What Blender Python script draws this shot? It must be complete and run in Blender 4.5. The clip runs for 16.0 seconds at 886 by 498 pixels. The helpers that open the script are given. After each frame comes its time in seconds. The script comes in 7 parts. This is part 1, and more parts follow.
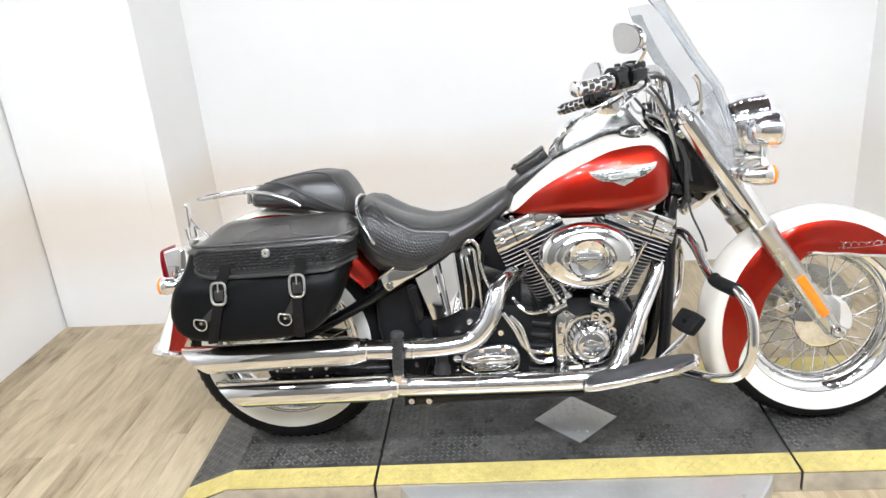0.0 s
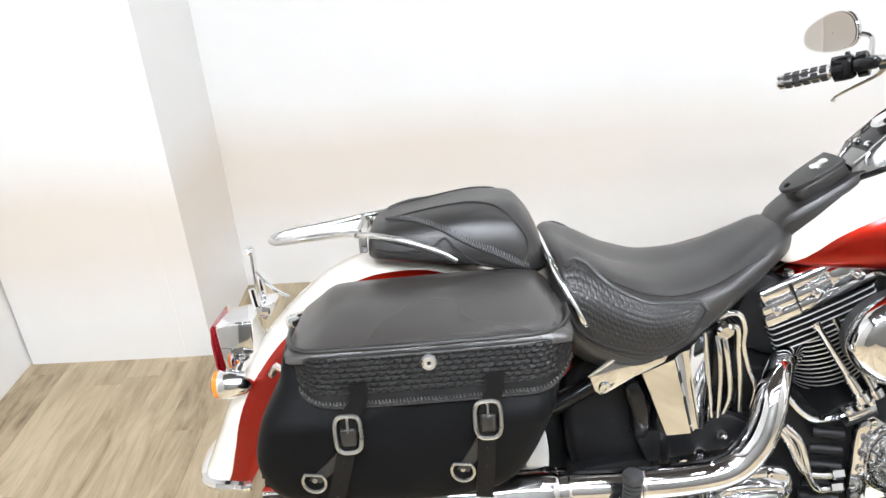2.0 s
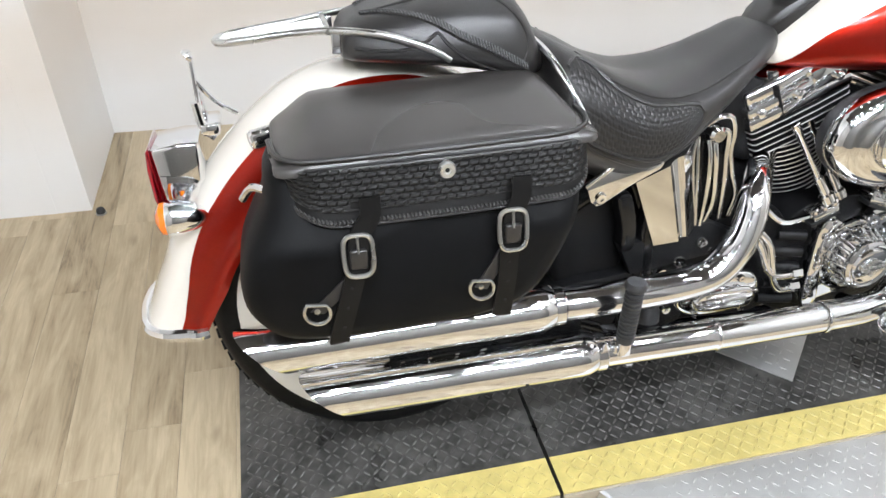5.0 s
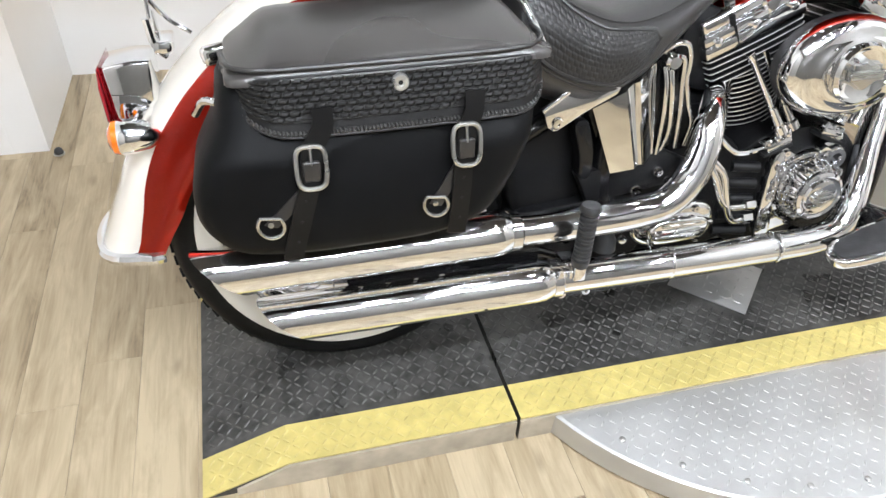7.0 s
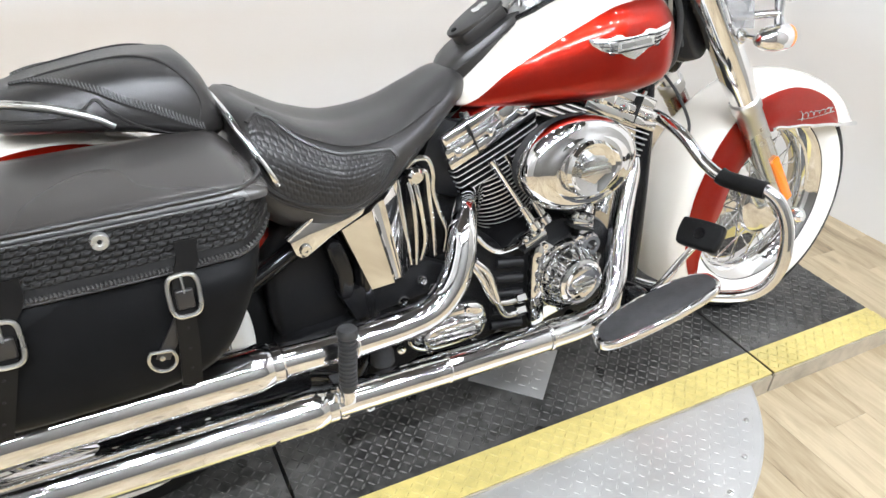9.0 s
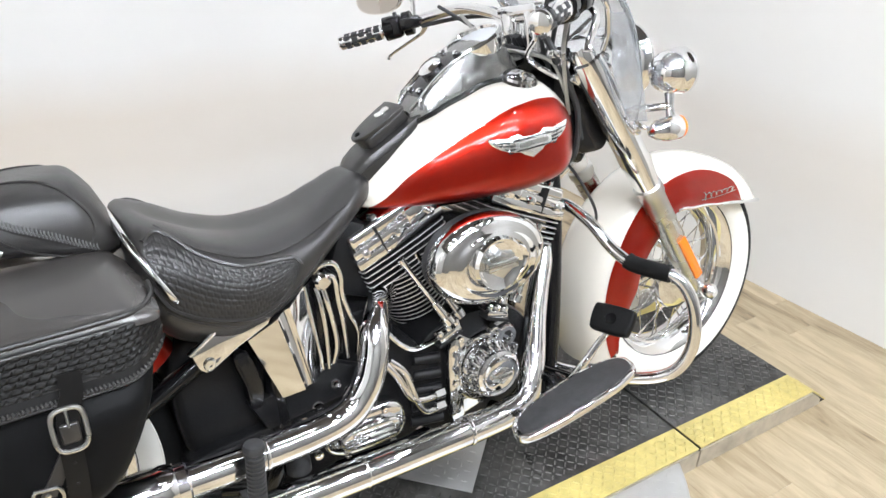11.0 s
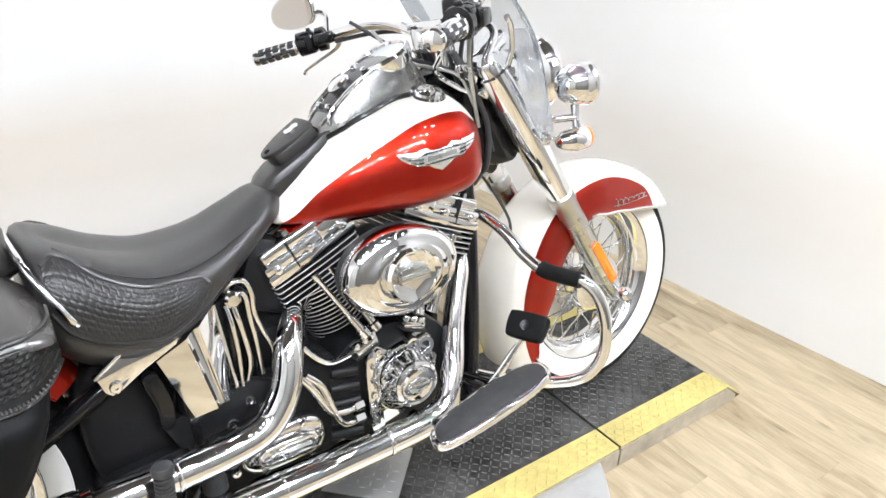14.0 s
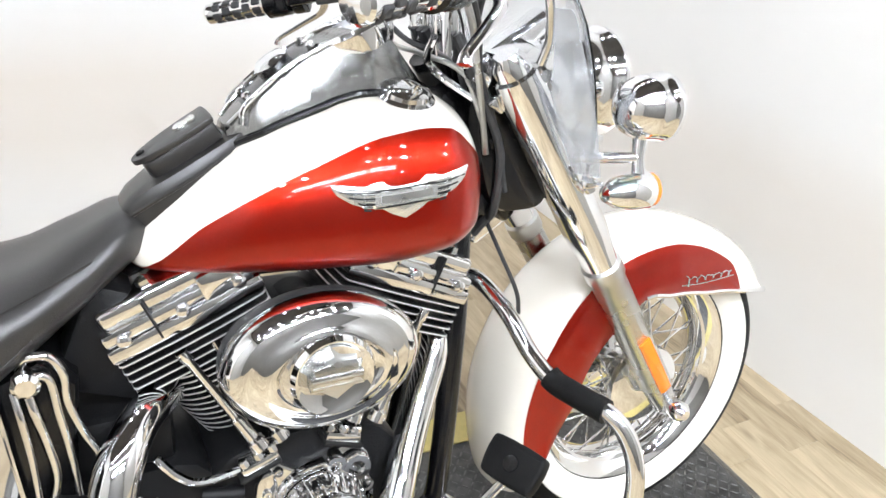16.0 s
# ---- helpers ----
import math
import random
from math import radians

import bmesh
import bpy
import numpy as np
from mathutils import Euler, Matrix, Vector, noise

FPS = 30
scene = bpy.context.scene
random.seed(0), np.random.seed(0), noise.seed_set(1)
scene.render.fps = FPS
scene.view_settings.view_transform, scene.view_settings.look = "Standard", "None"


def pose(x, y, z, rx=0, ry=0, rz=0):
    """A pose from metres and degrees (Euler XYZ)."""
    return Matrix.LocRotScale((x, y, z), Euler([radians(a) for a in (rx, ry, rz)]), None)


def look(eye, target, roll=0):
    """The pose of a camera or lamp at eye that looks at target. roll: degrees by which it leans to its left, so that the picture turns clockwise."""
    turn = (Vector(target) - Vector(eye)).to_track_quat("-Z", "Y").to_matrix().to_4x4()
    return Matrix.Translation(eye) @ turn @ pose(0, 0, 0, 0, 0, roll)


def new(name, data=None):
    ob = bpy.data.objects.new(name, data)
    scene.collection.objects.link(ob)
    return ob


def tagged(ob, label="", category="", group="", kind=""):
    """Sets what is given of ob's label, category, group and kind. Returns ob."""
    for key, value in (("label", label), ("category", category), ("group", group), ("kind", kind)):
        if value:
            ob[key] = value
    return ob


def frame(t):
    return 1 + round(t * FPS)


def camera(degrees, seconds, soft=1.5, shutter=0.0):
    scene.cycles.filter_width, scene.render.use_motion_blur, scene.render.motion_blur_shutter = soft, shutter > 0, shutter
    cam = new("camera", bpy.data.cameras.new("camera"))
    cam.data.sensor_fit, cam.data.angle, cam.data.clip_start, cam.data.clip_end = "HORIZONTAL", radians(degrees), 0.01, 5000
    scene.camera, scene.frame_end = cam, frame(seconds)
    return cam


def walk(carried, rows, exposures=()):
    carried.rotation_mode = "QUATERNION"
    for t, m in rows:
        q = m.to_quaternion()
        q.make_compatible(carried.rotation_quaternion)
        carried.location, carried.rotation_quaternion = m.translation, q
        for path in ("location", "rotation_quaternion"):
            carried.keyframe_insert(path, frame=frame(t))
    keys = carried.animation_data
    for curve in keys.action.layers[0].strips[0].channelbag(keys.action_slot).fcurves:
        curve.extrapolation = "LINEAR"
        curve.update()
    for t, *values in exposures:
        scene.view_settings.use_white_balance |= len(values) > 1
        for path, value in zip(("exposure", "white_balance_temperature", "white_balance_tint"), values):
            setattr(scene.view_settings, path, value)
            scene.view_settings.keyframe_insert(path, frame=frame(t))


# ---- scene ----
cam = camera(62.8, 16.0)
PATH = [
    (0, (0.715, -2.016, 1.372), (0.551, -0.151, 0.671), -5.0),
    (0.5, (0.578, -1.791, 1.381), (0.491, 0.057, 0.621), -4.1),
    (1, (0.35, -1.611, 1.389), (0.408, 0.215, 0.576), -5.6),
    (1.5, (0.222, -1.333, 1.386), (0.192, 0.507, 0.603), -7.0),
    (2, (0.122, -1.144, 1.371), (0.098, 0.645, 0.477), -4.1),
    (2.5, (-0.003, -1.055, 1.357), (0.232, 0.712, 0.451), -3.5),
    (3, (-0.125, -1.029, 1.338), (0.31, 0.696, 0.425), -1.3),
    (3.5, (-0.142, -1.027, 1.313), (0.283, 0.658, 0.324), -2.1),
    (4, (-0.125, -1.032, 1.276), (0.287, 0.589, 0.178), -0.5),
    (4.5, (-0.128, -1.038, 1.245), (0.255, 0.54, 0.078), 1.4),
    (5, (-0.134, -1.037, 1.225), (0.252, 0.504, 0.009), 1.5),
    (7.5, (-0.106, -1.101, 1.17), (0.394, 0.352, -0.11), 4.7),
    (8, (-0.079, -1.101, 1.189), (0.627, 0.307, -0.044), 7.1),
    (8.5, (0.003, -1.116, 1.213), (0.793, 0.298, 0.04), 5.8),
    (9, (0.094, -1.107, 1.237), (0.893, 0.362, 0.14), 3.1),
    (9.5, (0.146, -1.11, 1.248), (0.966, 0.355, 0.161), 2.0),
    (10, (0.158, -1.12, 1.258), (1.025, 0.357, 0.225), 1.9),
    (12.5, (0.224, -1.13, 1.349), (1.245, 0.347, 0.469), 2.4),
    (13, (0.231, -1.138, 1.344), (1.278, 0.323, 0.469), 2.4),
    (13.5, (0.231, -1.155, 1.326), (1.287, 0.281, 0.417), 2.5),
    (14, (0.232, -1.178, 1.322), (1.3, 0.246, 0.41), 2.6),
    (14.5, (0.267, -1.171, 1.304), (1.326, 0.254, 0.383), 0.6),
    (15, (0.404, -1.129, 1.296), (1.352, 0.373, 0.376), 1.2),
    (15.5, (0.527, -1.034, 1.274), (1.403, 0.518, 0.366), 1.3),
    (16, (0.682, -0.809, 1.213), (1.567, 0.703, 0.249), 8.0),
]
walk(cam, [(t, look(eye, target, roll)) for t, eye, target, roll in PATH],
     exposures=[(0, 0.0), (1.0, 0.02), (2.0, 0.08), (2.5, 0.08), (3.0, 0.08), (3.5, -0.02), (4.0, -0.12), (5.0, -0.15), (6.5, -0.12), (8.0, 0.0), (9.0, -0.03), (10.0, -0.10), (11.5, -0.06), (12.5, 0.05), (16.0, 0.1)])

# ---- world and light ----
world = bpy.data.worlds.new("world")
scene.world = world
world.use_nodes = True
world.node_tree.nodes["Background"].inputs[0].default_value = (0.9, 0.95, 1.0, 1)
world.node_tree.nodes["Background"].inputs[1].default_value = 0.3
scene.view_settings.exposure = 0.0


# ---- materials ----
def material(name, colour, rough=0.5, metal=0.0, coat=0.0, grain=0.0, scale=40.0, bump=0.0, bump_scale=200.0, wear=0.0, transmission=0.0, emit=0.0, ior=1.45, spec=0.5):
    """A principled surface with a two-scale colour variation, roughness wear and fine relief."""
    m = bpy.data.materials.new(name)
    m.use_nodes = True
    nt = m.node_tree
    b = nt.nodes["Principled BSDF"]
    b.inputs["Base Color"].default_value = (*colour, 1)
    b.inputs["Roughness"].default_value = rough
    b.inputs["Metallic"].default_value = metal
    b.inputs["Coat Weight"].default_value = coat
    b.inputs["Coat Roughness"].default_value = 0.04
    b.inputs["Transmission Weight"].default_value = transmission
    b.inputs["IOR"].default_value = ior
    b.inputs["Specular IOR Level"].default_value = spec
    if emit:
        b.inputs["Emission Color"].default_value = (*colour, 1)
        b.inputs["Emission Strength"].default_value = emit
    tc = nt.nodes.new("ShaderNodeTexCoord")
    if grain:
        n1 = nt.nodes.new("ShaderNodeTexNoise")
        n1.inputs["Scale"].default_value = scale
        n1.inputs["Detail"].default_value = 6
        n2 = nt.nodes.new("ShaderNodeTexNoise")
        n2.inputs["Scale"].default_value = scale * 0.12
        add = nt.nodes.new("ShaderNodeMath")
        add.operation = "ADD"
        ramp = nt.nodes.new("ShaderNodeValToRGB")
        lo = [c * (1 - grain) for c in colour]
        hi = [min(1, c * (1 + grain)) for c in colour]
        ramp.color_ramp.elements[0].position, ramp.color_ramp.elements[0].color = 0.35, (*lo, 1)
        ramp.color_ramp.elements[1].position, ramp.color_ramp.elements[1].color = 0.65, (*hi, 1)
        half = nt.nodes.new("ShaderNodeMath")
        half.operation, half.inputs[1].default_value = "MULTIPLY", 0.5
        nt.links.new(tc.outputs["Object"], n1.inputs["Vector"])
        nt.links.new(tc.outputs["Object"], n2.inputs["Vector"])
        nt.links.new(n1.outputs["Fac"], add.inputs[0])
        nt.links.new(n2.outputs["Fac"], add.inputs[1])
        nt.links.new(add.outputs[0], half.inputs[0])
        nt.links.new(half.outputs[0], ramp.inputs["Fac"])
        nt.links.new(ramp.outputs["Color"], b.inputs["Base Color"])
    if wear:
        n3 = nt.nodes.new("ShaderNodeTexNoise")
        n3.inputs["Scale"].default_value = scale * 0.3
        mr = nt.nodes.new("ShaderNodeMapRange")
        mr.inputs["From Min"].default_value, mr.inputs["From Max"].default_value = 0.3, 0.7
        mr.inputs["To Min"].default_value, mr.inputs["To Max"].default_value = max(0.01, rough - wear), min(1, rough + wear)
        nt.links.new(tc.outputs["Object"], n3.inputs["Vector"])
        nt.links.new(n3.outputs["Fac"], mr.inputs["Value"])
        nt.links.new(mr.outputs[0], b.inputs["Roughness"])
    if bump:
        n4 = nt.nodes.new("ShaderNodeTexNoise")
        n4.inputs["Scale"].default_value = bump_scale
        n4.inputs["Detail"].default_value = 4
        bp = nt.nodes.new("ShaderNodeBump")
        bp.inputs["Strength"].default_value = bump
        bp.inputs["Distance"].default_value = 0.002
        nt.links.new(tc.outputs["Object"], n4.inputs["Vector"])
        nt.links.new(n4.outputs["Fac"], bp.inputs["Height"])
        nt.links.new(bp.outputs[0], b.inputs["Normal"])
    return m


def wood_material():
    """Pale vinyl planks with a long grain; each plank has its own tone."""
    m = bpy.data.materials.new("pale_plank")
    m.use_nodes = True
    nt = m.node_tree
    b = nt.nodes["Principled BSDF"]
    tc = nt.nodes.new("ShaderNodeTexCoord")
    oi = nt.nodes.new("ShaderNodeObjectInfo")
    off = nt.nodes.new("ShaderNodeVectorMath")
    off.operation = "MULTIPLY_ADD"
    off.inputs[1].default_value = (1, 1, 1)
    rnd = nt.nodes.new("ShaderNodeMath")
    rnd.operation, rnd.inputs[1].default_value = "MULTIPLY", 37.0
    nt.links.new(oi.outputs["Random"], rnd.inputs[0])
    nt.links.new(tc.outputs["Object"], off.inputs[0])
    nt.links.new(rnd.outputs[0], off.inputs[2])
    mp = nt.nodes.new("ShaderNodeMapping")
    mp.inputs["Scale"].default_value = (20.0, 3.4, 1.0)
    nt.links.new(off.outputs[0], mp.inputs["Vector"])
    n = nt.nodes.new("ShaderNodeTexNoise")
    n.inputs["Scale"].default_value, n.inputs["Detail"].default_value, n.inputs["Roughness"].default_value = 1.0, 8, 0.62
    n.inputs["Distortion"].default_value = 0.8
    nt.links.new(mp.outputs[0], n.inputs["Vector"])
    fine = nt.nodes.new("ShaderNodeTexNoise")
    mp2 = nt.nodes.new("ShaderNodeMapping")
    mp2.inputs["Scale"].default_value = (190.0, 9.0, 1.0)
    fine.inputs["Scale"].default_value, fine.inputs["Detail"].default_value = 1.0, 5
    nt.links.new(off.outputs[0], mp2.inputs["Vector"])
    nt.links.new(mp2.outputs[0], fine.inputs["Vector"])
    mixf = nt.nodes.new("ShaderNodeMath")
    mixf.operation, mixf.inputs[1].default_value = "MULTIPLY_ADD", 0.3
    nt.links.new(fine.outputs["Fac"], mixf.inputs[0])
    nt.links.new(n.outputs["Fac"], mixf.inputs[2])
    tone = nt.nodes.new("ShaderNodeMath")
    tone.operation, tone.inputs[1].default_value = "MULTIPLY_ADD", 0.26
    nt.links.new(oi.outputs["Random"], tone.inputs[0])
    nt.links.new(mixf.outputs[0], tone.inputs[2])
    ramp = nt.nodes.new("ShaderNodeValToRGB")
    e = ramp.color_ramp.elements
    e[0].position, e[0].color = 0.44, (0.105, 0.070, 0.035, 1)
    e[1].position, e[1].color = 0.98, (0.52, 0.424, 0.282, 1)
    mid = e.new(0.66)
    mid.color = (0.345, 0.268, 0.166, 1)
    nt.links.new(tone.outputs[0], ramp.inputs["Fac"])
    nt.links.new(ramp.outputs["Color"], b.inputs["Base Color"])
    # knots
    vo = nt.nodes.new("ShaderNodeTexNoise")
    vo.inputs["Scale"].default_value = 9.0
    nt.links.new(off.outputs[0], vo.inputs["Vector"])
    vmap = nt.nodes.new("ShaderNodeMapping")
    vmap.inputs["Scale"].default_value = (9.0, 3.6, 1.0)
    kn = nt.nodes.new("ShaderNodeTexVoronoi")
    kn.inputs["Scale"].default_value = 1.0
    nt.links.new(off.outputs[0], vmap.inputs["Vector"])
    nt.links.new(vmap.outputs[0], kn.inputs["Vector"])
    kr = nt.nodes.new("ShaderNodeMapRange")
    kr.inputs["From Min"].default_value, kr.inputs["From Max"].default_value = 0.03, 0.13
    kr.inputs["To Min"].default_value, kr.inputs["To Max"].default_value = 0.75, 0.0
    nt.links.new(kn.outputs["Distance"], kr.inputs["Value"])
    kmul = nt.nodes.new("ShaderNodeMath")
    kmul.operation = "MULTIPLY"
    nt.links.new(kr.outputs[0], kmul.inputs[0])
    nt.links.new(vo.outputs["Fac"], kmul.inputs[1])
    kmix = nt.nodes.new("ShaderNodeMixRGB")
    kmix.inputs["Color2"].default_value = (0.085, 0.055, 0.03, 1)
    nt.links.new(kmul.outputs[0], kmix.inputs["Fac"])
    nt.links.new(ramp.outputs["Color"], kmix.inputs["Color1"])
    nt.links.new(kmix.outputs[0], b.inputs["Base Color"])
    b.inputs["Roughness"].default_value = 0.38
    bp = nt.nodes.new("ShaderNodeBump")
    bp.inputs["Strength"].default_value, bp.inputs["Distance"].default_value = 0.25, 0.001
    nt.links.new(fine.outputs["Fac"], bp.inputs["Height"])
    nt.links.new(bp.outputs[0], b.inputs["Normal"])
    return m


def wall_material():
    """White satin paint; warm uneven light painted in as a tan knee-height band."""
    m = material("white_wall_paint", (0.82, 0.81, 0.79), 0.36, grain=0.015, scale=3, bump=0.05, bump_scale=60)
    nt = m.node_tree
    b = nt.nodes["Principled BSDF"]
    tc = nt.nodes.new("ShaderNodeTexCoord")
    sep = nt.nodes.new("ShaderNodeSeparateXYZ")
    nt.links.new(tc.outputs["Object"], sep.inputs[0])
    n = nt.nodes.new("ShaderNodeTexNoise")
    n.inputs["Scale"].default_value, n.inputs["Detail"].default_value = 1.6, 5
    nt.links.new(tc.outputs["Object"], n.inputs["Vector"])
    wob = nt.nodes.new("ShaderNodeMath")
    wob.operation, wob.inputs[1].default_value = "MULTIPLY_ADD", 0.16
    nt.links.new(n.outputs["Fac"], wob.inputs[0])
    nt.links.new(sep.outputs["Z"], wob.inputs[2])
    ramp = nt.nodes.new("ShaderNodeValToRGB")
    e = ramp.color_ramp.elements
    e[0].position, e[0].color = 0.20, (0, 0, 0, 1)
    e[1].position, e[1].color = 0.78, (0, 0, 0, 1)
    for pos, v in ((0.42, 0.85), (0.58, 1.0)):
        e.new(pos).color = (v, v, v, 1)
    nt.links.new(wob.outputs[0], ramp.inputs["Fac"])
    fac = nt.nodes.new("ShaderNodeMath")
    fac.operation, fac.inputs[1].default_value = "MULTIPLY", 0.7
    # the painted band thins out towards the far end of the room
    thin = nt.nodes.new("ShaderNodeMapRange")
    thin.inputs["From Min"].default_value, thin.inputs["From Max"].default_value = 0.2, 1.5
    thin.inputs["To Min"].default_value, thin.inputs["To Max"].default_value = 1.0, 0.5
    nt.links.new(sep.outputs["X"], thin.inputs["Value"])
    faded = nt.nodes.new("ShaderNodeMath")
    faded.operation = "MULTIPLY"
    nt.links.new(ramp.outputs["Color"], faded.inputs[0])
    nt.links.new(thin.outputs[0], faded.inputs[1])
    nt.links.new(faded.outputs[0], fac.inputs[0])
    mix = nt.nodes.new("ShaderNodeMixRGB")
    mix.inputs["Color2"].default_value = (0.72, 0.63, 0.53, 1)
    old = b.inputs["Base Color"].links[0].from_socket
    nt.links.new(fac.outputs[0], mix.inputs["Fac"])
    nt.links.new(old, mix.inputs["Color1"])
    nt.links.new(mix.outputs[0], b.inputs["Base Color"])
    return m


CHROME = material("chrome", (0.86, 0.86, 0.865), 0.055, 1.0, wear=0.03, scale=25)
SATIN = material("satin_metal", (0.62, 0.62, 0.6), 0.28, 1.0, wear=0.08, scale=30)
STEEL = material("worn_steel", (0.5, 0.5, 0.48), 0.35, 1.0, wear=0.12, scale=30, bump=0.1)
CREAM = material("cream_paint", (0.82, 0.77, 0.68), 0.25, coat=1.0, grain=0.02, scale=12)
RED = material("candy_red_paint", (0.385, 0.013, 0.004), 0.33, metal=0.88, coat=0.8, grain=0.06, scale=300, spec=0.25)
DEEP_RED = material("red_lens", (0.5, 0.01, 0.02), 0.1, transmission=0.5, coat=1.0)
AMBER = material("amber_lens", (0.95, 0.22, 0.01), 0.15, coat=1.0)
BLACK_PAINT = material("black_paint", (0.005, 0.005, 0.0055), 0.22, coat=0.2, wear=0.08, spec=0.4)
BLACK_CASE = material("black_crinkle", (0.008, 0.008, 0.0085), 0.38, bump=0.4, bump_scale=500, wear=0.1, spec=0.26)
LEATHER = material("black_leather", (0.021, 0.0195, 0.0185), 0.34, grain=0.25, scale=14, bump=0.22, bump_scale=520, wear=0.05, spec=0.85)
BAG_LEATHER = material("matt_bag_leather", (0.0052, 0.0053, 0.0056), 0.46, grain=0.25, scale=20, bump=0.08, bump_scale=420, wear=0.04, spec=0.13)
# paler than the bag: reflected sheen on the lid is put into this base colour
LID_LEATHER = material("smooth_sheen_leather", (0.050, 0.0455, 0.042), 0.28, grain=0.10, scale=9, bump=0.10, bump_scale=460, wear=0.03, spec=0.95)
RUBBER = material("black_rubber", (0.036, 0.036, 0.037), 0.5, grain=0.3, scale=50, bump=0.25, spec=0.5)
TYRE = material("tyre_rubber", (0.008, 0.008, 0.008), 0.55, grain=0.3, scale=40, bump=0.2, spec=0.18)
WHITEWALL = material("whitewall_rubber", (0.82, 0.8, 0.74), 0.5, grain=0.04, scale=15)
FIN_EDGE = material("machined_fin", (0.70, 0.70, 0.69), 0.40, 0.55, wear=0.08)
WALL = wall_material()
CEILING = material("ceiling_grey", (0.075, 0.068, 0.062), 0.8, grain=0.02, scale=4)
# tones of the unseen rear walls, set for bounce light and chrome reflections
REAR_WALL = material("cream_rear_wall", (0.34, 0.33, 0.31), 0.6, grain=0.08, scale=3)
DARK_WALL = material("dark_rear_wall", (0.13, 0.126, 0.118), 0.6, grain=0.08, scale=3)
TREAD_WORN = material("worn_tread", (0.080, 0.078, 0.074), 0.40, 0.1, grain=0.85, scale=22, wear=0.12)
PLATE_BLACK = material("black_tread_plate", (0.053, 0.0515, 0.048), 0.36, grain=0.8, scale=34, wear=0.15, bump=0.2)
PLATE_SILVER = material("silver_tread_plate", (0.56, 0.56, 0.55), 0.48, 0.75, grain=0.12, scale=10, wear=0.1)
YELLOW = material("yellow_safety_paint", (0.60, 0.495, 0.175), 0.4, grain=0.15, scale=40, wear=0.1, bump=0.2)
SCRATCHED = material("scratched_bare_edge", (0.42, 0.37, 0.29), 0.45, grain=0.25, scale=25)
GLASS = material("clear_screen", (0.80, 0.81, 0.82), 0.02, transmission=1.0, ior=1.10)
SMOKE = material("smoky_plastic", (0.62, 0.63, 0.64), 0.25, transmission=0.75, ior=1.2)
CONSOLE = material("console_plate", (0.27, 0.268, 0.26), 0.24, 1.0, wear=0.05)
LENS = material("lamp_glass", (0.95, 0.95, 0.95), 0.05, transmission=0.8, ior=1.3)
DARK = material("dark_gap", (0.006, 0.006, 0.006), 0.7)
BADGE = material("bright_badge_metal", (0.82, 0.82, 0.80), 0.26, 0.9, wear=0.08, scale=60)
MIRROR = material("mirror_glass", (0.75, 0.75, 0.75), 0.02, 1.0)
STITCH = material("grey_thread", (0.11, 0.11, 0.11), 0.6)
EMBOSSED = material("embossed_seat_leather", (0.017, 0.016, 0.0152), 0.37, grain=0.25, scale=16, bump=0.15, bump_scale=480, wear=0.05, spec=0.6)
STRAP = material("black_strap_leather", (0.0065, 0.0062, 0.006), 0.40, grain=0.25, scale=30, bump=0.12, bump_scale=420, wear=0.05, spec=0.25)
WOVEN = material("woven_black_leather", (0.0095, 0.0090, 0.0085), 0.40, grain=0.3, scale=30, bump=0.2, bump_scale=420, wear=0.06, spec=0.30)
LACE = material("laced_leather", (0.050, 0.048, 0.046), 0.4, grain=0.3, scale=60, spec=0.6)
PLANK = wood_material()
LED = material("led_light", (0.86, 0.915, 1.0), 0.5, emit=1.0)
DIM_LED = material("dim_led_light", (0.88, 0.92, 1.0), 0.5, emit=1.0)
LAMP = material("lamp_light", (0.86, 0.915, 1.0), 0.5, emit=1.0)
LED.node_tree.nodes["Principled BSDF"].inputs["Emission Strength"].default_value = 915.0
DIM_LED.node_tree.nodes["Principled BSDF"].inputs["Emission Strength"].default_value = 165.0
LAMP.node_tree.nodes["Principled BSDF"].inputs["Emission Strength"].default_value = 125.0


# ---- mesh helpers ----
def finish(name, bm, mat, sharp=38):
    bmesh.ops.recalc_face_normals(bm, faces=bm.faces)
    lim = radians(sharp)
    for f in bm.faces:
        f.smooth = True
    for e in bm.edges:
        e.smooth = not (len(e.link_faces) == 2 and e.calc_face_angle(0) > lim)
    me = bpy.data.meshes.new(name)
    bm.to_mesh(me)
    bm.free()
    me.materials.append(mat)
    return me


def part(name, bm, mat, parent=None, label="", sharp=38, at=None):
    """Links a bmesh as one mesh object, under a thing or a part."""
    ob = new(name, finish(name, bm, mat, sharp))
    if at is not None:
        ob.matrix_world = at
    if parent:
        ob.parent = parent
    if label:
        ob["label"] = label
    return ob


def thing(name, label, category, group="", kind=""):
    return tagged(new(name), label, category, group, kind)


def catmull(pts, per=6):
    pts = [Vector(p) for p in pts]
    if len(pts) < 3:
        return pts
    out = []
    ext = [pts[0] * 2 - pts[1]] + pts + [pts[-1] * 2 - pts[-2]]
    for i in range(1, len(ext) - 2):
        p0, p1, p2, p3 = ext[i - 1:i + 3]
        for k in range(per):
            t = k / per
            out.append(0.5 * ((2 * p1) + (p2 - p0) * t + (2 * p0 - 5 * p1 + 4 * p2 - p3) * t * t + (3 * p1 - p0 - 3 * p2 + p3) * t ** 3))
    out.append(pts[-1])
    return out


def interp(xs, ys, x):
    return float(np.interp(x, xs, ys))


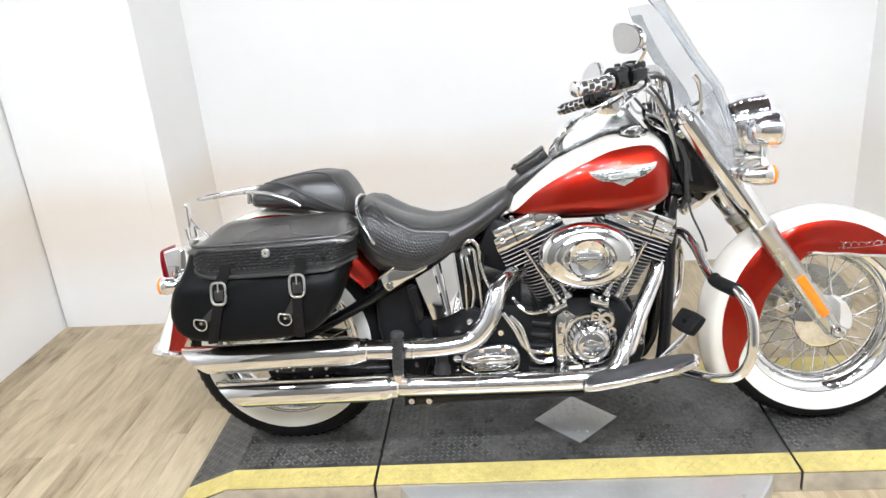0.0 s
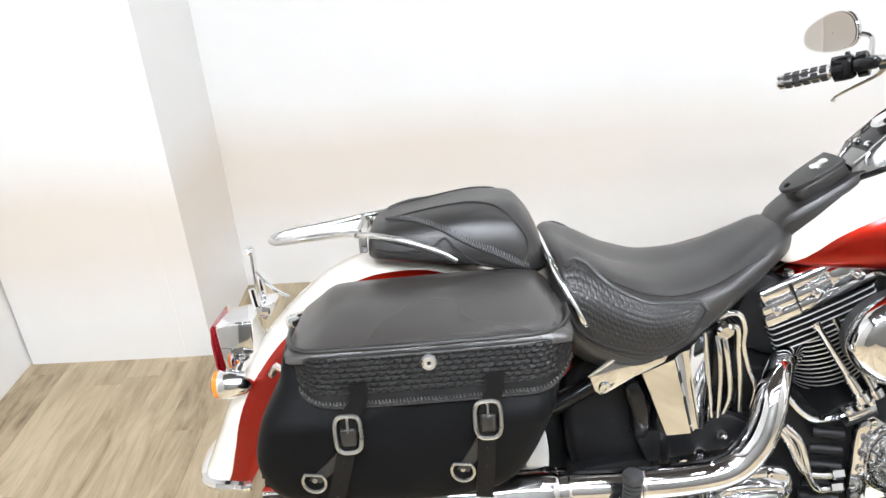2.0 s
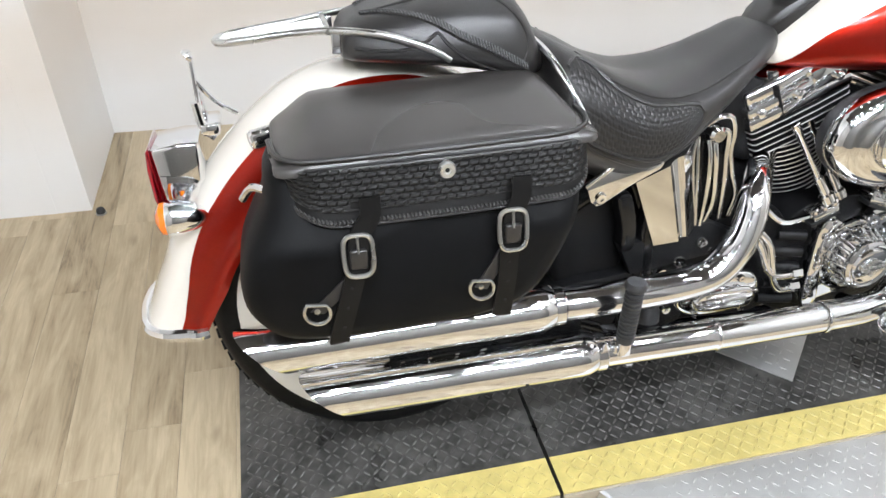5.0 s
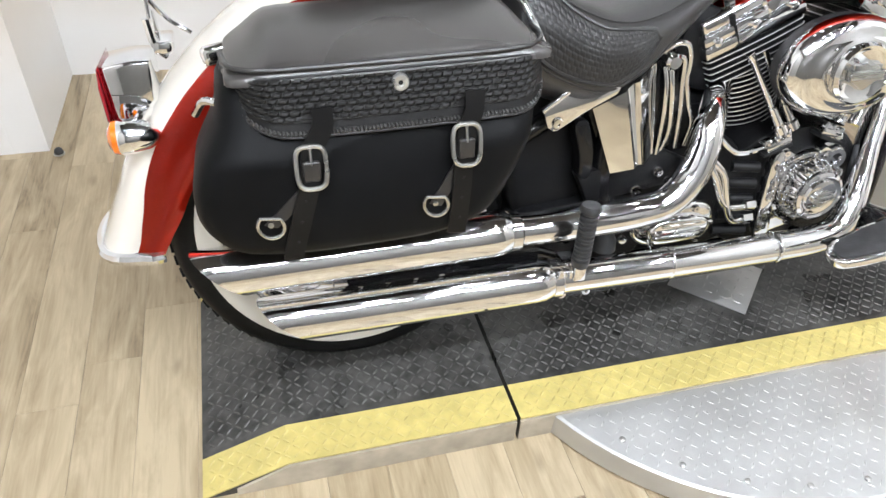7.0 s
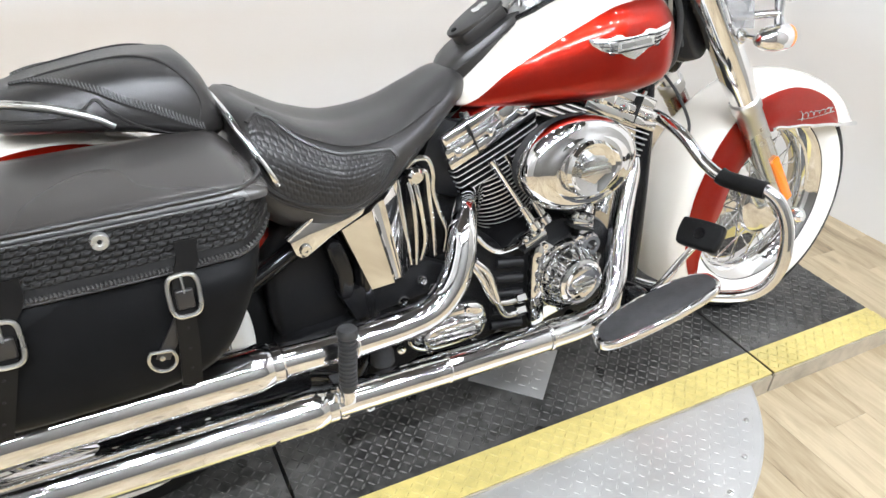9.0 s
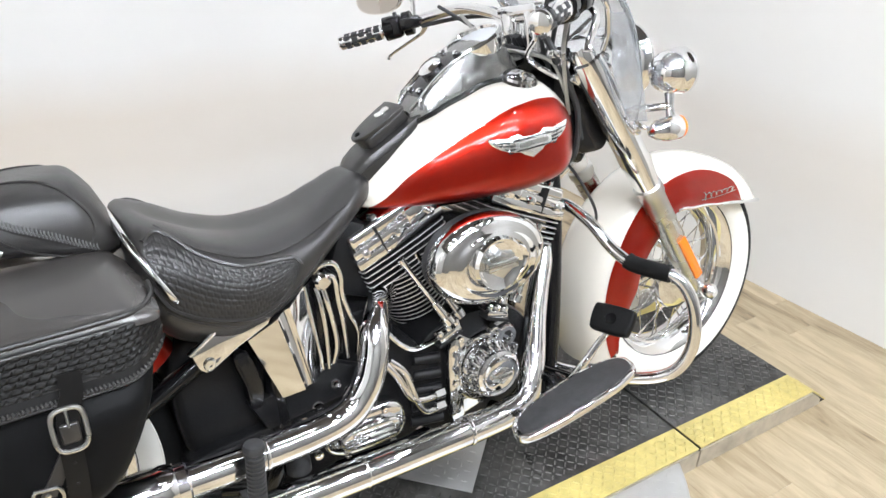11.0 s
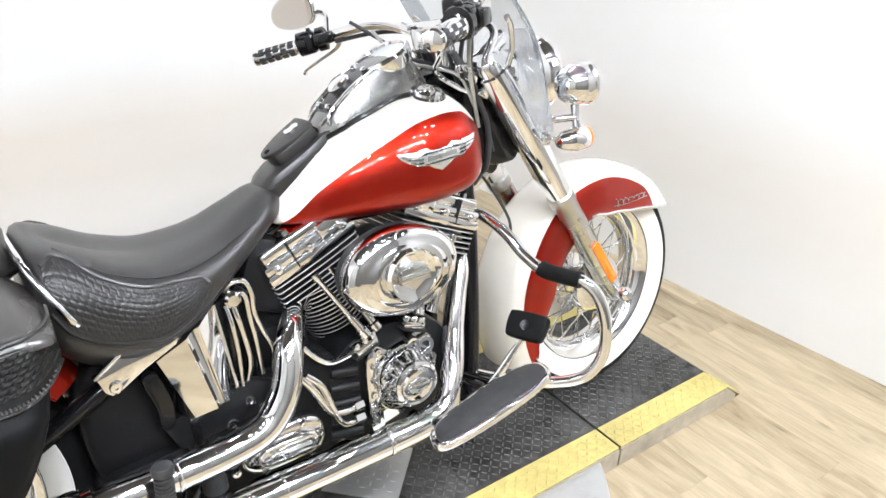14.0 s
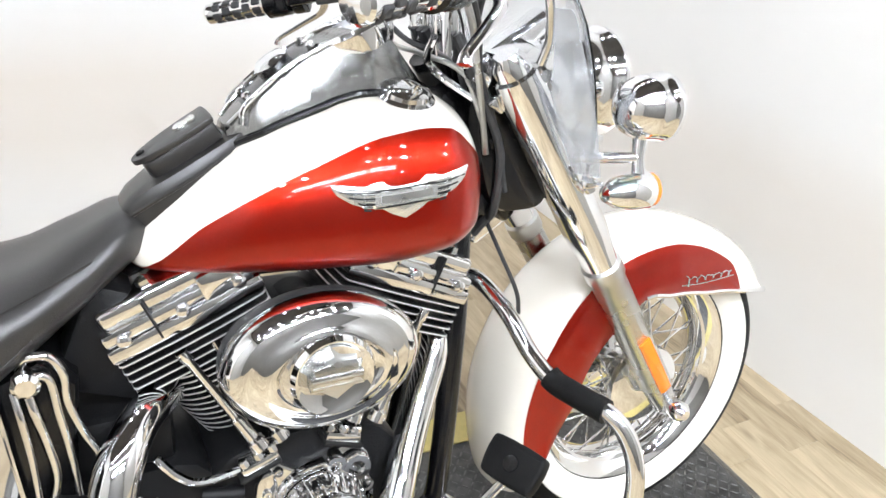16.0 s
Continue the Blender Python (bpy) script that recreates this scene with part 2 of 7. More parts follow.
def smooth_interp(xs, ys, x):
    """Cubic through the points (x ascending)."""
    if x <= xs[0]:
        return ys[0]
    if x >= xs[-1]:
        return ys[-1]
    i = max(k for k in range(len(xs) - 1) if xs[k] <= x)
    def slope(k):
        if k == 0 or k == len(xs) - 1:
            j = min(k, len(xs) - 2)
            return (ys[j + 1] - ys[j]) / (xs[j + 1] - xs[j])
        a = (ys[k] - ys[k - 1]) / (xs[k] - xs[k - 1])
        b = (ys[k + 1] - ys[k]) / (xs[k + 1] - xs[k])
        return 0 if a * b <= 0 else 2 * a * b / (a + b)
    h = xs[i + 1] - xs[i]
    t = (x - xs[i]) / h
    return (ys[i] * (2 * t ** 3 - 3 * t * t + 1) + slope(i) * h * (t ** 3 - 2 * t * t + t)
            + ys[i + 1] * (3 * t * t - 2 * t ** 3) + slope(i + 1) * h * (t ** 3 - t * t))


def loft(bm, rings, closed=True, caps=True):
    """Skin through rings of points."""
    vs = [[bm.verts.new(p) for p in ring] for ring in rings]
    n = len(rings[0])
    for a, b in zip(vs, vs[1:]):
        for i in range(n if closed else n - 1):
            j = (i + 1) % n
            bm.faces.new((a[i], a[j], b[j], b[i]))
    if caps and closed:
        bm.faces.new(vs[0][::-1])
        bm.faces.new(vs[-1])
    return bm


def tube(bm, pts, r, n=14, per=6, caps=True, squash=1.0):
    """A round bar along a smooth line; r may be a list, one for each given point."""
    pts = [Vector(p) for p in pts]
    line = catmull(pts, per)
    rr = [r] * len(line) if not isinstance(r, (list, tuple)) else [interp(list(range(len(pts))), list(r), i * (len(pts) - 1) / (len(line) - 1)) for i in range(len(line))]
    rings, up = [], None
    for i, p in enumerate(line):
        d = (line[min(i + 1, len(line) - 1)] - line[max(i - 1, 0)]).normalized()
        if up is None:
            up = Vector((0, 1, 0)) if abs(d.y) < 0.9 else Vector((0, 0, 1))
        side = d.cross(up).normalized()
        up = side.cross(d).normalized()
        rings.append([p + (side * math.cos(a) + up * math.sin(a) * squash) * rr[i] for a in (2 * math.pi * k / n for k in range(n))])
    return loft(bm, rings, True, caps)


def lathe(bm, profile, n=32, m=None, caps=True, sx=1.0, sy=1.0):
    """Turns a profile of (radius, height) round z, then lays it by m."""
    m = m or Matrix()
    rings = [[m @ Vector((max(r, 0.0004) * math.cos(2 * math.pi * k / n) * sx, max(r, 0.0004) * math.sin(2 * math.pi * k / n) * sy, h)) for k in range(n)] for r, h in profile]
    return loft(bm, rings, True, caps)


def box(bm, size, m=None, bevel=0.003, seg=2):
    m = m or Matrix()
    tmp = bmesh.new()
    bmesh.ops.create_cube(tmp, size=1.0)
    for v in tmp.verts:
        v.co = Vector((v.co.x * size[0], v.co.y * size[1], v.co.z * size[2]))
    if bevel:
        bmesh.ops.bevel(tmp, geom=list(tmp.edges), offset=bevel, segments=seg, profile=0.5, affect="EDGES")
    tmp.transform(m)
    return merge(bm, tmp)


def merge(bm, other):
    me = bpy.data.meshes.new("tmp")
    other.to_mesh(me)
    other.free()
    bm.from_mesh(me)
    bpy.data.meshes.remove(me)
    return bm


def slab(bm, outline, y0, y1, bevel=0.003, seg=2, m=None):
    """An outline of (x, z) given depth along y."""
    tmp = bmesh.new()
    a = [tmp.verts.new((x, y0, z)) for x, z in outline]
    b = [tmp.verts.new((x, y1, z)) for x, z in outline]
    n = len(outline)
    f0, f1 = tmp.faces.new(a), tmp.faces.new(b[::-1])
    for i in range(n):
        j = (i + 1) % n
        tmp.faces.new((a[i], a[j], b[j], b[i]))
    bmesh.ops.recalc_face_normals(tmp, faces=tmp.faces)
    if bevel:
        edges = list(set(f0.edges) | set(f1.edges))
        bmesh.ops.bevel(tmp, geom=edges, offset=bevel, segments=seg, profile=0.5, affect="EDGES")
    if m:
        tmp.transform(m)
    return merge(bm, tmp)


def smooth_loop(pts, per=5):
    """A closed smooth outline through (x, z) points."""
    n = len(pts)
    out = []
    for i in range(n):
        p0, p1, p2, p3 = (Vector(pts[(i + k) % n]) for k in (-1, 0, 1, 2))
        for k in range(per):
            t = k / per
            out.append(tuple(0.5 * ((2 * p1) + (p2 - p0) * t + (2 * p0 - 5 * p1 + 4 * p2 - p3) * t * t + (3 * p1 - p0 - 3 * p2 + p3) * t ** 3)))
    return out


def patch(bm, grid, thick=0.0, away=(0, 0, 0)):
    """A sheet through a grid of points; with thickness towards 'away'."""
    vs = [[bm.verts.new(p) for p in row] for row in grid]
    fs = []
    for a, b in zip(vs, vs[1:]):
        for i in range(len(a) - 1):
            fs.append(bm.faces.new((a[i], a[i + 1], b[i + 1], b[i])))
    if thick:
        bmesh.ops.recalc_face_normals(bm, faces=fs)
        bmesh.ops.solidify(bm, geom=fs, thickness=thick)
    return bm


def bar(p, q):
    """A pose at p whose z runs to q."""
    d = Vector(q) - Vector(p)
    return Matrix.Translation(p) @ d.to_track_quat("Z", "Y").to_matrix().to_4x4()


def SIDE(x, y, z):
    """A pose whose z points out to the right of the machine (minus y)."""
    return Matrix.Translation((x, y, z)) @ Matrix.Rotation(radians(90), 4, "X")


def bolt(parent, p, r=0.008, h=0.006, mat=None, name="bolt"):
    bm = bmesh.new()
    lathe(bm, [(r, 0), (r, h * 0.6), (r * 0.8, h), (r * 0.35, h), (r * 0.3, h * 0.6), (0, h * 0.6)], 12, SIDE(*p))
    return part(name, bm, mat or CHROME, parent)


# ---- the room ----
FLOOR_Z = -0.065


def wall(name, p, q, height, thick, mat, z0=FLOOR_Z):
    """A wall from p to q in plan; its thickness lies to the right of that line."""
    p, q = Vector((*p, 0)), Vector((*q, 0))
    d = (q - p).normalized()
    o = Vector((d.y, -d.x, 0)) * thick
    bm = bmesh.new()
    loft(bm, [[(v.x, v.y, z) for v in (p, q, q + o, p + o)] for z in (z0 - 0.05, z0 + height)])
    return tagged(part(name, bm, mat, sharp=20), kind="structure")


H = 3.0
XL, YF = -1.408, -3.6
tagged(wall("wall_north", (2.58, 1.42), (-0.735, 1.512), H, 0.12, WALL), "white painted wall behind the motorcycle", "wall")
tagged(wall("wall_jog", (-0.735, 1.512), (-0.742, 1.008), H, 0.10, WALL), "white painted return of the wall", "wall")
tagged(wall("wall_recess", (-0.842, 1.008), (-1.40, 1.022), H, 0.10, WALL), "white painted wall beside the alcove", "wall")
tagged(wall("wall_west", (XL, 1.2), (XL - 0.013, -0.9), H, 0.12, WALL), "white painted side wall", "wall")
# rear walls are unseen: added to close the room and steer reflections
tagged(wall("wall_west_rear", (XL - 0.013, -0.9), (XL - 0.03, YF), H, 0.12, REAR_WALL), "unseen cream side wall, added to tune bounce light", "wall")
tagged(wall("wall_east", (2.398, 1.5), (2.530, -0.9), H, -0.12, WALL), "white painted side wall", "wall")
tagged(wall("wall_east_rear", (2.530, -0.9), (2.680, YF), H, -0.12, REAR_WALL), "unseen cream side wall, added to tune bounce light", "wall")
tagged(wall("wall_south", (XL - 0.2, YF), (3.1, YF), H, 0.12, DARK_WALL), "unseen dark grey wall, added to close the room", "wall")
bm = bmesh.new()
box(bm, (4.8, 5.6, 0.1), pose(0.7, -1.05, FLOOR_Z + H + 0.05), 0)
tagged(part("ceiling", bm, CEILING), "dark grey ceiling", "ceiling", kind="structure")
bm = bmesh.new()
box(bm, (4.8, 5.6, 0.1), pose(0.7, -1.05, FLOOR_Z - 0.056), 0)
floor = tagged(part("floor", bm, DARK), "pale wood-look plank floor", "floor", kind="structure")


def ceiling_tube(x, y, length):
    t = thing("ceiling_light", "dark grey ceiling batten with a bright fluorescent tube", "light", "ceiling battens")
    t.matrix_world = pose(x, y, FLOOR_Z + H)
    bm = bmesh.new()
    box(bm, (length, 0.13, 0.05), pose(0, 0, -0.025), 0.006)
    part("housing", bm, CEILING, t)
    bm = bmesh.new()
    tube(bm, [(-length / 2 + 0.02, 0, -0.075), (length / 2 - 0.02, 0, -0.075)], 0.018, 12)
    part("lamp_tube", bm, LAMP, t, "glowing fluorescent tube")
    return t


def downlight(x, y, lamp_mat):
    t = thing("spot_light", "small round ceiling spot with a bright lamp", "light", "ceiling spots")
    t.matrix_world = pose(x, y, FLOOR_Z + H)
    bm = bmesh.new()
    lathe(bm, [(0.05, 0), (0.055, -0.02), (0.055, -0.05), (0.046, -0.054), (0.042, -0.02), (0, -0.018)], 20)
    part("can", bm, SATIN, t)
    bm = bmesh.new()
    lathe(bm, [(0.041, -0.046), (0.039, -0.054), (0, -0.056)], 16)
    part("lamp", bm, lamp_mat, t, "bright round lamp")
    return t


for k in range(9):
    downlight(-1.0 + k * 0.42, -1.70, LED)
for k in range(7):
    for ty in (-3.25, -0.95):
        downlight(-0.9 + k * 0.52 + (0.12 if k % 2 else 0), ty, DIM_LED)
# added spots with no known fitting, to lift leather sheen and the north wall
for k in range(5):
    downlight(0.40 + k * 0.45, 0.80, DIM_LED)
for tx in (-0.05, 1.25):
    for ty in (-2.45, -2.72):
        ceiling_tube(tx, ty, 1.22)


stop = thing("door_stop", "small round black rubber stop on the floor by the wall", "door stop")
stop.matrix_world = pose(-0.712, 0.985, FLOOR_Z)
bm = bmesh.new()
lathe(bm, [(0.013, 0.0), (0.0135, 0.008), (0.011, 0.017), (0.006, 0.021), (0, 0.022)], 20)
part("rubber_dome", bm, RUBBER, stop)
bm = bmesh.new()
lathe(bm, [(0.016, 0.0), (0.016, 0.003), (0.0135, 0.004)], 20)
part("base_ring", bm, STEEL, stop, "steel base ring")

# ---- the lift platform ----
PX0, PX1, PY0, PY1 = -0.145, 1.985, -0.291, 0.332
RX0, RX1 = -0.308, 2.07


def ramp_section(y0, y1, lift=0.0):
    """The platform's long profile (x, z)."""
    return [(RX0, FLOOR_Z + 0.004 + lift), (PX0, lift), (PX1, lift), (RX1, FLOOR_Z + 0.004 + lift)]


lift = thing("motorcycle_lift", "low black tread-plate platform with yellow edges, lying on the floor", "platform")
SEAMS = [(RX0, 0.299), (0.307, 1.508), (1.516, RX1)]
for x0, x1 in SEAMS:
    bm = bmesh.new()
    top = [(x, z) for x, z in ramp_section(0, 0) if x0 < x < x1]
    zl = FLOOR_Z + 0.004 if x0 == RX0 else 0.0
    zr = FLOOR_Z + 0.004 if x1 == RX1 else 0.0
    prof = [(x0, zl)] + top + [(x1, zr)]
    ring = prof + [(x, FLOOR_Z) for x, z in prof[::-1]]
    slab(bm, ring, PY0 + 0.002, PY1 - 0.002, 0.0)
    part("deck_plate", bm, PLATE_BLACK, lift, "scuffed black tread plate", 20)
for ya, yb_ in ((PY0, PY0 + 0.086), (PY1 - 0.09, PY1)):
    for x0, x1 in SEAMS:
        bm = bmesh.new()
        prof = [(x0, FLOOR_Z + 0.004 if x0 == RX0 else 0.0)] + [(x, z) for x, z in ramp_section(0, 0) if x0 < x < x1] + [(x1, FLOOR_Z + 0.004 if x1 == RX1 else 0.0)]
        grid = [[(x, ya, z + 0.0015), (x, yb_, z + 0.0015)] for x, z in prof]
        patch(bm, grid, 0.004)
        part("edge_strip", bm, YELLOW, lift, "worn yellow painted edge strip", 20)
for x0, x1 in SEAMS:
    bm = bmesh.new()
    lo = max(x0, PX0 - 0.1)
    hi = min(x1, PX1 + 0.05)
    slab(bm, [(lo, FLOOR_Z + 0.001), (hi, FLOOR_Z + 0.001), (hi, -0.006 if x1 < RX1 else -0.045), (min(hi, PX1), -0.006), (max(lo, PX0), -0.006), (lo, -0.006 if x0 > RX0 else -0.05)], PY0 - 0.003, PY0 + 0.004, 0.0)
    part("side_skirt", bm, SCRATCHED, lift, "scratched bare metal side", 20)


def tread(area, z_of, pitch=0.0178, length=0.0196, width=0.0052, h=0.0017):
    """Raised lens-shaped bars in two turned rows, as on tread plate."""
    vs, fs = [], []
    x0, x1, y0, y1, inside = area
    i = 0
    nx, ny = int((x1 - x0) / pitch), int((y1 - y0) / pitch)
    for a in range(nx):
        for b in range(ny):
            cx, cy = x0 + (a + 0.5) * pitch, y0 + (b + 0.5) * pitch
            if not inside(cx, cy):
                continue
            ang = radians(45 if (a + b) % 2 else -45)
            ux, uy = math.cos(ang), math.sin(ang)
            base = len(vs)
            for s, w, zz in ((-1, 0, 0), (-0.45, 1, 0), (0.45, 1, 0), (1, 0, 0), (0.45, -1, 0), (-0.45, -1, 0), (-0.5, 0, 1), (0.5, 0, 1)):
                px = cx + ux * s * length / 2 - uy * w * width / 2
                py = cy + uy * s * length / 2 + ux * w * width / 2
                vs.append((px, py, z_of(px) + zz * h - 0.0003 * (1 - zz)))
            for f in ((0, 1, 6), (1, 2, 7, 6), (2, 3, 7), (3, 4, 7), (4, 5, 6, 7), (5, 0, 6)):
                fs.append([base + k for k in f][::-1])
    me = bpy.data.meshes.new("tread_bars")
    me.from_pydata(vs, [], fs)
    return me


def deck_z(x):
    return interp([RX0, PX0, PX1, RX1], [FLOOR_Z + 0.004, 0, 0, FLOOR_Z + 0.004], x)


DC = (0.918, 0.003)
me = tread((RX0 + 0.01, RX1 - 0.01, PY0 + 0.1, PY1 - 0.095, lambda x, y: abs(x - DC[0]) + abs(y - DC[1]) > 0.15 and abs(x - 0.303) > 0.012 and abs(x - 1.512) > 0.012), deck_z)
me.materials.append(TREAD_WORN)
ob = tagged(new("tread_relief", me), kind="stuff")
ob.parent = lift
me = tread((RX0 + 0.01, RX1 - 0.01, PY0 + 0.004, PY0 + 0.09, lambda x, y: abs(x - 0.303) > 0.014 and abs(x - 1.512) > 0.014), lambda x: deck_z(x) + 0.0030, h=0.0016)
me.materials.append(YELLOW)
ob = tagged(new("tread_relief", me), kind="stuff")
ob.parent = lift
# round turntable under the deck, its silver rim reaching out in front
bm = bmesh.new()
lathe(bm, [(0.0, -0.006), (0.598, -0.006), (0.604, -0.009), (0.606, -0.06), (0.600, FLOOR_Z)], 96, Matrix.Translation((0.907, 0, 0)))
bmesh.ops.bisect_plane(bm, geom=list(bm.verts) + list(bm.edges) + list(bm.faces), plane_co=(0, PY0 - 0.004, 0), plane_no=(0, 1, 0), clear_outer=True)
part("turntable", bm, PLATE_SILVER, lift, "round silver tread-plate turntable", 25)
me = tread((0.30, 1.52, -0.61, PY0 - 0.01, lambda x, y: (x - 0.907) ** 2 + y * y < 0.585 ** 2), lambda x: -0.006, pitch=0.022, length=0.0180, width=0.0044, h=0.0006)
me.materials.append(PLATE_SILVER)
ob = tagged(new("tread_relief", me), kind="stuff")
ob.parent = lift
for ang in range(-150, -20, 12):
    bm = bmesh.new()
    lathe(bm, [(0.006, -0.006), (0.006, -0.003), (0.003, -0.0015), (0, -0.0015)], 10, Matrix.Translation((0.907 + 0.565 * math.cos(radians(ang)), 0.565 * math.sin(radians(ang)), 0)))
    if 0.565 * math.sin(radians(ang)) < PY0 - 0.02:
        part("bolt", bm, STEEL, lift)
    else:
        bm.free()
bm = bmesh.new()
w = 0.132
box(bm, (w * 1.41, w * 1.41, 0.004), pose(DC[0], DC[1], 0.003, 0, 0, 45), 0.001)
part("centre_plate", bm, PLATE_SILVER, lift, "silver diamond-shaped tread plate")
me = tread((DC[0] - 0.13, DC[0] + 0.13, DC[1] - 0.13, DC[1] + 0.13, lambda x, y: abs(x - DC[0]) + abs(y - DC[1]) < 0.115), lambda x: 0.005, pitch=0.024, length=0.018)
me.materials.append(PLATE_SILVER)
ob = tagged(new("tread_relief", me), kind="stuff")
ob.parent = lift

# ---- the motorcycle ----
LEAN_DEG = 9.0
bike = thing("motorcycle", "red and cream cruiser with chrome trim and black leather saddlebags", "motorcycle")
WB = 1.650          # wheelbase
AXLE = 0.313


# wheels
def wheel(cx, parent_name, k=1.0, band=0.283):
    bm = bmesh.new()
    m = SIDE(cx, 0, AXLE)
    lathe(bm, [(0.196, 0.028), (0.206, 0.036), (0.222, 0.040), (0.229, 0.047), (0.231, 0.050), (0.226, 0.053), (0.216, 0.048), (0.212, 0.044), (0.190, 0.020), (0.186, 0.0),
               (0.190, -0.020), (0.212, -0.044), (0.216, -0.048), (0.226, -0.053), (0.231, -0.050), (0.224, -0.044), (0.206, -0.036), (0.196, -0.028), (0.191, 0.0), (0.196, 0.028)], 64, m, caps=False)
    rim = part(parent_name, bm, CHROME, bike, "chrome laced wheel with a whitewall tyre")
    bm = bmesh.new()
    prof = [(0.229, 0.050), (0.24, 0.059), (0.262, 0.0675), (0.285, 0.0675), (0.297, 0.063), (0.305, 0.054), (0.312, 0.037), (0.3155, 0.015), (0.316, 0.0)]
    prof = [(0.229 + (r - 0.229) * k, h) for r, h in prof]
    prof += [(r, -h) for r, h in prof[-2::-1]]
    lathe(bm, prof, 72, m, caps=False)
    part("tyre", bm, TYRE, rim, "black tyre with grooved tread")
    for s in (1, -1):
        bm = bmesh.new()
        lathe(bm, [(0.230, s * 0.0525), (0.241, s * 0.0612), (0.262, s * 0.0690), (band - 0.002, s * 0.0696), (band, s * 0.067)], 72, m, caps=False)
        part("whitewall", bm, WHITEWALL, rim, "cream white tyre sidewall band")
    bm = bmesh.new()
    # raised blocks of the tread
    for j in range(72):
        a = 2 * math.pi * j / 72
        for s in (-1, 1):
            mm = m @ Matrix.Rotation(a, 4, "Z") @ Matrix.Translation((0.229 + 0.0842 * k, 0, s * 0.022)) @ Matrix.Rotation(radians(24 * s), 4, "X")
            box(bm, (0.006, 0.019, 0.030), mm, 0)
    tagged(part("tread_relief", bm, TYRE, rim), kind="stuff")
    bm = bmesh.new()
    lathe(bm, [(0.0, 0.075), (0.02, 0.075), (0.024, 0.06), (0.058, 0.055), (0.062, 0.048), (0.062, 0.036), (0.03, 0.03), (0.028, -0.03), (0.062, -0.036), (0.062, -0.048), (0.058, -0.055), (0.02, -0.06), (0.0, -0.075)], 40, m)
    part("hub", bm, CHROME, rim, "chrome hub")
    sp = bmesh.new()
    tube(sp, [(0, 0, 0), (0, 0, 1)], 0.0022, 6, caps=False)
    spoke_me = finish("spoke", sp, CHROME)
    for k in range(40):
        s = 1 if k % 2 else -1
        a = 2 * math.pi * k / 40
        tw = 0.62 if (k // 2) % 2 else -0.62
        p = m @ Vector((0.055 * math.cos(a + tw), 0.055 * math.sin(a + tw), s * 0.042))
        q = m @ Vector((0.192 * math.cos(a), 0.192 * math.sin(a), s * 0.006))
        o = new("spoke", spoke_me)
        o.matrix_world = bar(p, q) @ Matrix.Diagonal((1, 1, (q - p).length, 1))
        o.parent = rim
    return rim


rear_wheel = wheel(0.018, "rear_wheel", 1.09, 0.274)
front_wheel = wheel(WB, "front_wheel", 1.02, 0.281)
bm = bmesh.new()
lathe(bm, [(0.145, 0.070), (0.145, 0.074), (0.085, 0.074), (0.085, 0.070), (0.145, 0.070)], 48, SIDE(WB, 0, AXLE) @ Matrix.Diagonal((1, 1, -1, 1)), caps=False)
part("brake_disc", bm, SATIN, front_wheel, "steel brake disc")
bm = bmesh.new()
lathe(bm, [(0.0, 0.078), (0.07, 0.074), (0.082, 0.068), (0.085, 0.058), (0.0, 0.056)], 40, SIDE(WB, 0, AXLE))
part("hub_cover", bm, CHROME, front_wheel, "polished hub cover")


# fenders: surface by angle round the axle and a step across
def fender_point(cx, ang, s, angles, crown, skirt, half, lift=0.0):
    """s runs 0 at the crown to 1 at the skirt's edge on one side."""
    rc = smooth_interp(angles, crown, ang) + lift
    ri = smooth_interp(angles, skirt, ang)
    prof = [(0.0, 0.0), (0.34, 0.003), (0.64, 0.011), (0.86, 0.026), (0.97, 0.050), (1.0, 0.080)]
    if s < 0.6:
        u = s / 0.6
        y = smooth_interp([i / 5 for i in range(6)], [p[0] for p in prof], u) * (half + lift)
        r = rc - smooth_interp([i / 5 for i in range(6)], [p[1] for p in prof], u)
        r = max(r, ri) if rc - 0.080 < ri else r
    else:
        u = (s - 0.6) / 0.4
        r0 = max(rc - 0.080, ri)
        r = r0 + (min(ri, r0 - 0.004) - r0) * u
        y = half + lift + 0.004 * math.sin(u * math.pi)
    a = radians(ang)
    return Vector((cx + r * math.cos(a), -y, AXLE + r * math.sin(a)))


def fender(name, cx, angles, crown, skirt, half, a0, a1, label, red_from):
    n = 60
    bm = bmesh.new()
    ss = [k / 16 for k in range(17)]
    grid = []
    for i in range(n + 1):
        ang = a0 + (a1 - a0) * i / n
        right = [fender_point(cx, ang, s, angles, crown, skirt, half) for s in ss]
        left = [Vector((p.x, -p.y, p.z)) for p in right[:0:-1]]
        grid.append(left + right)
    patch(bm, grid, 0.0035)
    f = part(name, bm, CREAM, bike, label, 50)
    for side in (1, -1):
        bm = bmesh.new()
        grid = []
        for i in range(n + 1):
            ang = a0 + (a1 - a0) * i / n
            s0 = red_from(ang)
            row = []
            for k in range(13):
                p = fender_point(cx, ang, s0 + (1 - s0) * k / 12, angles, crown, skirt, half, 0.0012)
                row.append(Vector((p.x, p.y * side, p.z)))
            grid.append(row)
        patch(bm, grid)
        part("red_panel", bm, RED, f, "glossy red side panel", 50)
    return f


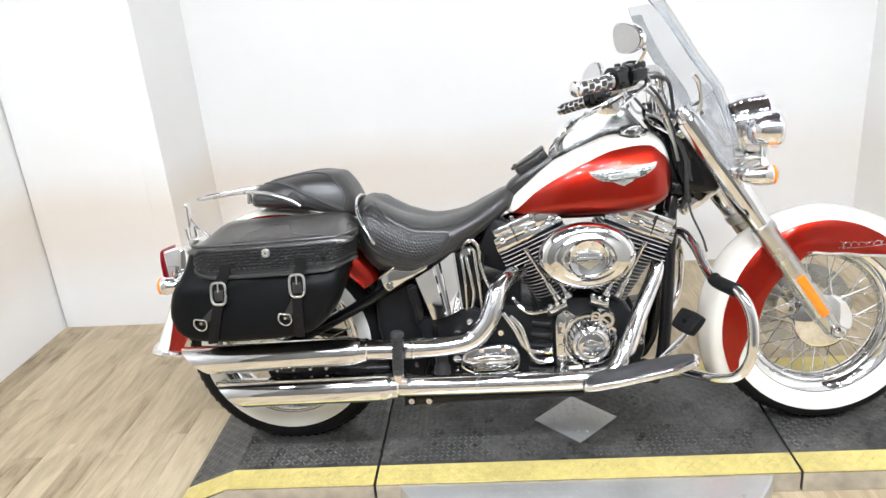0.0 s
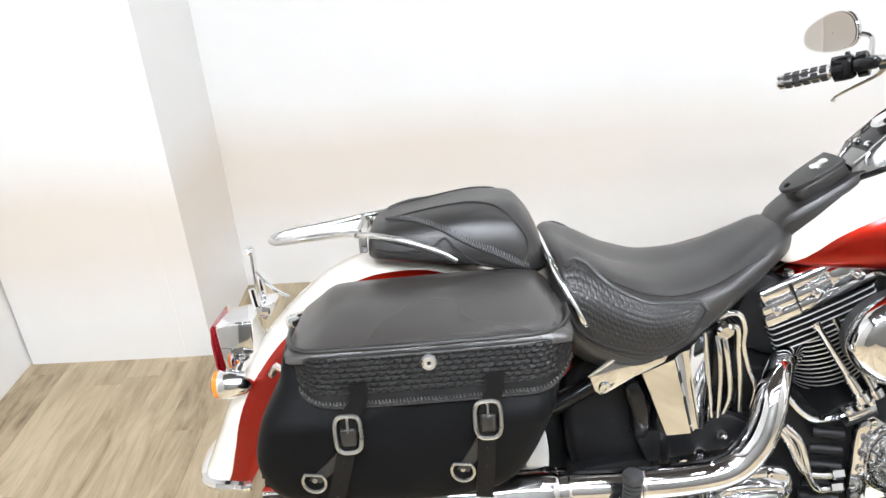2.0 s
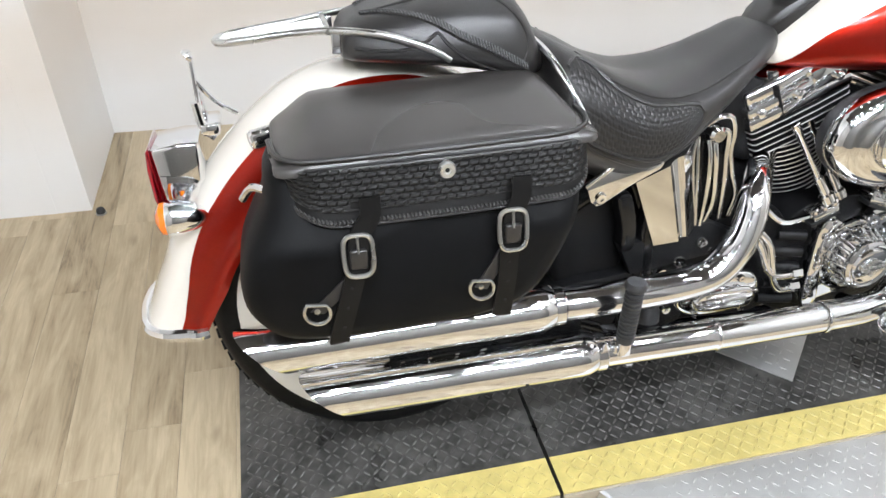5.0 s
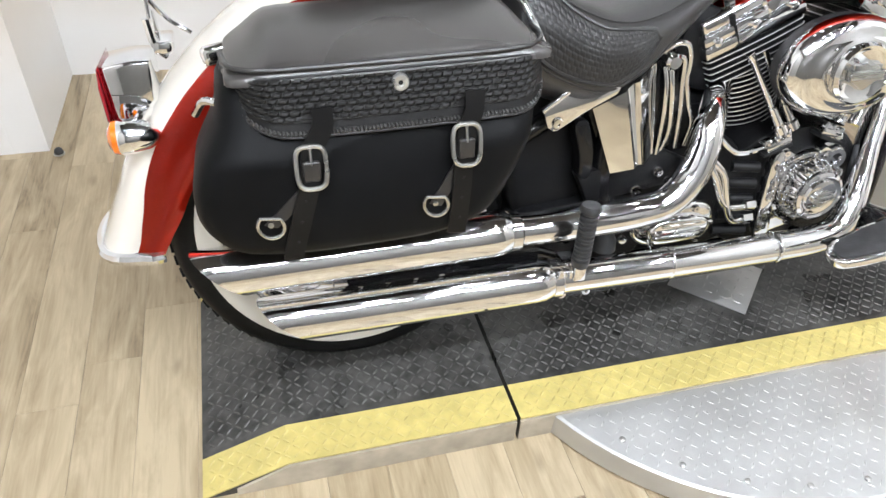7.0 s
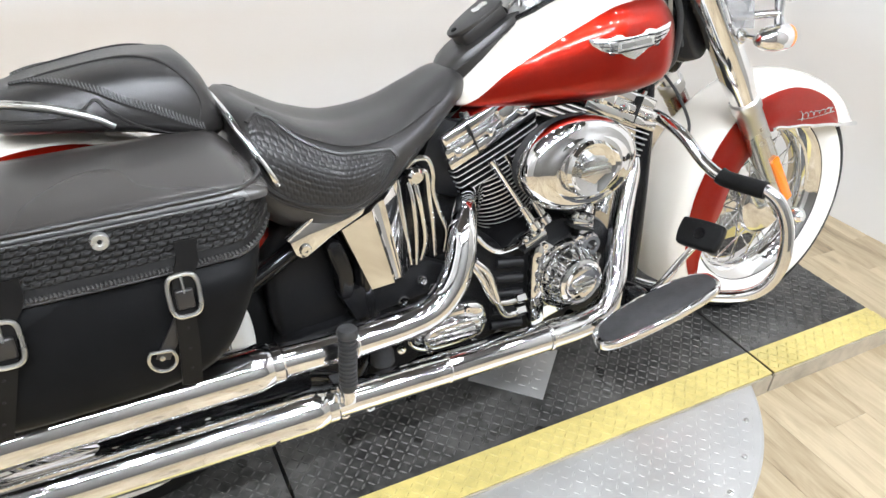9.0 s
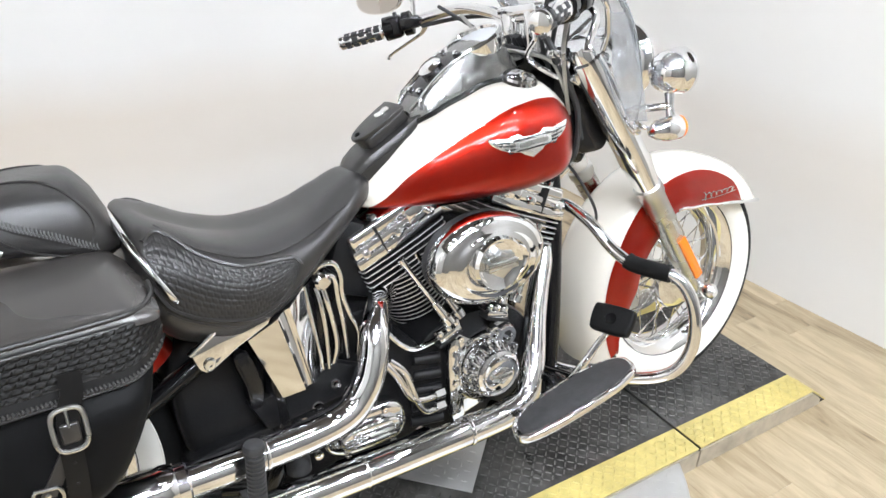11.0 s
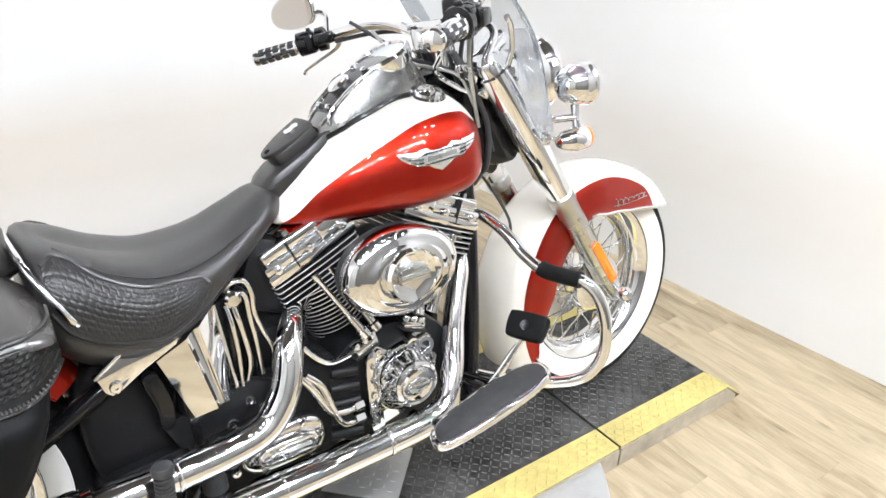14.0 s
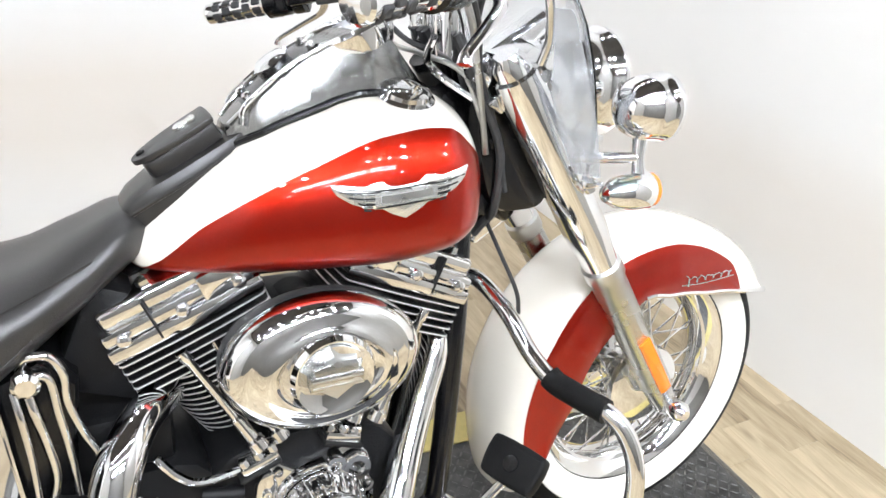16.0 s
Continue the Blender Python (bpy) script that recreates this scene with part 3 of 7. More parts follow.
FA = [32, 40, 52, 71, 90, 106, 118, 135, 150, 169, 190, 207]
FC = [0.337, 0.346, 0.348, 0.344, 0.342, 0.340, 0.338, 0.337, 0.338, 0.341, 0.348, 0.362]
FS = [0.337, 0.290, 0.246, 0.2140, 0.2085, 0.2215, 0.205, 0.200, 0.198, 0.196, 0.235, 0.290]
front_fender = fender("front_fender", WB, FA, FC, FS, 0.098, 207, 35.5,
                      "deep cream front fender with red side panels",
                      lambda a: interp([32, 37, 44, 60, 75, 90, 120, 150, 190, 207], [0.97, 0.80, 0.62, 0.49, 0.44, 0.40, 0.375, 0.44, 0.46, 0.50], a))
RA = [32, 50, 70, 92, 107, 116, 127, 141, 161, 172, 181, 186]
RC = [0.42, 0.425, 0.432, 0.434, 0.420, 0.404, 0.390, 0.380, 0.383, 0.398, 0.422, 0.43]
RS = [0.35, 0.33, 0.31, 0.30, 0.29, 0.285, 0.275, 0.268, 0.272, 0.288, 0.31, 0.32]
rear_fender = fender("rear_fender", 0.0, RA,
                     RC, RS, 0.108, 179, 32,
                     "cream rear fender with red side panels",
                     lambda a: interp([30, 80, 110, 140, 160, 175, 186], [0.28, 0.24, 0.36, 0.38, 0.46, 0.54, 0.57], a))
# bright trims along fender edges
for side in (-1, 1):
    bm = bmesh.new()
    pts = []
    for k in range(16):
        p = fender_point(WB, 35.5 + 71.5 * k / 15, 1.0, FA, FC, FS, 0.100)
        pts.append((p.x, p.y * side, p.z + 0.004))
    tube(bm, pts, 0.0055, 8, 2)
    part("trim", bm, CHROME, front_fender, "thin chrome trim")
bm = bmesh.new()
pts = [fender_point(0, 179, s / 10, RA, RC, RS, 0.110) for s in range(11)]
pts = [(p.x, -p.y, p.z) for p in pts[::-1]] + [tuple(p) for p in pts[1:]]
tube(bm, pts, 0.011, 8, 2)
part("tip_trim", bm, CHROME, rear_fender, "chrome tip trim")

# small script plate on the fender side, as a plain wavy line
bm = bmesh.new()
pts = []
for k in range(40):
    t = k / 39
    x = 1.672 + 0.122 * t + 0.0055 * math.sin(k * 0.95)
    z = 0.551 + 0.002 * t + (0.012 if k < 5 else 0.0048 + 0.002 * math.sin(k * 2.1)) * math.cos(k * 0.95)
    pts.append((x, -0.1045, z))
tube(bm, pts, 0.0011, 6, 3)
tube(bm, [(1.666, -0.1045, 0.543), (1.725, -0.1045, 0.541), (1.80, -0.1045, 0.546)], 0.0009, 6, 3)
part("script_badge", bm, SATIN, front_fender, "small bright script badge as a wavy line")

# fuel tank
TX = [0.731, 0.746, 0.80, 0.87, 0.95, 1.05, 1.13, 1.175, 1.197, 1.208]
TT = [0.715, 0.738, 0.787, 0.840, 0.883, 0.914, 0.914, 0.894, 0.862, 0.80]
TB = [0.697, 0.690, 0.685, 0.682, 0.680, 0.680, 0.690, 0.706, 0.728, 0.765]
TW = [0.028, 0.064, 0.104, 0.138, 0.162, 0.183, 0.185, 0.165, 0.125, 0.06]


def tank_point(x, th, out=0.0):
    """th: degrees from the widest line, up positive."""
    zt, zb, w = smooth_interp(TX, TT, x), smooth_interp(TX, TB, x), smooth_interp(TX, TW, x)
    zc = zb + 0.35 * (zt - zb)
    c, s = math.cos(radians(th)), math.sin(radians(th))
    e = 0.8 if s > 0 else 0.57
    y = (w + out) * abs(c) ** e
    z = zc + ((zt - zc) if s > 0 else (zc - zb)) * (abs(s) ** e) * (1 if s > 0 else -1) + out * s
    return Vector((x, -y, z))


def tank_xs(n=44):
    return [TX[0] + (TX[-1] - TX[0]) * (1 - math.cos(math.pi * i / n)) / 2 for i in range(n + 1)]


bm = bmesh.new()
rings = []
for x in tank_xs():
    right = [tank_point(x, 90 - 180 * k / 28) for k in range(29)]
    rings.append(right + [Vector((p.x, -p.y, p.z)) for p in right[-2:0:-1]])
loft(bm, rings)
tank = part("fuel_tank", bm, CREAM, bike, "two-tone cream and red teardrop fuel tank", 60)
for side in (1, -1):
    bm = bmesh.new()
    grid = []
    for x in tank_xs():
        ratio = smooth_interp([0.731, 0.748, 0.764, 0.784, 0.815, 0.862, 0.915, 0.964, 1.012, 1.055, 1.10, 1.14, 1.165, 1.195, 1.208], [-0.98, -0.6, -0.15, 0.16, 0.40, 0.50, 0.565, 0.615, 0.665, 0.70, 0.73, 0.715, 0.62, 0.45, 0.3], x)
        th1 = math.degrees(math.asin(abs(ratio) ** (1.25 if ratio > 0 else 1.75))) * (1 if ratio > 0 else -1)
        grid.append([Vector((p.x, p.y * side, p.z)) for p in (tank_point(x, th1 + (min(-84, th1 - 1) - th1) * k / 24, 0.0012) for k in range(25))])
    patch(bm, grid)
    part("red_panel", bm, RED, tank, "glossy candy red panel", 60)
    # bottom seam
    bm = bmesh.new()
    tube(bm, [(p.x, p.y * side, p.z) for p in (tank_point(x, -60, 0.0005) for x in tank_xs(20)[4:-2])], 0.0025, 6, 1)
    part("seam", bm, RED, tank)
bm = bmesh.new()
slab(bm, smooth_loop([(0.80, 0.70), (0.83, 0.675), (1.0, 0.668), (1.12, 0.675), (1.165, 0.70), (1.14, 0.74), (0.90, 0.73)], 3), -0.085, 0.085, 0.01)
part("tank_tunnel", bm, BLACK_CASE, tank, "black underside of the tank")
# winged badge, without lettering
def badge(side):
    bm = bmesh.new()
    def at(u, v, out=0.004):
        """u along the tank (m), v up."""
        x = 1.057 + u
        lo, hi = -40.0, 80.0
        target = 0.798 + 0.09 * u + v
        for _ in range(24):
            mid = (lo + hi) / 2
            if tank_point(x, mid).z < target:
                lo = mid
            else:
                hi = mid
        p = tank_point(x, lo, out)
        return Vector((p.x, p.y * side, p.z))
    us = [-0.092, -0.086, -0.07, -0.052, -0.040, -0.030, -0.020, 0.0, 0.020, 0.030, 0.040, 0.052, 0.07, 0.086, 0.092]
    top = [0.021, 0.0215, 0.019, 0.016, 0.020, 0.021, 0.014, 0.013, 0.014, 0.021, 0.020, 0.017, 0.020, 0.023, 0.023]
    low = [0.018, 0.009, -0.002, -0.009, -0.012, -0.013, -0.020, -0.029, -0.020, -0.013, -0.012, -0.009, -0.002, 0.010, 0.020]
    grid = []
    for i in range(61):
        u = -0.092 + 0.184 * i / 60
        t, l = interp(us, top, u), interp(us, low, u)
        grid.append([at(u, l + (t - l) * k / 6, 0.0035 + 0.0022 * math.sin(math.pi * k / 6)) for k in range(7)])
    patch(bm, grid, 0.002)
    # feather ridges and the middle bar
    for k in range(4):
        for sg in (-1, 1):
            tube(bm, [at(sg * (0.032 + 0.004 * k), 0.012 - 0.007 * k, 0.0062), at(sg * (0.058 - 0.001 * k), 0.013 - 0.007 * k, 0.006), at(sg * (0.088 - 0.011 * k), 0.017 - 0.0075 * k, 0.005)], 0.0016, 6, 3)
    grid = [[at(u, v, 0.0085) for v in (-0.008, -0.004, 0.0, 0.004, 0.008)] for u in [-0.042 + 0.084 * i / 16 for i in range(17)]]
    patch(bm, grid, 0.004)
    b = part("tank_badge", bm, BADGE, tank, "chrome winged badge in plain shapes", 30)
    bm = bmesh.new()
    patch(bm, [[at(u, -0.004, 0.0098), at(u, 0.004, 0.0098)] for u in (-0.034, -0.017, 0, 0.017, 0.034)], 0.0008)
    part("badge_bar", bm, STEEL, b)
    for k in range(4):
        for sg in (-1, 1):
            bm = bmesh.new()
            tube(bm, [at(sg * (0.034 + 0.004 * k), 0.0085 - 0.007 * k, 0.0066), at(sg * (0.058 - 0.001 * k), 0.0095 - 0.007 * k, 0.0064), at(sg * (0.084 - 0.011 * k), 0.013 - 0.0075 * k, 0.0055)], 0.0011, 5, 3)
            part("feather_line", bm, DARK, b)
    bm = bmesh.new()
    tube(bm, [at(-0.040 + 0.08 * i / 6, 0.0102, 0.0075) for i in range(7)], 0.0010, 5, 1)
    tube(bm, [at(-0.040 + 0.08 * i / 6, -0.0100, 0.0075) for i in range(7)], 0.0010, 5, 1)
    part("badge_line", bm, DARK, b)


badge(1)
badge(-1)
for side in (-1, 1):
    bm = bmesh.new()
    lathe(bm, [(0.040, -0.012), (0.042, 0.002), (0.036, 0.006), (0.035, 0.012), (0.030, 0.016), (0.012, 0.019), (0, 0.019)], 32, pose(1.098, side * 0.082, 0.905, -side * 18, 2, 0))
    part("filler_cap", bm, CHROME, tank, "chrome filler cap")

# console and speedometer on the tank
def console_section(x):
    """Half widths and heights of the console at the tank and along its top edge."""
    zb = smooth_interp(TX, TT, x) - 0.014
    zt = smooth_interp([0.868, 0.895, 0.935, 0.975, 1.055, 1.085, 1.115, 1.145], [0.862, 0.890, 0.926, 0.956, 0.986, 0.980, 0.948, 0.912], x)
    wb = interp([0.868, 0.90, 0.97, 1.06, 1.145], [0.036, 0.056, 0.069, 0.075, 0.062], x)
    return wb, zb, wb * 0.58 + 0.006, max(zt, zb + 0.012)


bm = bmesh.new()
rings = []
for i in range(37):
    x = 0.868 + 0.277 * i / 36
    wb, zb, wt, zt = console_section(x)
    half = [(x, -wb, zb), (x, -wb * 0.99, zb + (zt - zb) * 0.2), (x, -wb + (wb - wt) * 0.5, zb + (zt - zb) * 0.62), (x, -wt - 0.003, zt - 0.004), (x, -wt + 0.002, zt), (x, -wt * 0.5, zt + 0.002)]
    rings.append(half + [(a, -b, c) for a, b, c in half[::-1]])
loft(bm, rings)
console = part("console", bm, CONSOLE, tank, "dull chrome tank console", 30)
SM = pose(1.046, 0, 0.982, 0, -26, 0)
bm = bmesh.new()
lathe(bm, [(0.056, -0.03), (0.064, -0.01), (0.066, 0.006), (0.062, 0.012), (0.057, 0.010), (0.055, 0.004), (0, 0.004)], 40, SM)
part("speedometer", bm, CHROME, tank, "round speedometer with a chrome rim")
bm = bmesh.new()
lathe(bm, [(0.054, 0.0046), (0.03, 0.0056), (0.0, 0.006)], 32, SM)
part("dial", bm, material("dial_face", (0.5, 0.52, 0.55), 0.2, coat=1.0), tank, "pale dial face")
bm = bmesh.new()
lathe(bm, [(0.024, 0), (0.026, 0.010), (0.020, 0.016), (0.006, 0.018), (0, 0.018)], 24, pose(0.942, 0, 0.935, 0, -36, 0))
part("ignition_switch", bm, CHROME, tank, "chrome ignition knob")
for side in (-1, 1):
    bm = bmesh.new()
    line = []
    for k in range(15):
        x = 0.866 + 0.282 * k / 14
        half = console_section(x)[0] + 0.003
        p = min((tank_point(x, 88 - 0.5 * j, 0.002) for j in range(150)), key=lambda q: abs(-q.y - half))
        line.append((x, -p.y * side, p.z + 0.001))
    tube(bm, line, 0.0058, 8, 3)
    part("console_gasket", bm, BLACK_PAINT, tank, "black edge strip")
    bm = bmesh.new()
    tube(bm, [(x, side * console_section(x)[2], console_section(x)[3] + 0.001) for x in (0.872 + 0.215 * k / 12 for k in range(13))], 0.0032, 8, 3)
    part("console_rail", bm, CHROME, tank, "thin bright console rail")
    bm = bmesh.new()
    tube(bm, [(0.884, side * 0.047, 0.868), (0.888, side * 0.043, 0.888), (0.905, side * 0.041, 0.905), (0.935, side * 0.042, 0.930), (0.97, side * 0.045, 0.955)], 0.0036, 8, 4)
    part("console_hinge", bm, CHROME, tank, "bent bright console clip")
bm = bmesh.new()
patch(bm, [[(x, u * console_section(x)[2] * 0.78, console_section(x)[3] + 0.0045 - 0.002 * abs(u)) for u in (-1, -0.5, 0, 0.5, 1)] for x in (0.892 + 0.098 * k / 10 for k in range(11))], 0.003)
part("console_panel", bm, BLACK_PAINT, tank, "glossy black panel on the console")
for x, y in ((0.900, 0.018), (0.900, -0.018), (0.985, 0.026), (0.985, -0.026)):
    bm = bmesh.new()
    lathe(bm, [(0.0065, 0), (0.0065, 0.005), (0.004, 0.007), (0, 0.007)], 12, pose(x, y, console_section(x)[3] + 0.004, 0, -36, 0))
    part("console_screw", bm, CHROME, tank)

# leather bib with a small pouch between seat and console
bm = bmesh.new()
rings = []
for x, z, w in [(0.724, 0.742, 0.020), (0.730, 0.760, 0.034), (0.745, 0.778, 0.045), (0.770, 0.796, 0.052), (0.80, 0.813, 0.055), (0.84, 0.836, 0.054), (0.872, 0.853, 0.050), (0.888, 0.860, 0.044), (0.892, 0.854, 0.040)]:
    half = [(x, -w, z - 0.046), (x, -w * 1.03, z - 0.022), (x, -w * 1.0, z - 0.008), (x, -w * 0.92, z - 0.001), (x, -w * 0.4, z + 0.002)]
    rings.append(half + [(a, -b, c) for a, b, c in half[::-1]])
loft(bm, rings)
bib = part("tank_bib", bm, LEATHER, bike, "black leather tank bib with a pouch")
POUCH = pose(0.815, 0, 0.835, 0, -32, 0)
bm = bmesh.new()
tmp = slab(bmesh.new(), smooth_loop([(-0.052, -0.020), (-0.052, 0.020), (-0.036, 0.033), (0.040, 0.036), (0.050, 0.028), (0.050, -0.028), (0.040, -0.036), (-0.036, -0.033)], 3), -0.013, 0.013, 0.005, 2)
tmp.transform(POUCH @ Matrix.Rotation(radians(90), 4, "X"))
pouch = part("pouch", merge(bm, tmp), LEATHER, bib, "small black leather pouch", 40)
bm = bmesh.new()
tmp = slab(bmesh.new(), smooth_loop([(-0.062, 0.0), (-0.056, 0.016), (-0.036, 0.030), (0.0, 0.038), (0.042, 0.039), (0.053, 0.032), (0.053, -0.032), (0.042, -0.039), (0.0, -0.038), (-0.036, -0.030), (-0.056, -0.016)], 3), -0.004, 0.004, 0.002, 2)
tmp.transform(POUCH @ Matrix.Translation((0, 0, 0.0165)) @ Matrix.Rotation(radians(90), 4, "X"))
part("pouch_flap", merge(bm, tmp), LEATHER, bib, "rounded black leather flap", 40)
bm = bmesh.new()
slab(bm, smooth_loop([(-0.016, 0.0), (-0.010, 0.012), (0.004, 0.010), (0.012, 0.015), (0.017, 0.004), (0.013, -0.010), (0.0, -0.008), (-0.010, -0.014)], 3), -0.002, 0.003, 0.001)
bm.transform(POUCH @ Matrix.Translation((0.020, 0.0, 0.022)) @ Matrix.Rotation(radians(90), 4, "X"))
part("concho", bm, BADGE, bib, "small silver ornament")
bm = bmesh.new()
lathe(bm, [(0.0065, -0.002), (0.006, 0.003), (0.003, 0.0045), (0.0, 0.005)], 14, POUCH @ Matrix.Translation((-0.047, 0.0, 0.0205)))
part("snap", bm, BLACK_PAINT, bib, "small black snap stud")
for side in (-1, 1):
    bm = bmesh.new()
    tube(bm, [(0.731, side * 0.036, 0.746), (0.746, side * 0.047, 0.762), (0.77, side * 0.0535, 0.778), (0.80, side * 0.0565, 0.795), (0.84, side * 0.0555, 0.818), (0.872, side * 0.0515, 0.835)], 0.0028, 6, 3)
    part("piping", bm, LEATHER, bib)

# seats
def body_loft(stations, per=5):
    """Stations: x and the right half outline (y out, z) from the top middle down to the under edge."""
    rings = []
    xs = [s[0] for s in stations]
    n = len(stations[0][1])
    fine = [xs[0] + (xs[-1] - xs[0]) * i / 40 for i in range(41)]
    for x in fine:
        ctrl = [(smooth_interp(xs, [s[1][k][0] for s in stations], x), smooth_interp(xs, [s[1][k][1] for s in stations], x)) for k in range(n)]
        line = catmull([(0, *c) for c in ctrl], per)
        right = [Vector((x, -p.y, p.z)) for p in line]
        rings.append(right + [Vector((p.x, -p.y, p.z)) for p in right[::-1] if abs(p.y) > 1e-5])
    return rings


bm = bmesh.new()
SEAT = [
    (0.292, [(0, 0.752), (0.05, 0.748), (0.09, 0.733), (0.12, 0.704), (0.125, 0.661), (0.10, 0.630)]),
    (0.310, [(0, 0.767), (0.07, 0.765), (0.125, 0.750), (0.160, 0.704), (0.164, 0.638), (0.14, 0.598)]),
    (0.36, [(0, 0.738), (0.08, 0.748), (0.135, 0.733), (0.172, 0.682), (0.176, 0.600), (0.15, 0.558)]),
    (0.44, [(0, 0.702), (0.08, 0.708), (0.140, 0.694), (0.177, 0.640), (0.175, 0.568), (0.145, 0.538)]),
    (0.52, [(0, 0.688), (0.08, 0.690), (0.135, 0.676), (0.166, 0.636), (0.160, 0.582), (0.125, 0.558)]),
    (0.60, [(0, 0.702), (0.07, 0.702), (0.115, 0.688), (0.138, 0.664), (0.133, 0.626), (0.10, 0.607)]),
    (0.68, [(0, 0.740), (0.05, 0.739), (0.085, 0.726), (0.104, 0.704), (0.100, 0.679), (0.08, 0.664)]),
    (0.74, [(0, 0.766), (0.035, 0.764), (0.06, 0.753), (0.072, 0.736), (0.07, 0.716), (0.055, 0.705)]),
    (0.765, [(0, 0.760), (0.02, 0.757), (0.035, 0.748), (0.042, 0.736), (0.04, 0.723), (0.03, 0.716)]),
]
rings = body_loft(SEAT)
loft(bm, rings)
seat = part("rider_seat", bm, LEATHER, bike, "black leather solo seat with embossed side panels", 60)
# embossed side panels and their piping
def seat_side(x, u, out=0.002):
    ctrl = [(smooth_interp([s[0] for s in SEAT], [s[1][k][0] for s in SEAT], x), smooth_interp([s[0] for s in SEAT], [s[1][k][1] for s in SEAT], x)) for k in range(6)]
    line = catmull([(0, *c) for c in ctrl], 8)
    f = u * (len(line) - 1)
    i = min(int(f), len(line) - 2)
    p = line[i].lerp(line[i + 1], f - i)
    return Vector((x, -p.y - out, p.z + out * 0.4))


def seat_at(x, z, out=0.0):
    """Point of the seat's flank at a given height."""
    a, b = 0.25, 1.0
    for _ in range(14):
        u = (a + b) / 2
        if seat_side(x, u, 0).z > z:
            a = u
        else:
            b = u
    return seat_side(x, (a + b) / 2, out)


PANEL_X = [0.318, 0.335, 0.356, 0.392, 0.430, 0.470, 0.520, 0.548, 0.560, 0.566]
PANEL_TOP = [0.742, 0.750, 0.742, 0.709, 0.685, 0.670, 0.665, 0.663, 0.660, 0.650]
PANEL_LOW = [0.672, 0.638, 0.620, 0.601, 0.589, 0.582, 0.597, 0.623, 0.637, 0.646]
for side in (1, -1):
    bm = bmesh.new()
    grid = []
    for i in range(193):
        x = 0.318 + 0.248 * i / 192
        z0, z1 = smooth_interp(PANEL_X, PANEL_TOP, x), smooth_interp(PANEL_X, PANEL_LOW, x)
        line = [seat_at(x, z0 + (z1 - z0) * k / 8) for k in range(9)]
        row = []
        for k in range(61):
            f = k / 7.5
            j = min(int(f), 7)
            p = line[j].lerp(line[j + 1], f - j)
            b = (k / 6) % 1
            a = (i / 8 + 0.5 * (k // 6 % 2)) % 1
            rise = min(1, 1.7 * math.sin(a * math.pi)) * min(1, 1.5 * math.sin(b * math.pi))
            p = p + Vector((0, -1, 0.4)) * (0.0006 + 0.0011 * rise * (0 if k in (0, 60) else 1))
            row.append(Vector((p.x, p.y * side, p.z)))
        grid.append(row)
    edge = [g[0] for g in grid[::6]] + grid[-1][10::10] + [g[-1] for g in grid[-7::-6]]
    patch(bm, grid)
    part("side_panel", bm, EMBOSSED, seat, "basket-weave embossed leather panel", 80)
    bm = bmesh.new()
    tube(bm, edge, 0.0042, 6, 2)
    part("piping", bm, LEATHER, seat)
    # rolled shoulder seams: one over the panel, one that sweeps on to the nose
    for pts in ([(0.345, 0.757), (0.392, 0.717), (0.43, 0.696), (0.47, 0.681), (0.52, 0.674), (0.555, 0.677), (0.591, 0.684), (0.637, 0.700), (0.69, 0.722)],
                [(0.330, 0.630), (0.362, 0.606), (0.41, 0.583), (0.45, 0.570), (0.49, 0.571), (0.53, 0.590), (0.575, 0.618), (0.62, 0.650)]):
        bm = bmesh.new()
        tube(bm, [Vector((p.x, p.y * side, p.z)) for p in (seat_at(x, z, 0.0002) for x, z in pts)], 0.0022, 6, 4)
        part("piping", bm, LEATHER, seat)

PILLION = [
    (-0.030, [(0, 0.801), (0.04, 0.799), (0.065, 0.791), (0.075, 0.777), (0.072, 0.766), (0.05, 0.760)]),
    (-0.015, [(0, 0.818), (0.05, 0.816), (0.085, 0.805), (0.098, 0.784), (0.096, 0.766), (0.07, 0.757)]),
    (0.07, [(0, 0.838), (0.06, 0.836), (0.100, 0.820), (0.118, 0.790), (0.118, 0.763), (0.08, 0.750)]),
    (0.17, [(0, 0.851), (0.06, 0.849), (0.105, 0.831), (0.124, 0.792), (0.124, 0.755), (0.09, 0.738)]),
    (0.235, [(0, 0.848), (0.06, 0.844), (0.102, 0.823), (0.120, 0.782), (0.120, 0.739), (0.09, 0.720)]),
    (0.270, [(0, 0.816), (0.05, 0.812), (0.090, 0.795), (0.108, 0.767), (0.108, 0.731), (0.08, 0.712)]),
    (0.292, [(0, 0.766), (0.04, 0.764), (0.070, 0.757), (0.085, 0.744), (0.085, 0.729), (0.06, 0.715)]),
]
bm = bmesh.new()
loft(bm, body_loft(PILLION))
pillion = part("pillion_pad", bm, LEATHER, bike, "black leather pillion pad with laced seam", 60)
def pad_side(x, u, out=0.0):
    ctrl = [(smooth_interp([s[0] for s in PILLION], [s[1][k][0] for s in PILLION], x), smooth_interp([s[0] for s in PILLION], [s[1][k][1] for s in PILLION], x)) for k in range(6)]
    line = catmull([(0, *c) for c in ctrl], 8)
    f = u * (len(line) - 1)
    i = min(int(f), len(line) - 2)
    p = line[i].lerp(line[i + 1], f - i)
    return Vector((x, -p.y - out, p.z + out * 0.5))


def mirrored(p, side):
    return Vector((p.x, p.y * side, p.z))


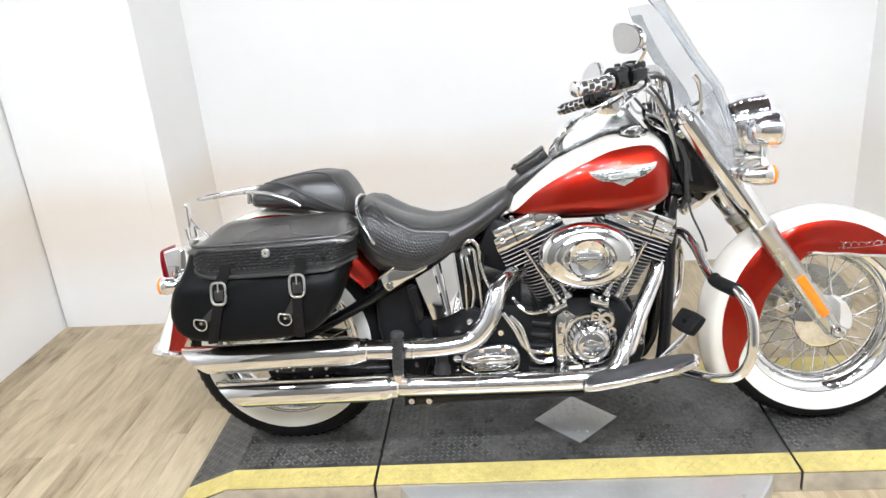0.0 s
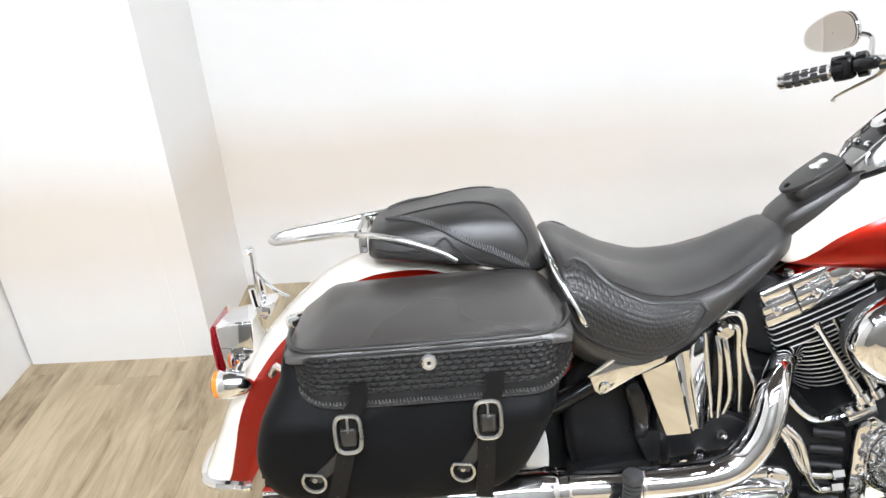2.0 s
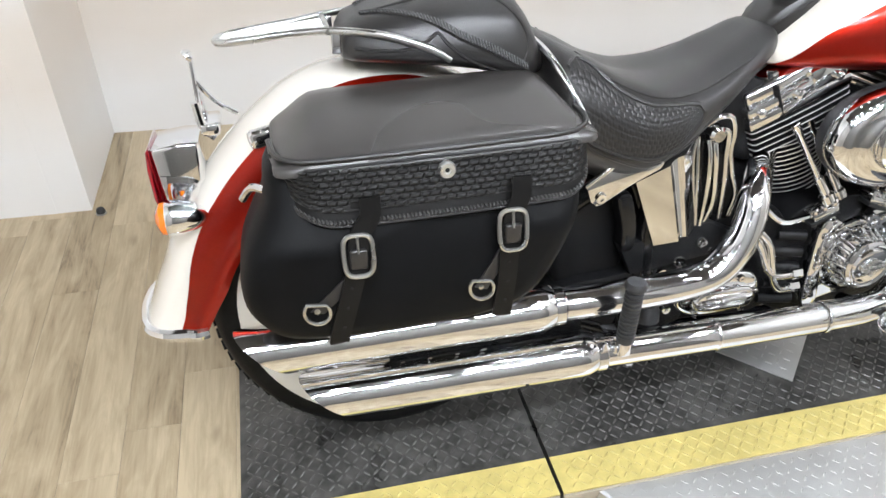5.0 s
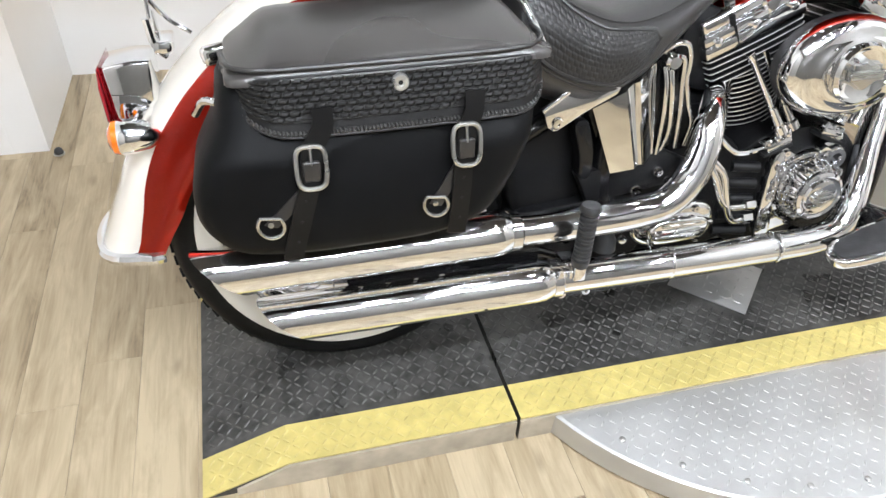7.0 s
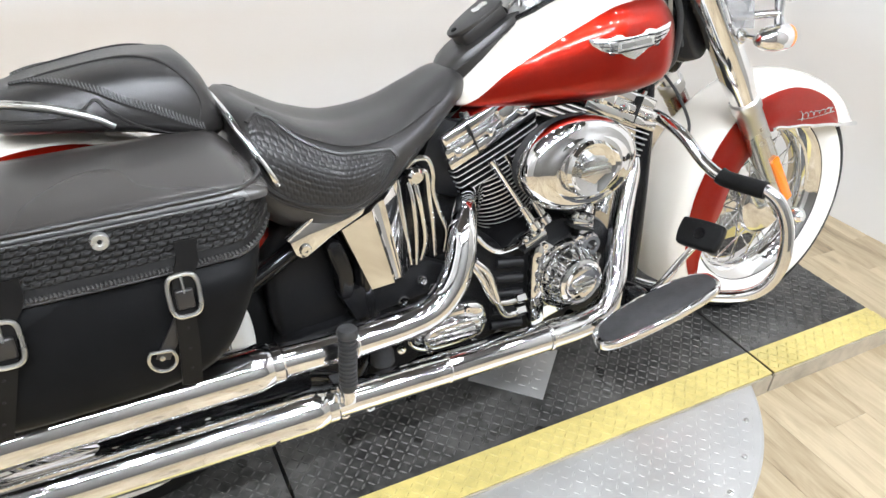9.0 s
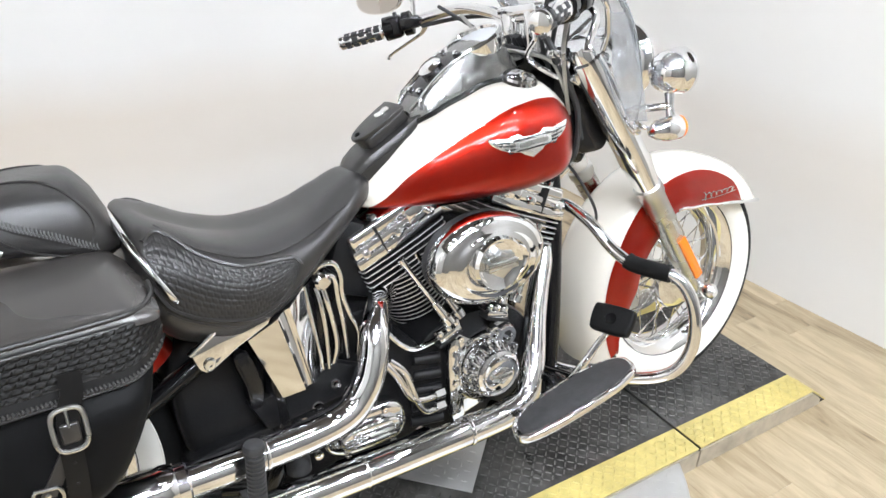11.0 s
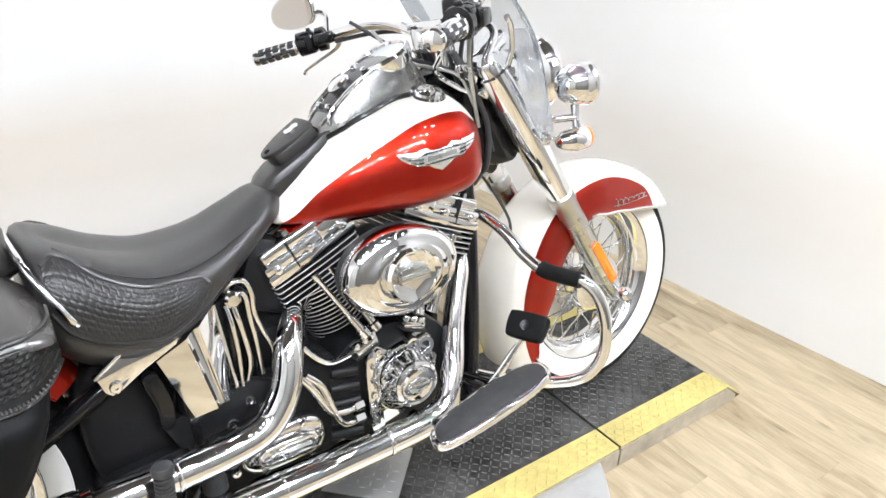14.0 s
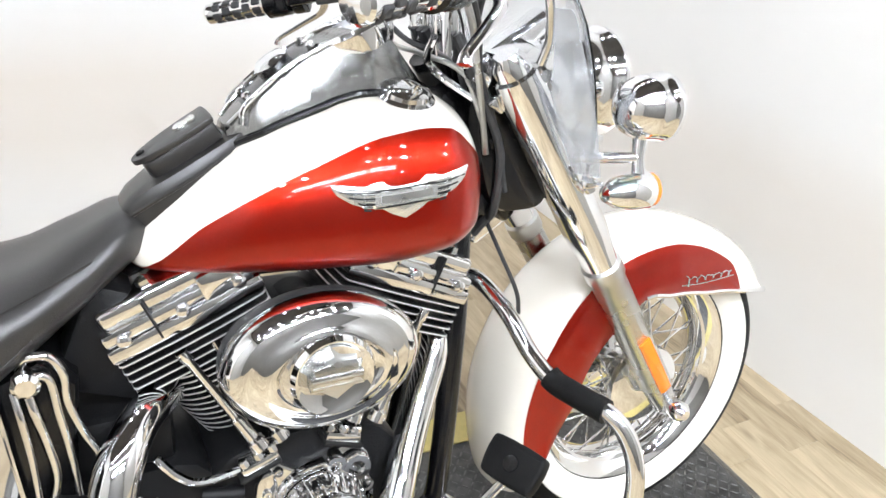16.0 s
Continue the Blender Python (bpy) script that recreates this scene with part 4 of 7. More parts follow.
for side in (1, -1):
    # laced seam running down across the side, and piping round the top panel
    SEAM_X, SEAM_U = [0.0, 0.025, 0.063, 0.107, 0.167, 0.236, 0.262], [0.12, 0.18, 0.30, 0.45, 0.625, 0.735, 0.77]

    def seam_at(t, du=0.0, out=0.001):
        x = 0.004 + 0.252 * t
        return mirrored(pad_side(x, smooth_interp(SEAM_X, SEAM_U, x) + du, out), side)

    bm = bmesh.new()
    tube(bm, [seam_at(k / 30, 0.012) for k in range(31)], 0.0036, 6, 1)
    lace = part("lacing", bm, LEATHER, pillion)
    bm = bmesh.new()
    for k in range(54):
        tube(bm, [seam_at(k / 53, -0.038, 0.0012), seam_at(k / 53, -0.010, 0.0044), seam_at(k / 53 + 0.008, 0.022, 0.0042)], 0.0014, 5, 1)
    tagged(part("stitch", bm, STITCH, lace), kind="stuff")
    # piping round the top panel and along the lower roll
    for pts in ([(0.02, 0.165), (0.083, 0.150), (0.155, 0.18), (0.195, 0.23), (0.216, 0.30), (0.240, 0.42), (0.256, 0.51), (0.258, 0.625), (0.250, 0.73)],
                [(-0.015, 0.60), (0.018, 0.655), (0.060, 0.66), (0.092, 0.60), (0.111, 0.535), (0.127, 0.64), (0.16, 0.78), (0.203, 0.87), (0.244, 0.86)]):
        bm = bmesh.new()
        tube(bm, catmull([mirrored(pad_side(x, u, 0.0005), side) for x, u in pts], 4), 0.0026, 6, 1)
        part("piping", bm, LEATHER, pillion)

# chrome strap between the seats, rack and rail behind
bm = bmesh.new()
tube(bm, [(0.286, 0.10, 0.754), (0.287, 0.0, 0.768), (0.288, -0.06, 0.768), (0.294, -0.124, 0.754), (0.308, -0.162, 0.722), (0.328, -0.180, 0.682), (0.340, -0.182, 0.658), (0.347, -0.176, 0.646)], 0.0056, 12, 6)
part("seat_strap", bm, CHROME, bike, "thin chrome seat strap", 30)
bm = bmesh.new()
RAIL = [(0.130, 0.121, 0.762), (0.095, 0.122, 0.782), (0.03, 0.112, 0.803), (-0.04, 0.072, 0.806), (-0.10, 0.048, 0.801), (-0.187, 0.036, 0.792), (-0.212, 0.026, 0.789), (-0.222, 0.010, 0.788)]
tube(bm, RAIL + [(x, -y, z) for x, y, z in RAIL[::-1]], 0.0062, 10, 5)
rack = part("luggage_rack", bm, SATIN, bike, "chrome luggage rack with ribbed bars")
for k in range(4):
    y = -0.024 + 0.016 * k
    bm = bmesh.new()
    tube(bm, [(-0.214, y * 0.8, 0.788), (-0.13, y, 0.797), (-0.05, y * 1.2, 0.805)], 0.0036, 8, 4)
    part("rack_bar", bm, SATIN, rack)
bm = bmesh.new()
tube(bm, [(-0.05, -0.074, 0.805), (-0.05, 0.074, 0.805)], 0.005, 8, 1)
part("cross_bar", bm, SATIN, rack)
for side in (-1, 1):
    bm = bmesh.new()
    box(bm, (0.016, 0.010, 0.034), pose(-0.040, side * 0.070, 0.787), 0.004)
    part("rack_bracket", bm, CHROME, rack)

# saddlebags
def saddlebag(side):
    OUT = [(-0.15, 0.685), (-0.178, 0.62), (-0.212, 0.555), (-0.220, 0.485), (-0.180, 0.433), (-0.09, 0.418), (0.02, 0.418), (0.13, 0.425), (0.205, 0.452), (0.252, 0.52), (0.288, 0.615), (0.300, 0.685), (0.18, 0.690), (0.0, 0.690)]
    loop = smooth_loop(OUT, 5)
    cx, cz = 0.05, 0.56
    bm = bmesh.new()
    rings = []
    for y, k, kz in [(-0.135, 0.93, 0.94), (-0.15, 0.97, 0.98), (-0.20, 1.0, 1.0), (-0.28, 1.0, 1.0), (-0.315, 0.985, 0.985), (-0.335, 0.95, 0.95), (-0.344, 0.89, 0.88), (-0.347, 0.80, 0.78), (-0.348, 0.5, 0.5)]:
        rings.append([Vector((cx + (x - cx) * k, (y + (0.62 * max(0, cz + (z - cz) * kz - 0.575) if y < -0.25 else 0)) * side, min(0.680, cz + (z - cz) * kz))) for x, z in loop])
    loft(bm, rings)
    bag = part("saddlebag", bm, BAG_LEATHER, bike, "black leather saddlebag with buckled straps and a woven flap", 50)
    # lid
    bm = bmesh.new()
    rings = []
    full = [(-0.088, 0.676), (-0.089, 0.716), (-0.093, 0.726), (-0.104, 0.731), (-0.135, 0.7325), (-0.180, 0.729), (-0.228, 0.7185), (-0.268, 0.706), (-0.292, 0.698), (-0.304, 0.692), (-0.310, 0.683), (-0.311, 0.674)]
    for x, h, k in [(-0.156, 0.02, 0.80), (-0.153, 0.10, 0.90), (-0.144, 0.22, 0.97), (-0.126, 0.48, 0.995), (-0.106, 0.80, 1.0), (-0.092, 0.95, 1.0), (-0.07, 1.0, 1.0), (0.09, 1.03, 1.0), (0.235, 1.04, 1.0), (0.258, 0.98, 1.0), (0.272, 0.82, 1.0), (0.288, 0.48, 0.99), (0.299, 0.20, 0.96), (0.304, 0.08, 0.88), (0.306, 0.02, 0.80)]:
        rings.append([Vector((x, (-0.20 + (y + 0.20) * k) * side, 0.684 + (z - 0.684) * (h if z > 0.684 else 1.0) + 0.005 * (x - 0.07) / 0.23)) for y, z in full])
    loft(bm, rings)
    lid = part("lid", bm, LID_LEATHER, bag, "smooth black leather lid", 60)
    # welts where lid and flap meet
    for dz, r, o in ((0.013, 0.0042, -0.002), (0.0, 0.0036, 0.003)):
        bm = bmesh.new()
        tube(bm, [(-0.158, -0.21 * side, 0.676 + dz), (-0.152, -(0.266 + o) * side, 0.676 + dz), (-0.134, -(0.297 + o) * side, 0.676 + dz), (-0.09, -(0.309 + o) * side, 0.676 + dz), (0.07, -(0.312 + o) * side, 0.679 + dz), (0.235, -(0.310 + o) * side, 0.683 + dz), (0.280, -(0.294 + o) * side, 0.684 + dz), (0.302, -(0.255 + o) * side, 0.685 + dz), (0.307, -0.20 * side, 0.685 + dz)], r, 8, 5)
        part("welt", bm, LEATHER, bag)

    # the flap: rounded sheet hanging over the front; u along the bag, v down
    def edge_x(u):
        return -0.162 + 0.472 * u

    def drop(u):
        d = 0.074 + 0.004 * math.sin(u * math.pi)
        d -= 0.042 * max(0, 1 - u / 0.20) ** 2 + 0.014 * max(0, (u - 0.85) / 0.15)
        return d

    def flap(u, v, out=0.0):
        x = edge_x(u)
        e = min(u, 1 - u)
        inn = 0.075 * max(0, 1 - e / 0.13) ** 2.2
        z = 0.680 + 0.008 * u - v * drop(u)
        y = 0.3115 + 0.0255 * (v ** 0.9) * (1 - 0.6 * max(0, 1 - e / 0.13)) - inn + out
        return Vector((x, -y * side, z))

    bm = bmesh.new()
    patch(bm, [[flap(i / 60, k / 10) for k in range(11)] for i in range(61)], 0.003)
    fl = part("flap", bm, WOVEN, bag, "leather flap with a woven band", 60)
    # woven band: real over-and-under relief
    bm = bmesh.new()
    nu, nv = 320, 56
    grid = []
    for i in range(nu + 1):
        u = 0.02 + 0.96 * i / nu
        raised = sum(math.exp(-((u - c) / 0.055) ** 4) for c in (0.255, 0.715))
        low = 0.76 - 0.17 * raised - 0.10 * max(0, 1 - u / 0.10)
        row = []
        for k in range(nv + 1):
            v = 0.03 + 0.73 * k / nv
            b = (k / 8) % 1
            a = (i / 10 + 0.5 * (k // 8 % 2) + 0.25 * b) % 1
            h = min(1, 1.5 * math.sin(a * math.pi)) * min(1, 1.35 * math.sin(b * math.pi)) * (0.45 + 0.55 * a)
            row.append(flap(u, v, 0.0012 + (0.0042 * h if v < low else 0.0014)))
        grid.append(row)
    patch(bm, grid)
    part("woven_band", bm, WOVEN, fl, "basket-woven leather band", 80)
    bm = bmesh.new()
    for i in range(84):
        u = 0.015 + 0.965 * i / 83
        p, q = flap(u, 0.90, 0.0012), flap(min(1, u + 0.007), 0.985, 0.0012)
        tube(bm, [p, (p + q) / 2 + Vector((0, -0.0034 * side, 0)), q], [0.0012, 0.0025, 0.0012], 6, 2)
    tagged(part("lacing", bm, LACE, fl, "braided row of laced leather"), kind="stuff")
    bm = bmesh.new()
    tube(bm, [flap(i / 40, 1.0, 0.001) for i in range(41)], 0.003, 6, 1)
    tube(bm, [flap(i / 40, 0.74, 0.002) for i in range(41)], 0.0016, 6, 1)
    part("edge_binding", bm, LEATHER, fl)
    # lock
    bm = bmesh.new()
    lathe(bm, [(0.0125, -0.004), (0.0125, 0.005), (0.0105, 0.009), (0.0055, 0.009), (0.005, 0.006), (0, 0.006)], 24, SIDE(0.075, -0.3185, 0.665) if side > 0 else SIDE(0.075, 0.3185, 0.665) @ Matrix.Rotation(math.pi, 4, "X"))
    lock = part("lock", bm, BADGE, fl, "round bright lock with a keyhole")
    bm = bmesh.new()
    lathe(bm, [(0.0032, 0.0), (0.0028, 0.0012), (0, 0.0014)], 12, SIDE(0.075, -0.3245, 0.665) if side > 0 else SIDE(0.075, 0.3245, 0.665) @ Matrix.Rotation(math.pi, 4, "X"))
    part("keyhole", bm, DARK, fl)

    # straps with buckles and rings
    def strap(top, buckle, low, ringp):
        bm = bmesh.new()
        line = catmull([(top[0] + 0.001, 0.3425, top[1] + 0.010), (top[0], 0.3465, top[1] - 0.016), (buckle[0] + 0.004, 0.350, buckle[1] + 0.024), (buckle[0] - 0.003, 0.353, buckle[1] - 0.02), ((buckle[0] + low[0]) / 2, 0.354, (buckle[1] + low[1]) / 2), (low[0], 0.350, low[1] + 0.01), (low[0] - 0.001, 0.348, low[1])], 4)
        rings = []
        for i, p in enumerate(line):
            d = (line[min(i + 1, len(line) - 1)] - line[max(0, i - 1)]).normalized()
            w = d.cross(Vector((0, 1, 0))).normalized() * (0.0140 if i < len(line) - 2 else 0.009)
            o = Vector((0, 0.0018, 0))
            ring = [p - w - o, p + w - o, p + w + o, p - w + o]
            rings.append([Vector((q.x, -q.y * side, q.z)) for q in ring])
        loft(bm, rings)
        st = part("strap", bm, STRAP, bag, "black leather strap", 30)
        bm = bmesh.new()
        lp = [(a * 1.22, b * 1.22) for a, b in [(-0.0165, 0.0), (-0.0155, 0.016), (-0.010, 0.0225), (0, 0.0235), (0.010, 0.0225), (0.0155, 0.016), (0.0165, 0.0), (0.0150, -0.017), (0.009, -0.0235), (0, -0.0245), (-0.009, -0.0235), (-0.0150, -0.017)]]
        pts = [Vector((buckle[0] + a, -(0.3560 - 0.16 * b) * side, buckle[1] + b)) for a, b in smooth_loop(lp, 3)]
        ringsb = []
        n = len(pts)
        for i, p in enumerate(pts):
            d = (pts[(i + 1) % n] - pts[i - 1]).normalized()
            o = Vector((0, 1, 0))
            s = d.cross(o).normalized()
            ringsb.append([p + (s * math.cos(a) * 0.0036 + o * math.sin(a) * 0.003) for a in (2 * math.pi * k / 8 for k in range(8))])
        ringsb.append(ringsb[0])
        loft(bm, ringsb, True, False)
        tube(bm, [(buckle[0], -0.354 * side, buckle[1] + 0.027), (buckle[0], -0.358 * side, buckle[1] + 0.004)], 0.0022, 6)
        part("buckle", bm, SATIN, st, "polished metal buckle")
        bm = bmesh.new()
        box(bm, (0.024, 0.008, 0.030), pose(buckle[0], -0.3555 * side, buckle[1] - 0.006), 0.0036, 3)
        part("strap_end", bm, LEATHER, st)
        bm = bmesh.new()
        lp = [Vector((ringp[0] + 0.0180 * math.cos(a), -0.353 * side, ringp[1] + 0.0185 * math.sin(a) - 0.002 * math.cos(a))) for a in (radians(138 + 264 * k / 20) for k in range(21))]
        tube(bm, lp + [lp[0].lerp(lp[-1], -0.05)], 0.0030, 8, 1)
        tube(bm, [lp[0], lp[-1]], 0.0030, 8, 1)
        part("ring", bm, SATIN, st, "small D-shaped metal ring")
        bm = bmesh.new()
        d = Vector((buckle[0] - 0.012 - ringp[0], 0, buckle[1] - 0.035 - ringp[1]))
        slab(bm, [(ringp[0] - 0.009, ringp[1]), (ringp[0] + 0.009, ringp[1] - 0.006), (ringp[0] + d.x + 0.010, ringp[1] + d.z - 0.01), (ringp[0] + d.x - 0.004, ringp[1] + d.z + 0.004)], -0.350 * side, -0.346 * side, 0.001)
        part("tab", bm, LEATHER, st)
        bm = bmesh.new()
        lathe(bm, [(0.0045, 0), (0.004, 0.002), (0, 0.003)], 14, SIDE(ringp[0], -0.349 * side, ringp[1]))
        part("rivet", bm, STEEL, st)
        for k in range(3):
            bm = bmesh.new()
            t = 0.35 + 0.22 * k
            lathe(bm, [(0.0022, 0), (0.002, 0.0012), (0, 0.0014)], 8, SIDE(buckle[0] + (low[0] - buckle[0]) * t, -(0.3555) * side, buckle[1] + (low[1] - buckle[1]) * t))
            part("eyelet", bm, DARK, st)

    strap((-0.037, 0.636), (-0.057, 0.568), (-0.092, 0.425), (-0.120, 0.484))
    strap((0.174, 0.643), (0.161, 0.579), (0.150, 0.433), (0.117, 0.488))
    # mount at the rear edge
    bm = bmesh.new()
    box(bm, (0.052, 0.022, 0.032), pose(-0.165, -0.106 * side, 0.660, 0, -12, 0), 0.010, 4)
    lug = part("mount_knob", bm, CHROME, bag, "oval chrome mount")
    bm = bmesh.new()
    box(bm, (0.026, 0.006, 0.012), pose(-0.165, -0.117 * side, 0.660, 0, -12, 0), 0.003, 2)
    part("mount_inlay", bm, BLACK_PAINT, bag)
    bm = bmesh.new()
    tube(bm, [(-0.206, -0.20 * side, 0.60), (-0.19, -0.22 * side, 0.625), (-0.17, -0.25 * side, 0.632)], 0.006, 8)
    part("catch", bm, CHROME, bag)
    return bag


saddlebag(1)


# exhaust
def pipe(name, pts, r, parent, mat=CHROME, label="", n=20):
    bm = bmesh.new()
    tube(bm, pts, r, n, 7)
    return part(name, bm, mat, parent, label, 50)


def muffler(x_tip, x_front, z_tip, z_front, y_tip, y_front, r, label):
    bm = bmesh.new()
    rings = []
    n = 28
    L = 36
    for i in range(L + 1):
        t = i / L
        for_r = r * (1 - 0.28 * max(0, (t - 0.93) / 0.07) ** 2)
        ring = []
        for k in range(n):
            a = 2 * math.pi * k / n
            up = math.sin(a)
            x = x_tip + (x_front - x_tip) * t + (1 - t) ** 6 * (0.045 * (1 - up))
            ring.append(Vector((x, y_tip + (y_front - y_tip) * t + for_r * math.cos(a), z_tip + (z_front - z_tip) * t + for_r * up)))
        rings.append(ring)
    inner = [[Vector((p.x + 0.001, (p.y - y_tip) * 0.93 + y_tip, (p.z - z_tip) * 0.93 + z_tip)) for p in rings[0]], [Vector((p.x + 0.12, (p.y - y_tip) * 0.9 + y_tip, (p.z - z_tip) * 0.9 + z_tip)) for p in rings[0]]]
    loft(bm, inner[::-1] + rings)
    m = part("muffler", bm, CHROME, bike, label, 40)
    bm = bmesh.new()
    lathe(bm, [(r * 0.62, 0), (r * 0.7, 0.10)], 20, bar((x_tip + 0.07, y_tip, z_tip), (x_front, y_front, z_front)))
    part("baffle", bm, DARK, m)
    bm = bmesh.new()
    lathe(bm, [(r * 0.76, -0.012), (r * 0.86, -0.010), (r * 0.86, 0.006), (r * 0.76, 0.010)], 28, bar((x_front, y_front, z_front), (x_front + 0.1, y_front, z_front)))
    part("clamp", bm, CHROME, m)
    return m


muf_u = muffler(-0.255, 0.298, 0.325, 0.335, -0.200, -0.205, 0.043, "long chrome upper muffler with a slash-cut tip")
muf_l = muffler(-0.162, 0.382, 0.218, 0.225, -0.205, -0.215, 0.043, "long chrome lower muffler with a slash-cut tip")
hp = pipe("exhaust_pipe", [(0.285, -0.205, 0.335), (0.42, -0.205, 0.334), (0.54, -0.200, 0.336), (0.610, -0.195, 0.350), (0.652, -0.188, 0.388), (0.676, -0.178, 0.435), (0.692, -0.160, 0.478), (0.722, -0.12, 0.508), (0.765, -0.07, 0.52)], [0.031, 0.031, 0.031, 0.031, 0.031, 0.030, 0.029, 0.026, 0.024], bike, label="bent chrome rear exhaust pipe")
fp = pipe("exhaust_pipe", [(0.37, -0.215, 0.225), (0.60, -0.215, 0.222), (0.85, -0.212, 0.220), (0.965, -0.210, 0.224), (1.020, -0.203, 0.245), (1.052, -0.186, 0.295), (1.100, -0.134, 0.38), (1.135, -0.102, 0.44), (1.166, -0.078, 0.50), (1.172, -0.055, 0.535), (1.14, -0.03, 0.56)], [0.031, 0.031, 0.031, 0.0305, 0.029, 0.027, 0.0255, 0.025, 0.0245, 0.023, 0.022], bike, label="long bent chrome front exhaust pipe")
for p0, x in ((hp, 0.44), (fp, 0.62), (fp, 0.86)):
    bm = bmesh.new()
    lathe(bm, [(0.0315, -0.004), (0.0328, -0.002), (0.0328, 0.002), (0.0315, 0.004)], 24, bar((x, -0.205 if p0 is hp else -0.214, 0.334 if p0 is hp else 0.2215), (x + 1, -0.205 if p0 is hp else -0.214, 0.334 if p0 is hp else 0.2215)), caps=False)
    part("heat_shield_joint", bm, CHROME, p0)
bm = bmesh.new()
slab(bm, [(-0.02, 0.30), (0.30, 0.31), (0.36, 0.29), (0.36, 0.25), (0.28, 0.255), (0.0, 0.25)], -0.185, -0.178, 0.003)
ex_b = part("exhaust_bracket", bm, BLACK_PAINT, bike, "black exhaust bracket")
for x in (0.02, 0.07, 0.12, 0.17):
    bolt(ex_b, (x, -0.185, 0.278), 0.005, 0.003, SATIN)

# passenger peg, folded up
bm = bmesh.new()
prof = [(0.0, 0.0), (0.012, 0.0)]
for k in range(12):
    prof += [(0.0140, 0.011 + k * 0.008), (0.0140, 0.0145 + k * 0.008), (0.0112, 0.0152 + k * 0.008), (0.0112, 0.0182 + k * 0.008)]
prof += [(0.0155, 0.110), (0.0165, 0.118), (0.014, 0.124), (0, 0.126)]
lathe(bm, [(r * 1.15, h) for r, h in prof], 18, bar((0.400, -0.276, 0.288), (0.407, -0.280, 0.41)))
peg = part("passenger_peg", bm, RUBBER, bike, "folded passenger peg with a ribbed rubber sleeve")
bm = bmesh.new()
box(bm, (0.022, 0.022, 0.035), pose(0.399, -0.275, 0.278), 0.004)
box(bm, (0.03, 0.07, 0.02), pose(0.40, -0.238, 0.268), 0.004)
part("peg_mount", bm, CHROME, peg)

# engine
bm = bmesh.new()
slab(bm, smooth_loop([(0.80, 0.20), (0.95, 0.165), (1.08, 0.20), (1.12, 0.30), (1.06, 0.41), (0.95, 0.44), (0.83, 0.42), (0.77, 0.32)], 5), -0.125, 0.13, 0.015)
slab(bm, smooth_loop([(0.50, 0.22), (0.66, 0.19), (0.80, 0.20), (0.82, 0.32), (0.79, 0.42), (0.66, 0.42), (0.54, 0.38)], 4), -0.12, 0.14, 0.012)
engine = part("engine_case", bm, BLACK_CASE, bike, "black engine and gearbox case")
for k in range(5):
    bm = bmesh.new()
    tube(bm, [(0.775 + k * 0.004, -0.122, 0.225 + k * 0.036), (0.845, -0.135, 0.222 + k * 0.036)], 0.0115, 10)
    part("case_rib", bm, BLACK_CASE, engine)

EC = Vector((0.952, 0, 0.25))


